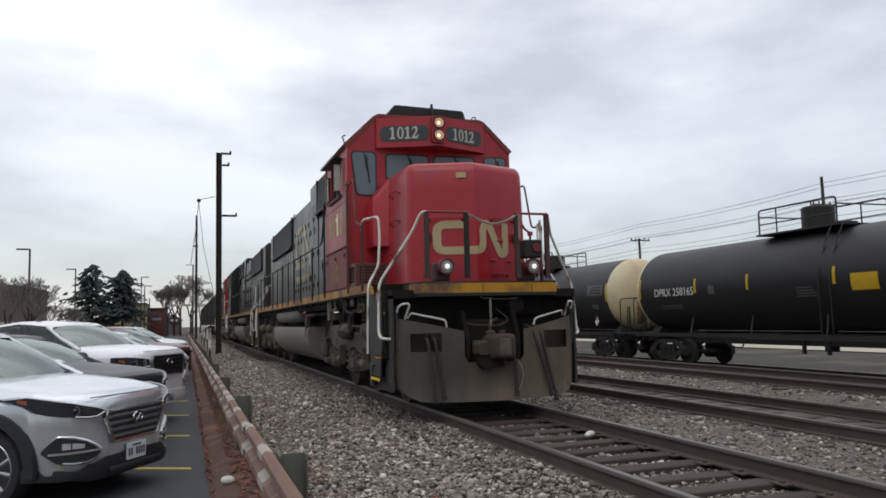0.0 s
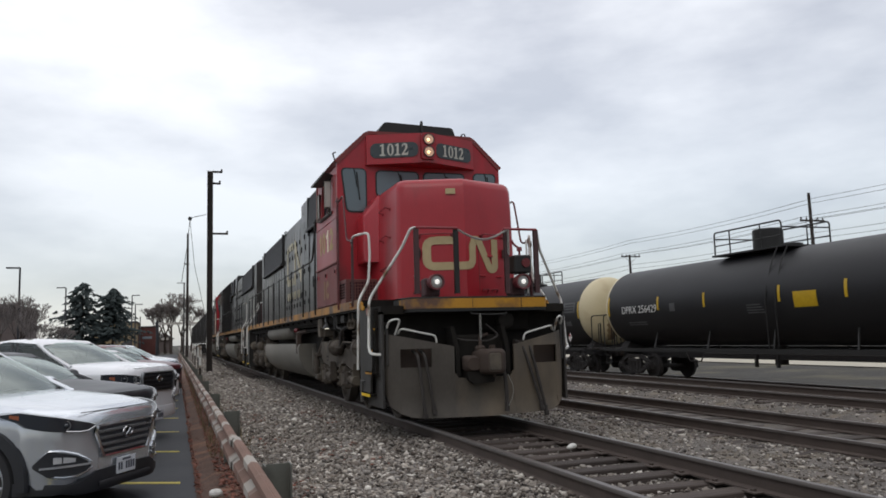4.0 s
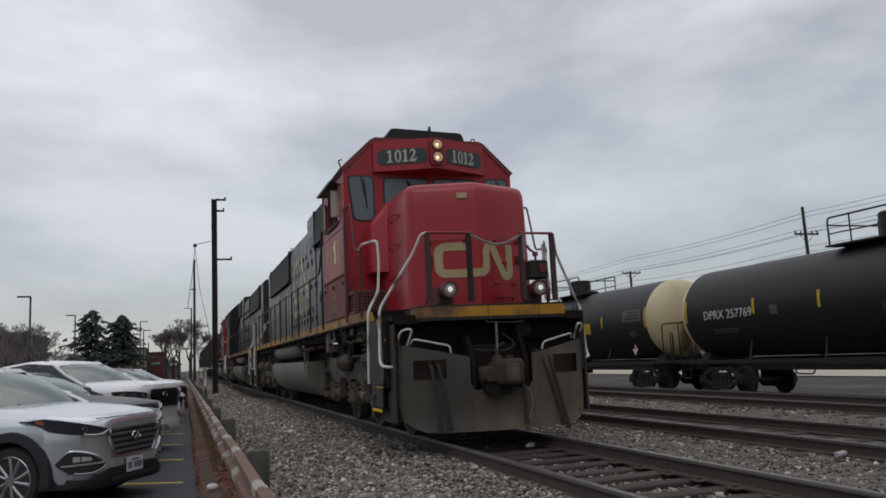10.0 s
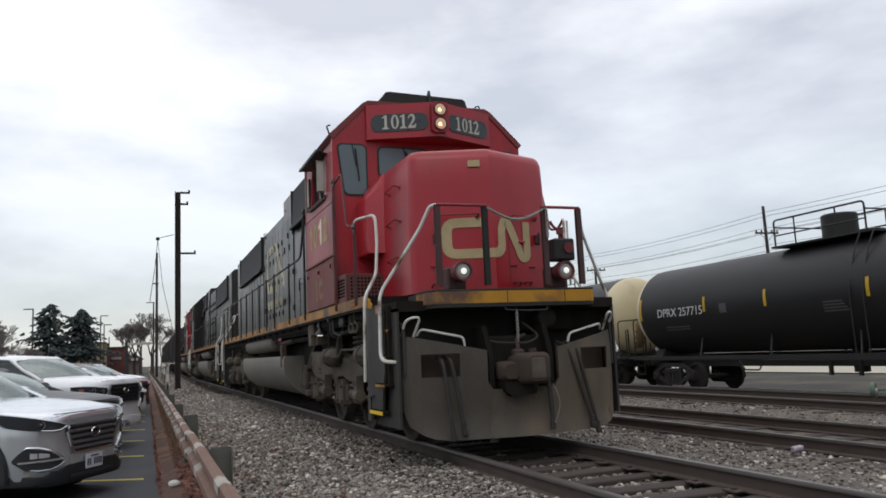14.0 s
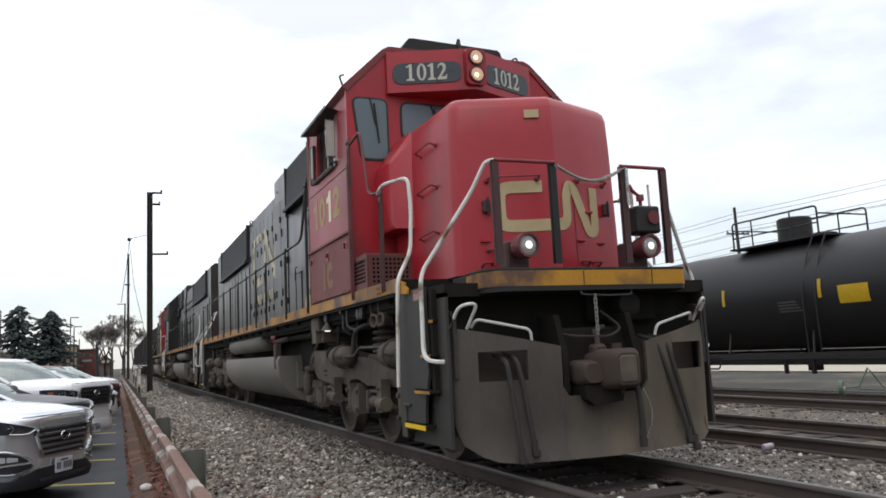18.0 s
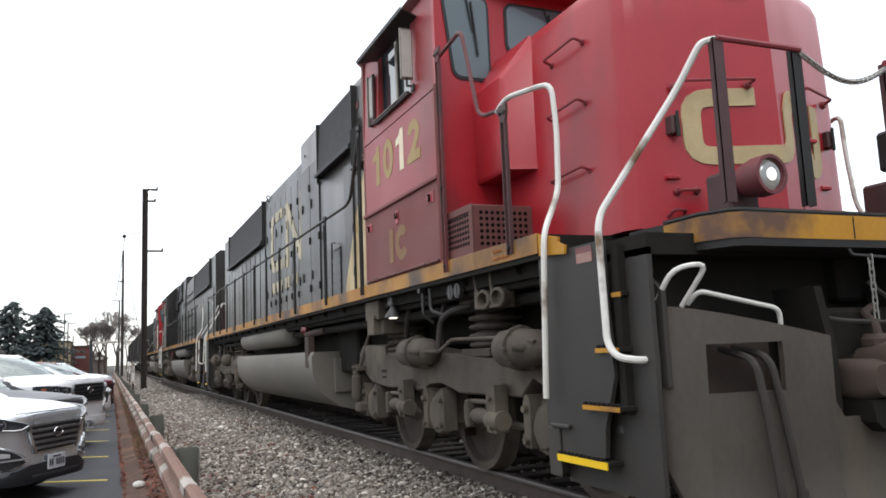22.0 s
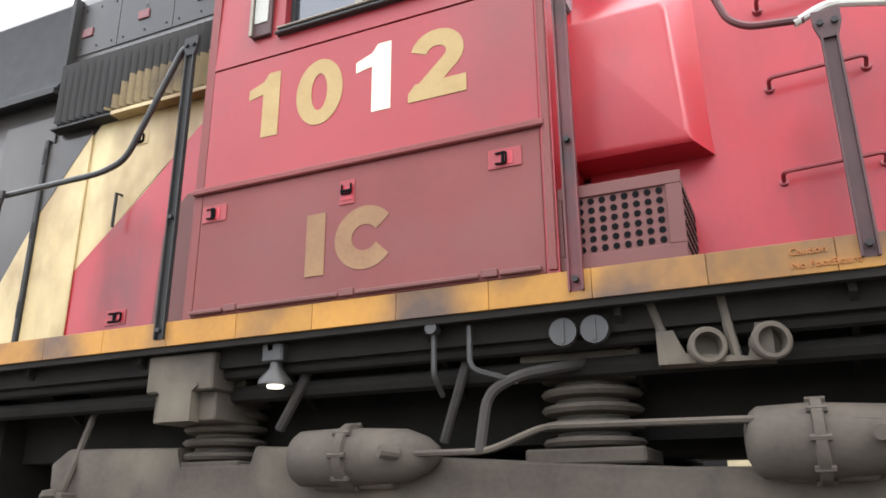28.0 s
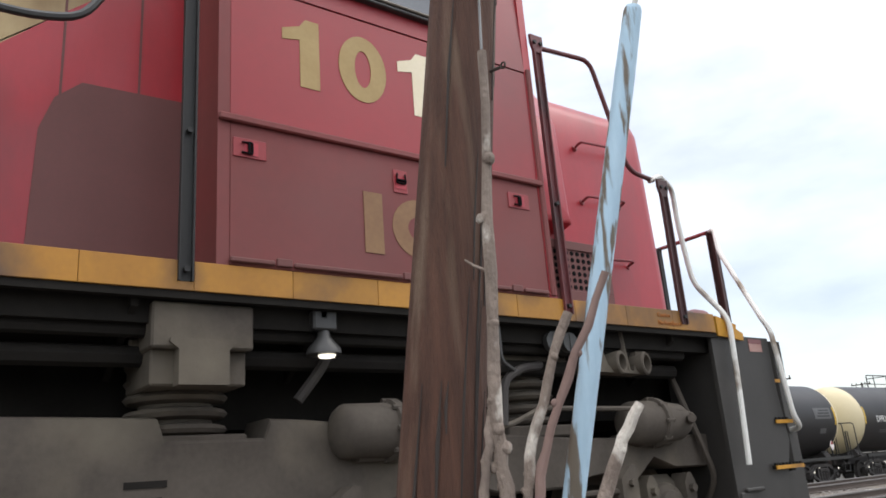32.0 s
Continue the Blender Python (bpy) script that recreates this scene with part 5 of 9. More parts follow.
    out = [(-1.55, 1.885), (-1.55, 3.45), (-1.55, 4.42), (-1.04, 4.91), (-0.94, 4.955), (0.94, 4.955), (1.04, 4.91), (1.55, 4.42), (1.55, 3.45), (1.55, 1.885)]
    part("cab_front", Mesh().prism(out, "y", CF, CF + 0.06), paint, loco, "red cab front wall")
    part("cab_rear", Mesh().prism(out, "y", CR - 0.06, CR), dusty, loco)
    roof = [(-1.6, 4.425), (-1.06, 4.95), (-0.97, 4.995), (0.97, 4.995), (1.06, 4.95), (1.6, 4.425)]
    inner = [(x * 0.96, z - 0.06) for x, z in roof[::-1]]
    part("cab_roof", Mesh().prism(roof + inner, "y", CF - 0.02, CR + 0.02), dusty if lead else paint, loco, "red cab roof with sloped shoulders")
    part("cab_floor", Mesh().box(-1.5, 1.5, CF + 0.06, CR - 0.06, 1.88, 1.95), UNDER, loco)
    for sx in (-1, 1):
        lo, hi = sorted((sx * 1.49, sx * 1.55))
        low = part("cab_side", Mesh().box(lo, hi, CF + 0.06, CR - 0.06, 1.885, 2.63, 0.006), dusty, loco, "dusty red lower cab panel")
        part("cab_side", Mesh().box(lo, hi, CF + 0.06, CR - 0.06, 2.635, 3.42, 0.004), RED_SIDE if lead else dusty, loco, "dusty red cab side panel")
        part("rail_strip", Mesh().box(*sorted((sx * 1.55, sx * 1.575)), CF + 0.03, CR, 2.61, 2.65, 0.008), dusty, loco)

        def lean(z):
            return sx * (1.55 - 0.02 * (z - 3.45) / 0.85)
        for y0, y1, z0, z1 in ((CF + 0.06, 2.97, 3.43, 4.42), (3.93, CR - 0.06, 3.43, 4.42), (2.97, 3.93, 3.43, 3.55), (2.97, 3.93, 4.33, 4.42)):
            part("cab_side", Mesh().rings([[(lean(z), y0, z), (lean(z), y1, z), (lean(z) - sx * 0.06, y1, z), (lean(z) - sx * 0.06, y0, z)] for z in (z0, z1)]), RED_SIDE if lead else dusty, loco)
        wf = part("side_window", Mesh().box(*sorted((lean(3.9) - sx * 0.09, lean(3.9) - sx * 0.05)), 3.43, 3.47, 3.55, 4.33).box(*sorted((lean(3.9) - sx * 0.09, lean(3.9) - sx * 0.05)), 2.97, 3.0, 3.55, 4.33)
                  .box(*sorted((lean(3.9) - sx * 0.09, lean(3.9) - sx * 0.05)), 3.9, 3.93, 3.55, 4.33).box(*sorted((lean(3.9) - sx * 0.09, lean(3.9) - sx * 0.05)), 2.97, 3.93, 3.55, 3.58), GASKET, loco, "sliding cab window frame")
        for y0, y1 in ((3.0, 3.43), (3.47, 3.9)):
            part("pane", Mesh().box(*sorted((lean(3.9) - sx * 0.075, lean(3.9) - sx * 0.068)), y0, y1, 3.57, 4.33), SIDEGLASS, wf, "grey reflective glass")
        part("window_track", Mesh().box(*sorted((lean(3.9) - sx * 0.05, lean(3.9) - sx * 0.03)), 3.425, 3.475, 3.57, 4.33, 0.004), MULLION, wf, "bare metal sash bar")
        part("window_sill", Mesh().box(*sorted((lean(3.5) - sx * 0.02, lean(3.5) + sx * 0.04)), 2.94, 3.97, 3.545, 3.566, 0.006), GREY_RAIL, loco, "thin dark window sill")
        part("arm_rest", Mesh().box(*sorted((lean(3.5) + sx * 0.01, lean(3.5) + sx * 0.05)), 2.96, 3.95, 3.57, 3.585, 0.005), MULLION, loco)
        # sunshade over the window
        part("sunshade", Mesh().rings([[(sx * x, a, z), (sx * x, b, z), (sx * (x - 0.004), b, z - 0.014), (sx * (x - 0.004), a, z - 0.014)] for x, a, b, z in ((1.535, 2.78, 3.96, 4.26), (1.6, 2.76, 4.03, 4.272), (1.71, 2.72, 4.14, 4.285), (1.715, 2.72, 4.145, 4.3))]), HOOD, loco, "dark sheet-metal window sunshade")
        wd = part("wind_deflector", Mesh().box(*sorted((sx * 1.545, sx * 1.575)), 4.01, 4.15, 3.57, 4.13, 0.006), BROWN_POST, loco, "brown-framed wind deflector")
        part("deflector_glass", Mesh().box(*sorted((sx * 1.575, sx * 1.581)), 4.03, 4.125, 3.66, 4.1), PALE_PANEL, wd, "pale panel")
        part("deflector_edge", Mesh().box(*sorted((sx * 1.575, sx * 1.6)), 4.13, 4.15, 3.57, 4.13, 0.004), MULLION, wd)
        mi = part("mirror", Mesh().box(*sorted((sx * 1.56, sx * 1.68)), 2.86, 2.885, 3.66, 4.16, 0.006), MULLION, loco, "narrow framed side mirror")
        part("mirror_face", Mesh().box(*sorted((sx * 1.57, sx * 1.67)), 2.852, 2.859, 3.68, 4.14), PALE_PANEL, mi, "pale mirror face")
        part("mirror_bracket", Mesh().tube([(sx * 1.52, 2.87, 3.6), (sx * 1.62, 2.87, 3.6), (sx * 1.62, 2.87, 3.7)], 0.014, 6).box(*sorted((sx * 1.55, sx * 1.575)), 2.84, 2.9, 3.55, 3.62, 0.006), GREY_RAIL, mi)
        for y in (2.58, 3.45, 4.32):
            up = y == 3.45
            la = part("latch", Mesh().box(*sorted((sx * 1.55, sx * 1.556)), *((y - 0.045, y + 0.045, 2.395, 2.53) if up else (y - 0.085, y + 0.085, 2.435, 2.535)), 0.002), RED_SIDE if lead else dusty, loco, "recessed door latch plate")

            def spot(u, v):
                return (y + v, 2.46 + u) if up else (y + u, 2.483 + v)
            a0, b0 = spot(-0.042, -0.034)
            a1, b1 = spot(0.03, 0.034)
            pocket = part("latch_pocket", Mesh().box(*sorted((sx * 1.556, sx * 1.559)), a0, a1, b0, b1), PINK, la, "bright red latch pocket")
            ring = [spot(u, v) for u, v in ((0.045, -0.026), (-0.01, -0.03), (-0.01, 0.03), (0.045, 0.026))]
            part("latch_bail", Mesh().tube([(sx * 1.565, *q) for q in ring], 0.0055, 6, 0.012), HOLE, pocket, "black wire bail")
            a0, b0 = spot(0.0, -0.034)
            a1, b1 = spot(0.014, 0.034)
            part("latch_bar", Mesh().box(*sorted((sx * 1.559, sx * 1.572)), a0, a1, b0, b1, 0.003), HOLE, pocket)
        hg = Mesh()
        for y0, y1 in ((2.42, 2.62), (2.72, 3.38), (3.48, 4.1), (4.2, 4.42)):
            hg.box(*sorted((sx * 1.553, sx * 1.575)), y0, y1, 1.9, 1.925, 0.006)
        for y in (2.67, 3.43, 4.15):
            hg.box(*sorted((sx * 1.553, sx * 1.57)), y - 0.04, y + 0.04, 1.9, 1.94, 0.004)
        part("panel_hinge", hg, MAROON, loco)
        part("corner_bead", Mesh().cyl((sx * 1.545, CF + 0.03, 1.9), (sx * 1.545, CF + 0.03, 3.45), 0.025, n=8), dusty, loco)
        # front corner windows
        for x0, x1, z0, z1, nm in ((-1.46, -1.04, 3.53, 4.28, "a"), (-0.83, -0.06, 3.82, 4.26, "b")):
            xa, xb = (x0, x1) if sx < 0 else (-x1, -x0)
            slant = lambda ring: [(x - sx * (0.09 * (z1 - z) / (z1 - z0) if nm == "a" and abs(x) > 1.25 else 0.0), z) for x, z in ring]
            pane = slant(rounded_rect(xa, xb, z0, z1, 0.07))
            part("window_gasket", Mesh().prism(slant(rounded_rect(xa - 0.025, xb + 0.025, z0 - 0.025, z1 + 0.025, 0.09)), "y", CF - 0.012, CF - 0.002), GASKET, loco, "black rubber window gasket")
            part("windshield", Mesh().prism(pane, "y", CF - 0.018, CF - 0.011), CABGLASS, loco, "grey-green windshield glass")
            xm = (xa + xb) / 2
            part("wiper", Mesh().tube([(xm, CF - 0.03, z1 + 0.02), (xm + 0.06, CF - 0.035, (z0 + z1) / 2 + 0.05)], 0.008, 5).tube([(xm + 0.05, CF - 0.035, z1 - 0.05), (xm + 0.1, CF - 0.035, z0 + 0.2)], 0.011, 5), BLACK, loco)
        # number boards in a shallow wedge
        c = sx
        f = lambda u: 1.86 + 0.42 * abs(u)
        bd = Mesh().rings([[(c * u, f(u), z) for u in (0.0, 1.02)] + [(c * u, 2.36, z) for u in (1.02, 0.0)] for z in (4.38, 4.9)])
        part("number_housing", bd, paint, loco, "red number-board housing")
        part("number_housing_edge", Mesh().rings([[(c * u, f(u) - 0.02, z) for u in (0.0, 1.03)] + [(c * u, 2.36, z) for u in (1.03, 0.0)] for z in (4.36, 4.385)]), paint, loco)
        nb = Mesh()
        ring = rounded_rect(0.17, 0.96, 4.47, 4.74, 0.1)
        nb.rings([[(c * u, f(u) - d, z) for u, z in ring] for d in (0.002, 0.014)])
        bo = part("number_board", nb, BOARD, loco, "dark glass number board")
        if lead:
            ang = math.atan2(0.42, 1.0)
            if sx < 0:
                mt = Matrix(((math.cos(ang), 0, -math.sin(ang), -0.82), (-math.sin(ang), 0, -math.cos(ang), f(0.82) - 0.018), (0, 1, 0, 4.505), (0, 0, 0, 1)))
            else:
                mt = Matrix(((math.cos(ang), 0, math.sin(ang), 0.3), (math.sin(ang), 0, -math.cos(ang), f(0.3) - 0.018), (0, 1, 0, 4.505), (0, 0, 0, 1)))
            serif_number(bo, mt @ Matrix.Diagonal((0.79, 1.08, 1, 1)))
    hl = part("headlight_housing", Mesh().prism(rounded_rect(-0.135, 0.135, 4.41, 4.885, 0.06), "y", 1.82, 2.1), paint, loco, "red twin headlight housing")
    for z in (4.54, 4.765):
        rim = part("headlight", Mesh().lathe((0, 1.83, z), (0, -1, 0), [(0, 0.105), (0.035, 0.105), (0.035, 0.085), (0.0, 0.08), (0, 0)], n=20), BROWN_POST, hl, "round headlight")
        part("reflector", Mesh().lathe((0, 1.824, z), (0, -1, 0), [(0, 0.0), (0.002, 0.03), (0.01, 0.06), (0.024, 0.083)], n=20), LAMP_BOWL, rim, "amber-lit reflector bowl")
        part("bulb", Mesh().sphere((-0.012, 1.81, z - 0.012), 0.032, 10, 6), LAMP_WARM, rim, "warm glowing bulb")
    part("roof_unit", Mesh().prism([(-0.8, 4.98), (-0.62, 5.225), (-0.55, 5.235), (0.68, 5.2), (0.72, 5.17), (0.78, 4.98)], "y", 2.52, 4.2), BLACK, loco, "dark roof air-conditioner")
    part("antenna", Mesh().prism([(2.44, 4.98), (2.6, 4.98), (2.58, 5.24), (2.52, 5.3)], "x", 0.08, 0.12), BLACK, loco, "blade antenna")
    part("antenna", Mesh().tube([(0.83, 2.42, 4.99), (0.86, 2.42, 5.06), (0.92, 2.42, 5.07), (0.93, 2.42, 4.97)], 0.012, 6, 0.02), BLACK, loco)
    part("antenna", Mesh().tube([(-1.58, 2.36, 4.44), (-1.62, 2.36, 4.56), (-1.56, 2.36, 4.58)], 0.012, 6, 0.03), BLACK, loco)

    # long hood
    HX = 1.0
    part("hood_base", Mesh().prism([(-HX, 1.88), (-HX, 4.6), (-0.86, 4.76), (0.86, 4.76), (HX, 4.6), (HX, 1.88)], "y", 9.7, 13.4), HOOD, loco, "glossy black long hood")
    part("hood_front", Mesh().prism([(-HX - 0.05, 1.88), (-HX - 0.05, 4.86), (-0.98, 4.96), (0.98, 4.96), (HX + 0.05, 4.86), (HX + 0.05, 1.88)], "y", 4.48, 9.7), HOOD, loco, "black equipment hood behind the cab")
    part("hood_rear", Mesh().prism([(-HX, 1.88), (-HX, 4.62), (-0.86, 4.74), (0.86, 4.74), (HX, 4.62), (HX, 1.88)], "y", 13.4, 20.2), HOOD, loco, "black radiator hood")
    for sx in (-1, 1):
        for (y0, y1, z0, z1) in ((6.37, 8.3, 3.98, 4.88), (13.6, 18.9, 3.66, 4.66)):
            xw = 1.06 if y0 < 9 else 1.01
            part("intake_screen", Mesh().prism([(sx * 0.98, z0), (sx * (xw + 0.1), z0 + 0.02), (sx * (xw + 0.05), z0 + 0.12), (sx * (xw + 0.02), z1 - 0.06), (sx * (xw - 0.06), z1), (sx * 0.9, z1)], "y", y0, y1), SCREEN, loco, "black mesh intake screen")
            part("screen_frame", Mesh().box(*sorted((sx * 1.0, sx * (xw + 0.06))), y0 - 0.03, y0 + 0.01, z0 - 0.02, z1 - 0.03).box(*sorted((sx * 1.0, sx * (xw + 0.06))), y1 - 0.01, y1 + 0.03, z0 - 0.02, z1 - 0.03).box(*sorted((sx * (xw + 0.07), sx * (xw + 0.11))), y0, y1, z0 - 0.02, z0 + 0.03), BLACK, loco)
        # louvre panel behind the cab
        lv = part("louvre_panel", Mesh().box(*sorted((sx * 1.05, sx * 1.07)), 4.75, 6.32, 3.68, 4.26), BLACK, loco, "black louvre panel")
        for k in range(21):
            y = 4.83 + 0.0735 * k
            zc = 3.954 if y < 5.6 else max(3.7, 3.954 - 1.25 * (y - 5.6))
            cut = ((3.7, zc, CREAM_GRIMY), (zc, 4.25, BLACK)) if lead and zc > 3.71 else ((3.7, 4.25, BLACK),)
            for z0, z1, mt in cut:
                tip = 0.05 if mt is BLACK else 0.035
                part("slat", Mesh().add([(sx * 1.07, y, z0), (sx * 1.135, y + 0.05, z0), (sx * 1.135, y + 0.05, z1 - (tip if mt is BLACK else 0)), (sx * 1.07, y, z1 + (tip if mt is CREAM_GRIMY else 0)), (sx * 1.075, y - 0.006, z0), (sx * 1.14, y + 0.044, z0), (sx * 1.14, y + 0.044, z1 - (tip if mt is BLACK else 0)), (sx * 1.075, y - 0.006, z1 + (tip if mt is CREAM_GRIMY else 0))], [(0, 1, 2, 3), (7, 6, 5, 4), (0, 4, 5, 1), (1, 5, 6, 2), (2, 6, 7, 3), (3, 7, 4, 0)]), mt, lv, "grimy cream-painted slat end" if mt is CREAM_GRIMY else "", smooth=None)
        gut = part("gutter", Mesh().box(*sorted((sx * 1.055, sx * 1.15)), 4.79, 6.36, 3.635, 3.655, 0.004), BLACK, loco, "thin drip ledge")
        if lead:
            part("gutter_face", Mesh().box(*sorted((sx * 1.06, sx * 1.154)), 4.786, 5.74, 3.628, 3.66, 0.004), CREAM, gut, "cream-painted ledge")
        for y in (5.06, 5.64, 6.23):
            part("marker_disc", Mesh().box(*sorted((sx * 1.05, sx * 1.068)), y - 0.055, y + 0.055, 4.48, 4.56, 0.004), LENS_RED, loco)
        # engine-room doors
        for ya, yb in ((4.8, 5.34), (5.34, 5.9), (5.9, 6.34)):
            part("roof_panel", Mesh().box(*sorted((sx * 1.05, sx * 1.056)), ya + 0.003, yb - 0.003, 4.32, 4.8, 0.002), HOOD, loco, "bolted black upper panel")
            for yy in (ya + 0.06, (ya + yb) / 2, yb - 0.06):
                for zz in (4.38, 4.74):
                    part("panel_bolt", Mesh().cyl((sx * 1.055, yy, zz), (sx * 1.062, yy, zz), 0.009, n=6), BLACK, loco)
        y = 8.4
        k = 0
        while y < 13.2:
            HX = 1.048 if y < 9.6 else 1.0
            w = 0.62 if y < 9.2 else 0.5 if k % 3 else 0.56
            dr = part("hood_door", Mesh().box(*sorted((sx * (HX - 0.002), sx * (HX + 0.022))), y + 0.012, y + w - 0.012, 1.98, 4.35, 0.006), HOOD, loco, "tall black engine-room door")
            for z in (2.2, 3.0, 3.9):
                part("hinge", Mesh().box(*sorted((sx * (HX + 0.02), sx * (HX + 0.045))), y + 0.01, y + 0.05, z, z + 0.12, 0.004), BLACK, dr)
            for z in (2.4, 3.6):
                part("door_latch", Mesh().box(*sorted((sx * (HX + 0.022), sx * (HX + 0.04))), y + w - 0.12, y + w - 0.06, z, z + 0.15, 0.004), BLACK, dr)
            y += w
            k += 1
        HX = 1.0
        for y0 in (17.95, 18.55, 19.15, 13.5, 14.15, 14.8, 15.45, 16.1, 16.75, 17.35):
            dr = part("hood_door", Mesh().box(*sorted((sx * (HX - 0.002), sx * (HX + 0.02))), y0, y0 + 0.56, 1.98, 3.55, 0.006), HOOD, loco, "black radiator-room door")
        for y0, y1 in ((6.4, 6.98), (7.75, 8.3)):
            part("hood_door", Mesh().box(*sorted((sx * 1.048, sx * 1.066)), y0, y1, 1.98, 3.82 if y0 < 7 else 2.75, 0.006), HOOD, loco, "black equipment door")
        part("door_handle", Mesh().tube([(sx * 1.07, 5.6, 3.0), (sx * 1.12, 5.6, 3.0), (sx * 1.12, 5.6, 2.75)], 0.012, 6), BLACK, loco)
        part("door_handle", Mesh().tube([(sx * 1.07, 7.5, 2.8), (sx * 1.12, 7.5, 2.8), (sx * 1.12, 7.5, 2.55)], 0.012, 6), BLACK, loco)
        # handrail along the walkway
        pm = GREY_RAIL
        handrail(loco, sx, [(sx * 1.53, 4.62, 3.7), (sx * 1.53, 4.72, 3.68), (sx * 1.53, 5.1, 2.98), (sx * 1.53, 5.3, 2.93), (sx * 1.53, 19.9, 2.93)], pm, "walkway_rail", 0.02)
        post(loco, sx * 1.56, 4.62, 1.79, 3.7, BLACK)
        for y in (6.2, 8.05, 9.2, 10.4, 11.7, 13.0, 14.3, 15.6, 16.9, 18.2, 19.5):
            post(loco, sx * 1.56, y, 1.79, 2.93, BLACK)
        handrail(loco, sx, [(sx * 1.55, 2.28, 3.66), (sx * 1.57, 1.76, 3.69), (sx * 1.57, 1.52, 2.93), (sx * 1.56, 1.44, 2.88), (sx * 1.55, 1.22, 2.86)], CAB_POST if lead else pm, "cab_rail", 0.017)
        post(loco, sx * 1.56, 2.27, 1.79, 3.72, CAB_POST if lead else pm)
        post(loco, sx * 1.56, 1.14, 1.79, 2.85, BROWN_POST if lead else pm)
    # roof fans, exhaust and lifting eyes
    for y in (14.9, 16.1, 17.3):
        part("radiator_fan", Mesh().lathe((0, y, 4.6), (0, 0, 1), [(0, 0.6), (0.2, 0.6), (0.22, 0.55), (0.12, 0.5), (0.12, 0)], n=24), BLACK, loco)
    for y in (6.2, 7.2):
        part("brake_fan", Mesh().lathe((0, y, 4.7), (0, 0, 1), [(0, 0.55), (0.16, 0.55), (0.18, 0.5), (0.08, 0.45), (0.08, 0)], n=24), BLACK, loco)
    part("exhaust_stack", Mesh().box(-0.25, 0.25, 11.2, 12.1, 4.5, 4.78, 0.03), BLACK, loco)
    for y in (5.62, 7.72, 9.4, 13.05):
        part("lifting_eye", Mesh().tube([(-1.0, y, 4.5), (-1.06, y, 4.62), (-1.0, y + 0.03, 4.66), (-0.95, y, 4.55)], 0.014, 6, 0.03), GREY_RAIL, loco)
    # side marks
    if lead:
        tx = text_side(-1.056)
        # slanted cream and red panel behind the cab
        band = lambda pts: Mesh().prism(pts, "x", -1.083, -1.071)
        part("cream_band", Mesh().prism([(4.5, 4.05), (4.7, 4.05), (4.7, 3.63), (5.92, 3.63), (6.5, 2.9), (7.1, 1.9), (6.65, 1.9), (5.89, 2.58), (5.4, 3.0), (5.11, 3.28), (4.8, 3.56), (4.5, 3.88)], "x", -1.058, -1.0515), CREAM, loco, "slanted worn cream stripe")
        part("red_band", Mesh().prism([(4.5, 3.88), (4.8, 3.56), (5.11, 3.28), (5.4, 3.0), (5.89, 2.58), (6.65, 1.9), (4.5, 1.9)], "x", -1.0585, -1.052), RED, loco, "red paint panel")
        for yy in (4.72, 5.09, 6.0):
            part("panel_joint", Mesh().box(-1.0615, -1.0586, yy, yy + 0.012, 1.9, 3.6), MAROON, loco)
        part("panel_latch", Mesh().box(-1.064, -1.0586, 5.43, 5.59, 3.38, 3.48, 0.002), CREAM, loco, "latch plate with a black catch")
        part("latch_bail", Mesh().tube([(-1.07, 5.56, 3.40), (-1.07, 5.47, 3.4), (-1.07, 5.47, 3.46), (-1.07, 5.56, 3.46)], 0.008, 6, 0.012).box(-1.072, -1.064, 5.5, 5.52, 3.39, 3.47), HOLE, loco)
        la = part("panel_latch", Mesh().box(-1.064, -1.0586, 5.43, 5.61, 2.06, 2.165, 0.002), RED_SIDE, loco, "red latch plate with a black catch")
        part("latch_pocket", Mesh().box(-1.067, -1.064, 5.455, 5.535, 2.075, 2.15), PINK, la, "bright red latch pocket")
        part("latch_bail", Mesh().tube([(-1.073, 5.575, 2.085), (-1.073, 5.465, 2.085), (-1.073, 5.465, 2.14), (-1.073, 5.575, 2.14)], 0.007, 6, 0.012).box(-1.075, -1.067, 5.51, 5.535, 2.08, 2.145), HOLE, la)
        part("primer_patch", Mesh().prism([(4.5, 2.92), (5.0, 2.91), (5.12, 2.8), (5.18, 2.62), (5.2, 1.9), (4.5, 1.9)], "x", -1.064, -1.0592), MAROON, loco, "brown-maroon repaint patch")
        dr = part("equipment_door", Mesh().box(-1.075, -1.059, 5.98, 6.42, 2.02, 3.56, 0.006), CREAM, loco, "tall hinged door at the edge of the stripe")
        part("door_cover", Mesh().prism([(6.42, 3.56), (5.98, 3.56), (6.42, 2.99)], "x", -1.0785, -1.0755), HOOD, dr, "black part of the door")
        part("cream_foot", Mesh().prism([(6.47, 2.93), (6.47, 1.99), (6.97, 1.99), (6.97, 2.1)], "x", -1.0695, -1.0665), CREAM, loco, "foot of the slanted cream stripe")
        part("door_edge", Mesh().box(-1.1, -1.06, 6.42, 6.46, 2.0, 3.6, 0.006), BLACK, dr, "dark raised door edge")
        for z in (2.2, 2.8, 3.4):
            part("hinge", Mesh().cyl((-1.095, 6.44, z), (-1.095, 6.44, z + 0.12), 0.016, n=8), BLACK, dr)
        ap = part("access_panel", Mesh().box(-1.066, -1.05, 7.25, 7.68, 1.98, 2.72, 0.003), HOOD, loco, "bolted black access panel")
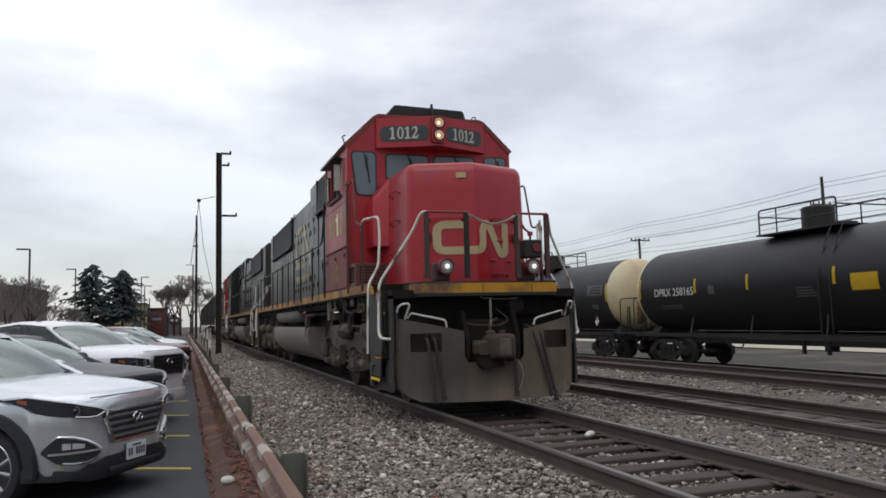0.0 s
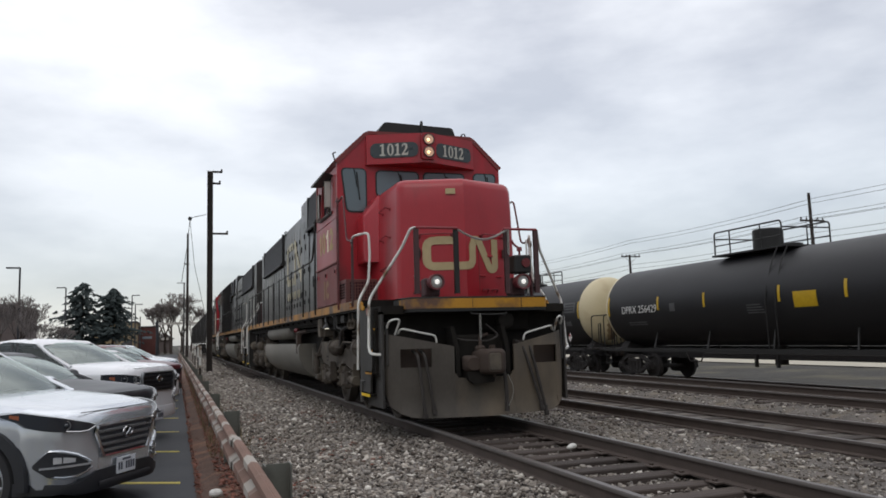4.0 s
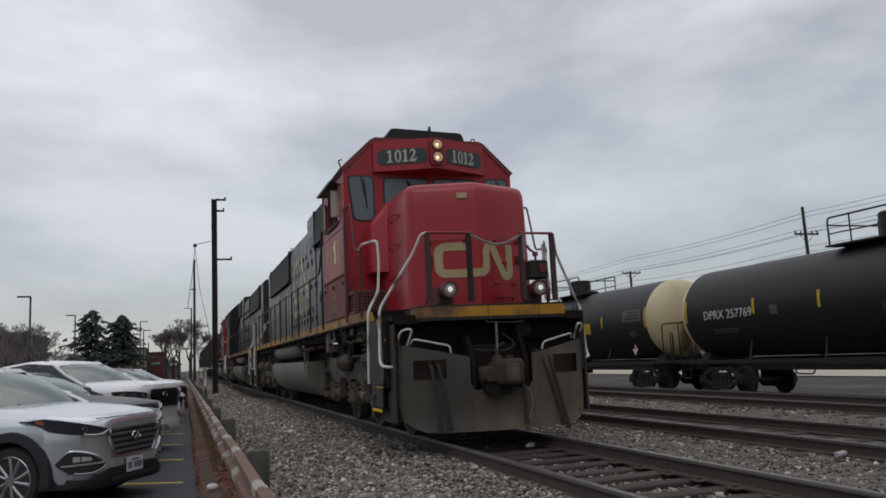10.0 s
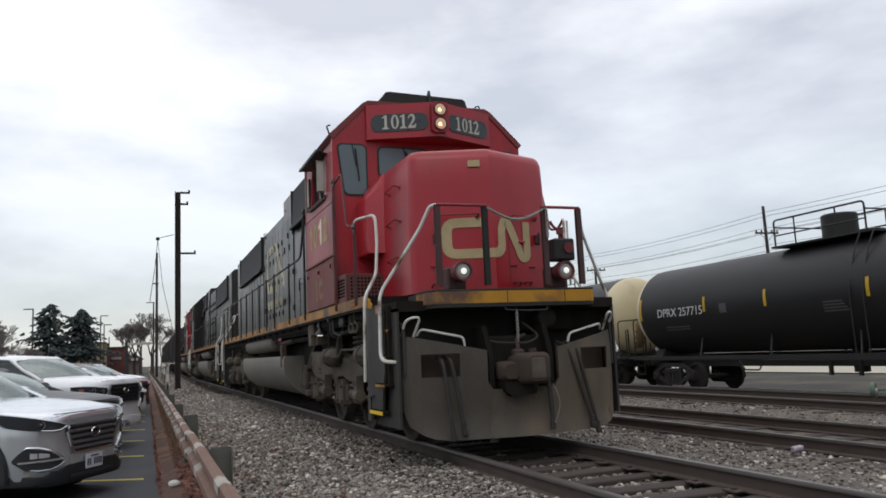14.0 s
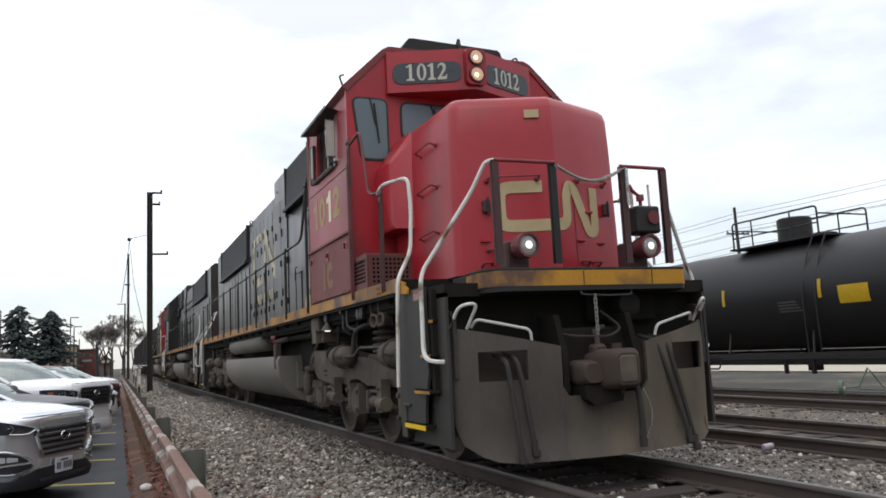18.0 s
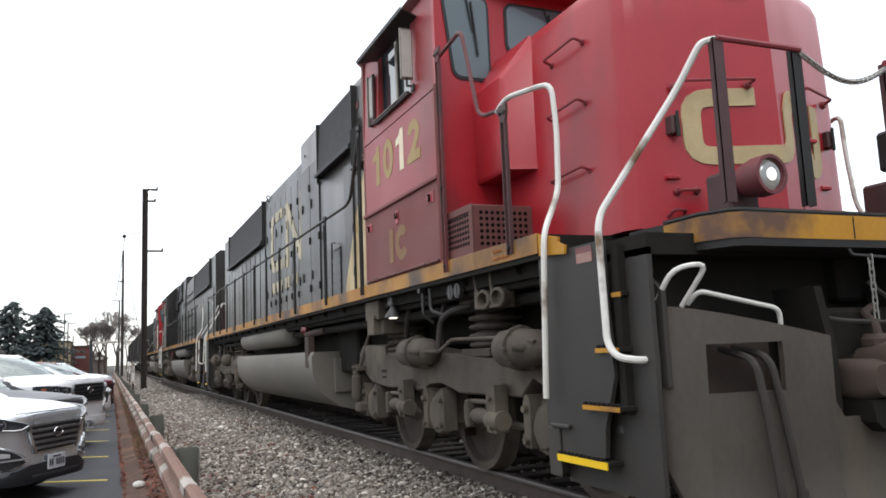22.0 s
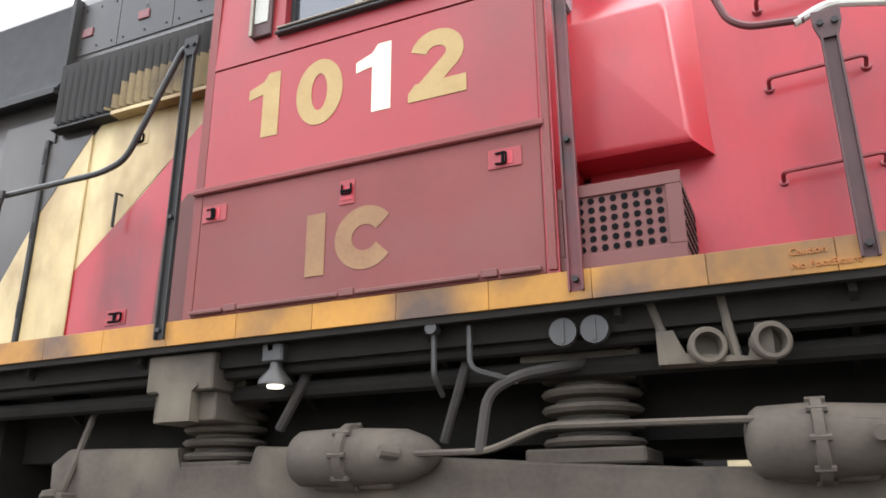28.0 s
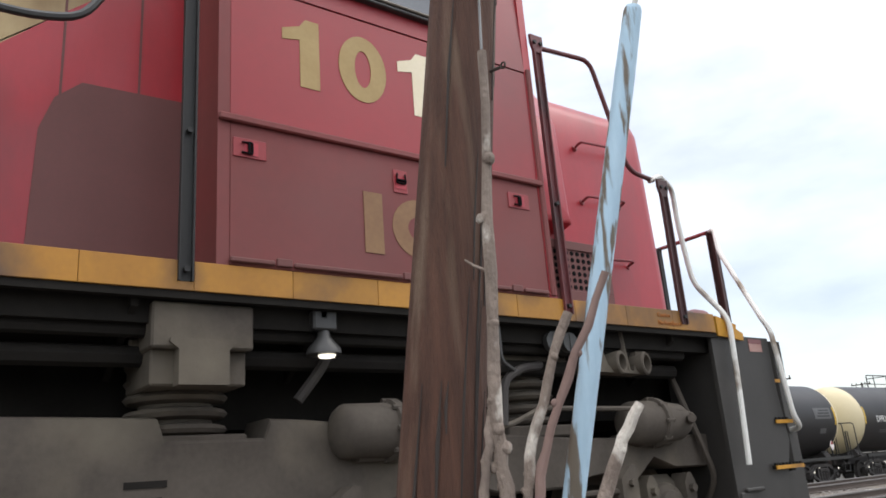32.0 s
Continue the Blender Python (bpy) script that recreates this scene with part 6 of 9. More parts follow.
        for k in range(5):
            for yy, zz in ((7.28 + 0.0925 * k, 2.01), (7.28 + 0.0925 * k, 2.69), (7.28, 2.09 + 0.13 * k), (7.65, 2.09 + 0.13 * k)):
                part("panel_bolt", Mesh().cyl((-1.064, yy, zz), (-1.072, yy, zz), 0.011, n=6), BLACK, ap)
        lx = lambda u, v, h: (-HX - 0.024 - h, u, v)
        part("side_emblem", ribbon(rounded([(11.5, 4.0), (12.62, 4.0), (12.62, 2.98), (11.3, 2.98)], 0.25), 0.2, lx, 0.01), FADED, loco, "large cream letter shape", smooth=None)
        part("side_emblem", ribbon([(11.1, 2.85), (11.1, 4.1)], 0.2, lx, 0.0085), FADED, loco, "large cream letter shape", smooth=None)
        part("side_emblem", ribbon([(11.1, 4.05), (9.98, 2.95)], 0.22, lx, 0.0095), FADED, loco, "large cream letter shape", smooth=None)
        part("side_emblem", ribbon([(9.88, 2.85), (9.88, 4.1)], 0.2, lx, 0.011), FADED, loco, "large cream letter shape", smooth=None)
        for u, wd, ht in ((0.0, 0.28, 0.21), (0.37, 0.28, 0.21), (0.74, 0.28, 0.21), (1.1, 0.05, 0.05), (1.23, 0.19, 0.21), (1.5, 0.19, 0.21), (1.77, 0.05, 0.05), (1.9, 0.19, 0.21), (2.17, 0.19, 0.21)):
            part("lettering_bar", Mesh().box(-HX - 0.033, -HX - 0.027, 12.6 - u - wd, 12.6 - u, 2.46, 2.46 + ht), FADED, loco, "faded cream lettering bar")
        fat = text_side(-SIDE - 0.0006)
        big_numeral(loco, fat, 4.14, 2.9, 0.41)
        sans_block(loco, fat)
        words("sill_caution", "Caution", 0.042, CAUTION, loco, text_side(-1.5585)(1.42, 1.83), "small red sill lettering")
        words("sill_caution", "No FootBoard", 0.042, CAUTION, loco, text_side(-1.5585)(1.42, 1.775), "small red sill lettering")
    else:
        part("side_emblem", Mesh().box(-HX - 0.03, -HX - 0.024, 10.0, 13.5, 2.9, 3.2), MARK_GREY, loco, "pale road name shapes")
        part("cab_stripe", Mesh().box(-1.562, -1.556, 2.5, 3.1, 1.95, 3.4), WHITE_LETTER, loco)
    return loco


MARK_GREY = mat("pale_grey_mark", rgb("8b8c8d"), rgb("77787a"), rough=0.6)


def rounded_rect(x0, x1, z0, z1, r, k=4):
    p = []
    for cx, cz, a in ((x1 - r, z1 - r, 0), (x0 + r, z1 - r, 90), (x0 + r, z0 + r, 180), (x1 - r, z0 + r, 270)):
        p += [(cx + r * math.cos(radians(a + 90 * i / k)), cz + r * math.sin(radians(a + 90 * i / k))) for i in range(k + 1)]
    return p


def serif_number(parent, m):
    """The road number in white slab-footed figures."""
    lab, d = "white numerals", 0.003
    for u in (0.02, 0.36):
        part("road_number", Mesh().prism([(u, 0.0), (u + 0.13, 0.0), (u + 0.13, 0.016), (u + 0.092, 0.028), (u + 0.092, 0.2), (u + 0.06, 0.2), (u + 0.0, 0.172), (u + 0.006, 0.158), (u + 0.045, 0.168), (u + 0.045, 0.028), (u, 0.016)], "z", 0, d), NUMERAL, parent, lab, at=m, smooth=None)
    part("road_number", oval(0.265, 0.1, 0.075, 0.102, 0.033, 0.082, d), NUMERAL, parent, lab, at=m, smooth=None)
    part("road_number", Mesh().prism([(0.515, 0.0), (0.655, 0.0), (0.672, 0.06), (0.655, 0.06), (0.64, 0.036), (0.57, 0.036), (0.625, 0.09), (0.652, 0.13), (0.648, 0.172), (0.615, 0.2), (0.57, 0.202), (0.535, 0.182), (0.518, 0.145),
                                      (0.532, 0.14), (0.552, 0.17), (0.585, 0.175), (0.608, 0.15), (0.598, 0.115), (0.56, 0.065), (0.515, 0.018)], "z", 0, d), NUMERAL, parent, lab, at=m, smooth=None)


def glyph(parent, m, path, w, material, lab):
    place = lambda u, v, h: tuple(m @ Vector((u, v, h)))
    part("cab_numeral", ribbon(path, w, place, 0.0022), material, parent, lab, smooth=None)


def arc(cx, cy, rx, ry, a0, a1, n=14):
    return [(cx + rx * math.cos(radians(a0 + (a1 - a0) * i / n)), cy + ry * math.sin(radians(a0 + (a1 - a0) * i / n))) for i in range(n + 1)]


def oval(cx, cy, rx, ry, ix, iy, d, n=32):
    """A flat ring between two ellipses, as a figure nought."""
    m = Mesh()
    v, f = [], []
    for i in range(n):
        c, q = math.cos(2 * math.pi * i / n), math.sin(2 * math.pi * i / n)
        v += [(cx + rx * c, cy + ry * q, 0), (cx + rx * c, cy + ry * q, d), (cx + ix * c, cy + iy * q, d), (cx + ix * c, cy + iy * q, 0)]
    for i in range(n):
        a, b = 4 * i, 4 * ((i + 1) % n)
        f += [(a + k, b + k, b + (k + 1) % 4, a + (k + 1) % 4) for k in range(4)]
    return m.add(v, f)


def big_numeral(loco, tx, y, z, h):
    lab = "worn gold cab numeral"
    w = 0.098
    one = [(0.0, 0.3), (0.09, 0.335), (0.16, 0.39), (0.165, 0.4)]
    for off, mt in ((0.0, CABLET), (0.72, WHITE_LETTER)):
        mm = tx(y - off, z)
        stem = Mesh().prism([(0.1, 0.0), (0.215, 0.0), (0.215, h), (0.135, h), (0.1, h * 0.88), (0.0, h * 0.79), (0.0, h * 0.63), (0.1, h * 0.68)], "z", 0.0, 0.0025)
        part("cab_numeral", stem, mt, loco, lab if mt is CABLET else "fresh white cab numeral", at=mm)
    mm = tx(y - 0.33, z)
    part("cab_numeral", oval(0.155, h / 2, 0.152, h / 2, 0.052, h / 2 - 0.09, 0.003), CABLET, loco, lab, at=mm, smooth=None)
    mm = tx(y - 1.04, z)
    two = arc(0.165, h - 0.145, 0.105, 0.09, 170, -40, 12) + [(0.09, 0.06)]
    glyph(loco, mm, two, w, CABLET, lab)
    part("cab_numeral", Mesh().prism([(0.0, 0.0), (0.33, 0.0), (0.33, 0.1), (0.04, 0.1), (0.0, 0.05)], "z", 0.0, 0.0034), CABLET, loco, lab, at=mm)


def sans_block(loco, tx):
    mm = tx(3.69, 2.03)
    part("cab_letter", Mesh().box(0, 0.115, 0, 0.34, 0, 0.004), LETTER_DIM, loco, "worn gold cab letter", at=mm)
    mm = tx(3.51, 2.03)
    glyph(loco, mm, arc(0.17, 0.17, 0.125, 0.12, 35, 325, 22), 0.1, LETTER_DIM, "worn gold cab letter")


lead = build_loco(True, "red and black diesel locomotive with dusty trucks and lit headlights")

# ---- tank cars ----
TANK = mat("black_tank_paint", rgb("1f1f21"), rgb("272627"), rough=0.5, spec=0.3, scale=0.8, fine=16, bump=0.08, dirt=rgb("322e2b"), dirt_lo=0.55, dirt_hi=0.85, stretch=(1, 0.5, 1))
TANKEND = mat("cream_tank_head", rgb("c9bc9a"), rgb("bdb08e"), rough=0.5, scale=1.2, fine=20, bump=0.05, dirt=rgb("a8906d"), dirt_lo=0.6, dirt_hi=0.8)
STAIN = mat("brown_spill_stain", rgb("4f3d30"), rgb("8a7354"), rough=0.8, scale=5, fine=30, dirt=rgb("a8946f"), dirt_lo=0.5, dirt_hi=0.66, stretch=(1, 1, 0.3))
BOGIE = mat("dark_bogie_steel", rgb("272524"), rgb("332f2d"), rough=0.85, scale=4, fine=30, bump=0.2)
MARK = mat("stencil_white", rgb("d3d3cf"), rgb("bfbfbb"), rough=0.6, scale=9, fine=60)
MARK_DIM = mat("faded_stencil", rgb("545454"), rgb("454545"), rough=0.6, scale=9, fine=60)
INK = mat("worn_dark_stencil", rgb("6a6250"), rgb("5a5344"), rough=0.7, scale=12, fine=60)
REFLECT = mat("yellow_reflector", rgb("c9a51f"), rgb("b28f1a"), rough=0.4, scale=9, fine=60)
PLACARD = mat("placard_red_white", rgb("d8d0cc"), rgb("cfc6c2"), rough=0.5)
PLACARD_RED = mat("placard_red", rgb("a33b3b"), rough=0.5)
R, HALF, TZ = 1.5, 7.55, 2.72  # radius, half length of the barrel, centre above the rail


def tank_curve(y0, sgn, n=7):
    return [(y0 + sgn * 0.62 * math.sin(a), R * math.cos(a) ** 0.62 if a < 1.5 else 0.02) for a in (math.pi / 2 * i / n for i in range(n + 1))]


def surf(y, a, lift=0.006):
    """Point on the near side: a is the angle above the horizontal."""
    return (-(R + lift) * math.cos(a), y, TZ + (R + lift) * math.sin(a))


def decal(y0, y1, a0, a1, lift=0.008, n=4):
    mm = Mesh()
    mm.rings([[surf(y0, a, 0.001), surf(y1, a, 0.001), surf(y1, a, lift), surf(y0, a, lift)] for a in (a0 + (a1 - a0) * i / n for i in range(n + 1))])
    return mm


def head(x, z, lift=0.004):
    """Point on the domed end towards the viewer."""
    r = min(0.999, math.hypot(x, z - TZ) / R)
    return (x, -HALF - 0.62 * math.sqrt(1 - r ** 3.2258) - lift, z)


def stain_mesh():
    """Smear that runs down the end and widens, with a ragged edge."""
    v, n, w = [], 14, 6
    for i in range(n + 1):
        z = TZ - 0.12 - 1.15 * i / n
        half = (0.1 + 0.13 * math.sin(math.pi * min(1, i / n * 0.8 + 0.1))) * (1 + 0.18 * math.sin(i * 2.3))
        v += [head(-0.22 + half * (2 * k / w - 1), z, 0.006) for k in range(w + 1)]
    f = [(i * (w + 1) + k, i * (w + 1) + k + 1, (i + 1) * (w + 1) + k + 1, (i + 1) * (w + 1) + k) for i in range(n) for k in range(w)]
    return v, f


TANK_WHEELS = []


def bogie(car, yc):
    b = part("bogie", Mesh().box(-0.35, 0.35, yc - 0.22, yc + 0.22, 0.42, 0.78, 0.03), BOGIE, car, "cast steel bogie")
    for sx in (-1, 1):
        x = sx * 1.0
        f = Mesh()
        q = [(-1.12, 0.4), (-1.1, 0.56), (-0.9, 0.62), (-0.45, 0.84), (0.45, 0.84), (0.9, 0.62), (1.1, 0.56), (1.12, 0.4)]
        for (a0, b0), (a1, b1) in zip(q, q[1:]):
            f.prism([(yc + a0, b0 - 0.06), (yc + a0, b0 + 0.06), (yc + a1, b1 + 0.06), (yc + a1, b1 - 0.06)], "x", x - 0.07, x + 0.07)
        q = [(-1.0, 0.4), (-0.62, 0.4), (-0.38, 0.23), (0.38, 0.23), (0.62, 0.4), (1.0, 0.4)]
        for (a0, b0), (a1, b1) in zip(q, q[1:]):
            f.prism([(yc + a0, b0 - 0.055), (yc + a0, b0 + 0.055), (yc + a1, b1 + 0.055), (yc + a1, b1 - 0.055)], "x", x - 0.07, x + 0.07)
        for k in (-0.38, 0.38):
            f.box(x - 0.06, x + 0.06, yc + k - 0.05, yc + k + 0.05, 0.25, 0.82)
        for k in (-0.2, 0, 0.2):
            f.cyl((x + sx * 0.02, yc + k, 0.26), (x + sx * 0.02, yc + k, 0.6), 0.075, n=10)
        f.box(x - 0.1, x + 0.1, yc - 0.3, yc + 0.3, 0.6, 0.74, 0.02)
        for k in (-0.89, 0.89):
            f.box(x - 0.09, x + 0.09, yc + k - 0.14, yc + k + 0.14, 0.34, 0.6, 0.03)
            f.cyl((x - 0.05, yc + k, 0.46), (x + sx * 0.16, yc + k, 0.46), 0.09, n=10)
        part("side_frame", f, BOGIE, b)
    for k in (-0.89, 0.89):
        w = Mesh()
        for sx in (-1, 1):
            w.lathe((sx * 0.71, 0, 0), (sx, 0, 0), [(-0.03, 0.46), (0.0, 0.49), (0.03, 0.46), (0.12, 0.445), (0.12, 0.38), (0.07, 0.34), (0.07, 0.14), (0.13, 0.1), (0.13, 0.0)], n=28)
        w.cyl((-0.8, 0, 0), (0.8, 0, 0), 0.07, n=10)
        ob = part("wheelset", w, BOGIE, car, at=Matrix.Translation((0, yc + k, 0.455)))
        TANK_WHEELS.append(ob)


def build_tank():
    car = thing("tank_car", label="black railway tank car with cream domed ends", category="tank car", group="tank cars in the moving train")
    near = [(h, r) for h, r in tank_curve(-HALF, -1)][::-1]
    barrel = [(-HALF, R), (-5.4, R), (0, R), (HALF, R)]
    mk = Mesh().lathe((0, 0, TZ), (0, 1, 0), barrel, n=48)
    part("barrel", mk, TANK, car, "glossy black tank shell")
    part("end_head", Mesh().lathe((0, 0, TZ), (0, 1, 0), near, n=48), TANKEND, car, "cream-painted domed tank end")
    part("end_head", Mesh().lathe((0, 0, TZ), (0, 1, 0), tank_curve(HALF, 1), n=48), TANKEND, car, "cream-painted domed tank end")
    part("stain", Mesh().add(*stain_mesh()), STAIN, car, "brown spill stain")
    sill = Mesh().box(-0.25, 0.25, -8.5, 8.5, 0.78, 1.12)
    part("centre_sill", sill, BOGIE, car)
    for y in (-7.4, 7.4):
        sd = Mesh().prism([(-0.95, 1.05), (0.95, 1.05), (0.9, 1.2), (0.75, 1.4), (0.4, 1.28), (-0.4, 1.28), (-0.75, 1.4), (-0.9, 1.2)], "y", y - 0.22, y + 0.22)
        part("saddle", sd, BOGIE, car)
        part("end_platform", Mesh().box(-1.45, 1.45, min(y * 1.02, y * 1.14), max(y * 1.02, y * 1.14), 1.08, 1.14), BOGIE, car)
        s = 1 if y > 0 else -1
        ye = s * 8.45
        part("coupler", Mesh().box(-0.12, 0.12, min(ye, ye + s * 0.45), max(ye, ye + s * 0.45), 0.78, 1.02, 0.03), RUST, car)
        for sx in (-1, 1):
            part("grab_rail", Mesh().tube([(sx * 1.3, y + s * 0.85, 1.12), (sx * 1.3, y + s * 0.85, 2.5), (sx * 0.1, y + s * 0.85, 2.55), (sx * 0.1, y + s * 0.85, 1.14)], 0.024, 6, 0.14), BLACK, car, "black end-platform railing")
            part("end_post", Mesh().tube([(sx * 0.85, y + s * 0.82, 1.12), (sx * 0.85, y + s * 0.82, 2.15)], 0.03, 6).tube([(sx * 0.95, y + s * 0.82, 1.12), (sx * 0.95, y + s * 0.82, 2.15), (sx * 0.85, y + s * 0.82, 2.17)], 0.022, 6), BLACK, car)
            part("ladder", Mesh().tube([(sx * 1.46, y + s * 0.1, 0.55), (sx * 1.46, y + s * 0.1, 1.15)], 0.018, 6).tube([(sx * 1.46, y + s * 0.5, 0.55), (sx * 1.46, y + s * 0.5, 1.15)], 0.018, 6)
                 .tube([(sx * 1.46, y + s * 0.1, 0.55), (sx * 1.46, y + s * 0.5, 0.55)], 0.018, 6).tube([(sx * 1.46, y + s * 0.1, 0.85), (sx * 1.46, y + s * 0.5, 0.85)], 0.018, 6), BLACK, car)
    for sx in (-1, 1):
        part("side_sill", Mesh().box(sx * 1.5 - 0.04, sx * 1.5 + 0.04, -8.0, 8.0, 1.04, 1.16), BLACK, car)
        for y in (-4.5, -1.5, 1.5, 4.5):
            part("brace", Mesh().tube([(sx * 1.46, y, 1.1), (sx * 1.1, y + 0.25, 1.75)], 0.03, 6), BLACK, car)
    # bottom valve gear
    part("bottom_valve", Mesh().cyl((0, -0.2, 0.62), (0, -0.2, 1.3), 0.2, n=12), BOGIE, car)
    for yv in (-0.6, 0.35):
        part("valve_guard", Mesh().box(-0.5, -0.42, yv, yv + 0.1, 0.55, 0.95), BOGIE, car)
    part("underframe_pipe", Mesh().tube([(-0.9, -5, 0.98), (-0.9, 2.4, 0.98), (-0.9, 2.6, 0.7), (-0.9, 3.2, 0.7), (-0.9, 3.4, 0.98)], 0.025, 6, 0.05), BOGIE, car)
    # top fittings, platform and railing
    part("dome_cover", Mesh().lathe((0, 0, TZ + R - 0.12), (0, 0, 1), [(0, 0.47), (0.82, 0.47), (0.86, 0.42), (0.86, 0.0)], n=20), BLACK, car, "round fitting cover")
    part("manway", Mesh().lathe((0, -1.0, TZ + R - 0.1), (0, 0, 1), [(0, 0.32), (0.24, 0.32), (0.28, 0.1), (0.28, 0)], n=16), BLACK, car)
    part("platform", Mesh().box(-0.95, 0.95, -1.75, 1.6, TZ + R - 0.02, TZ + R + 0.03), BLACK, car)
    rl = Mesh()
    zt = TZ + R + 0.78
    for sx in (-0.93, 0.93):
        rl.tube([(sx, -1.6, TZ + R), (sx, -1.6, zt), (sx, 1.45, zt), (sx, 1.45, TZ + R)], 0.028, 6, 0.12)
        rl.tube([(sx, -1.6, zt - 0.45), (sx, 1.45, zt - 0.45)], 0.02, 6)
        for y in (-0.7, 0.7):
            rl.tube([(sx, y, TZ + R), (sx, y, zt)], 0.024, 6)
    for y in (-1.6, 1.45):
        rl.tube([(-0.93, y, zt - 0.2), (0.93, y, zt - 0.2)], 0.022, 6)
    part("railing", rl, BLACK, car, "black tube railing round the top fittings")
    for sx in (-1, 1):
        ld = Mesh()
        for dy in (-0.2, 0.2):
            ld.tube([(sx * 1.52, -1.6 + dy, 1.1), (sx * 1.56, -1.6 + dy, TZ), (sx * 1.2, -1.6 + dy, TZ + 1.05), (sx * 0.93, -1.6 + dy, TZ + R)], 0.02, 6, 0.3)
        part("side_ladder", ld, BLACK, car)
    # near-side marks
    for y in (-4.3, -1.9, 1.5, 4.1):
        part("reflector", decal(y - 0.05, y + 0.05, -0.12, 0.2), REFLECT, car, "vertical yellow reflector strip")
    for y in (-HALF + 0.08, HALF - 0.08):
        part("reflector", decal(y - 0.05, y + 0.05, -0.2, 0.3), REFLECT, car, "long yellow reflector strip")
    part("caution_panel", decal(-3.3, -2.45, -0.25, 0.05), REFLECT, car, "yellow warning panel")
    for k in range(4):
        part("stencil_bar", decal(-1.1 - 0.06 * k, -0.5, -0.16 - 0.055 * k, -0.135 - 0.055 * k), MARK_DIM, car)
    tp = part("test_panel", decal(-7.2, -5.9, -0.02, 0.28), MARK_DIM, car, "faded grey test panel")
    for k in range(3):
        part("stencil_bar", decal(-7.05, -6.1 - 0.1 * k, 0.03 + 0.08 * k, 0.07 + 0.08 * k, 0.012), TANK, tp)
    part("stencil_bar", decal(-6.7, -6.25, -0.42, -0.28), MARK_DIM, car)
    for k in range(2):
        part("stencil_bar", decal(5.0, 6.2, -0.42 - 0.06 * k, -0.39 - 0.06 * k), MARK_DIM, car)
    part("class_box", decal(3.1, 3.4, -0.17, 0.02), MARK_DIM, car)
    pl = Mesh().prism([(-6.87, 1.6), (-6.72, 1.8), (-6.57, 1.6), (-6.72, 1.4)], "x", -1.53, -1.5)
    pk = part("placard", pl, PLACARD, car, "red and white diamond placard")
    part("placard_top", Mesh().prism([(-6.83, 1.65), (-6.72, 1.79), (-6.61, 1.65)], "x", -1.536, -1.531), PLACARD_RED, pk)
    part("placard_hanger", Mesh().tube([(-1.5, -6.72, 1.16), (-1.5, -6.72, 1.42)], 0.015, 5), BLACK, pk)
    pk = part("placard", Mesh().prism([(0.52, 1.6), (0.7, 1.82), (0.88, 1.6), (0.7, 1.38)], "y", -HALF - 0.7, -HALF - 0.685), PLACARD, car, "red and white diamond placard")
    part("placard_top", Mesh().prism([(0.56, 1.65), (0.7, 1.81), (0.84, 1.65)], "y", -HALF - 0.705, -HALF - 0.701), PLACARD_RED, pk)
    part("placard_hanger", Mesh().tube([(0.7, -HALF - 0.69, 1.14), (0.7, -HALF - 0.69, 1.4)], 0.015, 5), BLACK, pk)
    # marks on the cream end
    for x0, x1, z in ((0.12, 0.42, 0.5), (0.5, 0.95, 0.5), (0.3, 0.85, 0.36), (0.34, 0.8, 0.26), (0.55, 0.95, -0.35), (0.55, 0.9, -0.43), (0.55, 0.95, -0.51)):
        h = 0.1 if z > 0.45 else 0.035
        part("end_stencil", Mesh().add([head(x, TZ + v, 0.008) for v in (z, z + h) for x in (x0, (x0 + x1) / 2, x1)], [(0, 1, 4, 3), (1, 2, 5, 4)]), INK, car, "dark stencilled line")
    bogie(car, -6.5)
    bogie(car, 6.5)
    return car


PITCH, TRAIN_V, TRAIN_0 = 17.5, 4.25, 30.3
tank0 = build_tank()
tanks = []
MARKS = ["", "DPRX 258165", "DPRX 256429", "DPRX 257769", "DPRX 257715", "DPRX 256315", "", "", ""]
for k in range(9):
    c = tank0 if k == 0 else copy_thing(tank0, Matrix())
    tanks.append(c)
for k, c in enumerate(tanks):
    if MARKS[k]:
        words("reporting_mark", MARKS[k], 0.4, MARK, c, Matrix(((0, 0, -1, -R - 0.012), (-1, 0, 0, 6.5), (0, 1, 0, TZ - 0.24), (0, 0, 0, 1))), "white stencilled reporting mark")
    else:
        part("stencil_bar", decal(3.6, 6.2, -0.12, 0.08), MARK, c)


def tank_y(k, t):
    """Middle of car k at t seconds; car 1 is the first whose rear end shows."""
    u = min(1.0, max(0.0, (t - 2.5) / 4.0))
    return TRAIN_0 - TRAIN_V * t - HALF + PITCH * (k - 1) - 2.9 * (1 - u * u * (3 - 2 * u))

# ---- parked cars, noses to the guard rail: local x runs forward, the front bumper at 0 ----
TYRE = mat("tyre_rubber", rgb("232325"), rgb("2c2c2e"), rough=0.85, scale=9, fine=60)
RIM = mat("alloy_rim", rgb("a9abad"), rgb("8f9193"), rough=0.3, metal=0.8, bump=0.02)
CLAD = mat("black_plastic_cladding", rgb("1d1e22"), rgb("25262a"), rough=0.55, scale=8, fine=90)


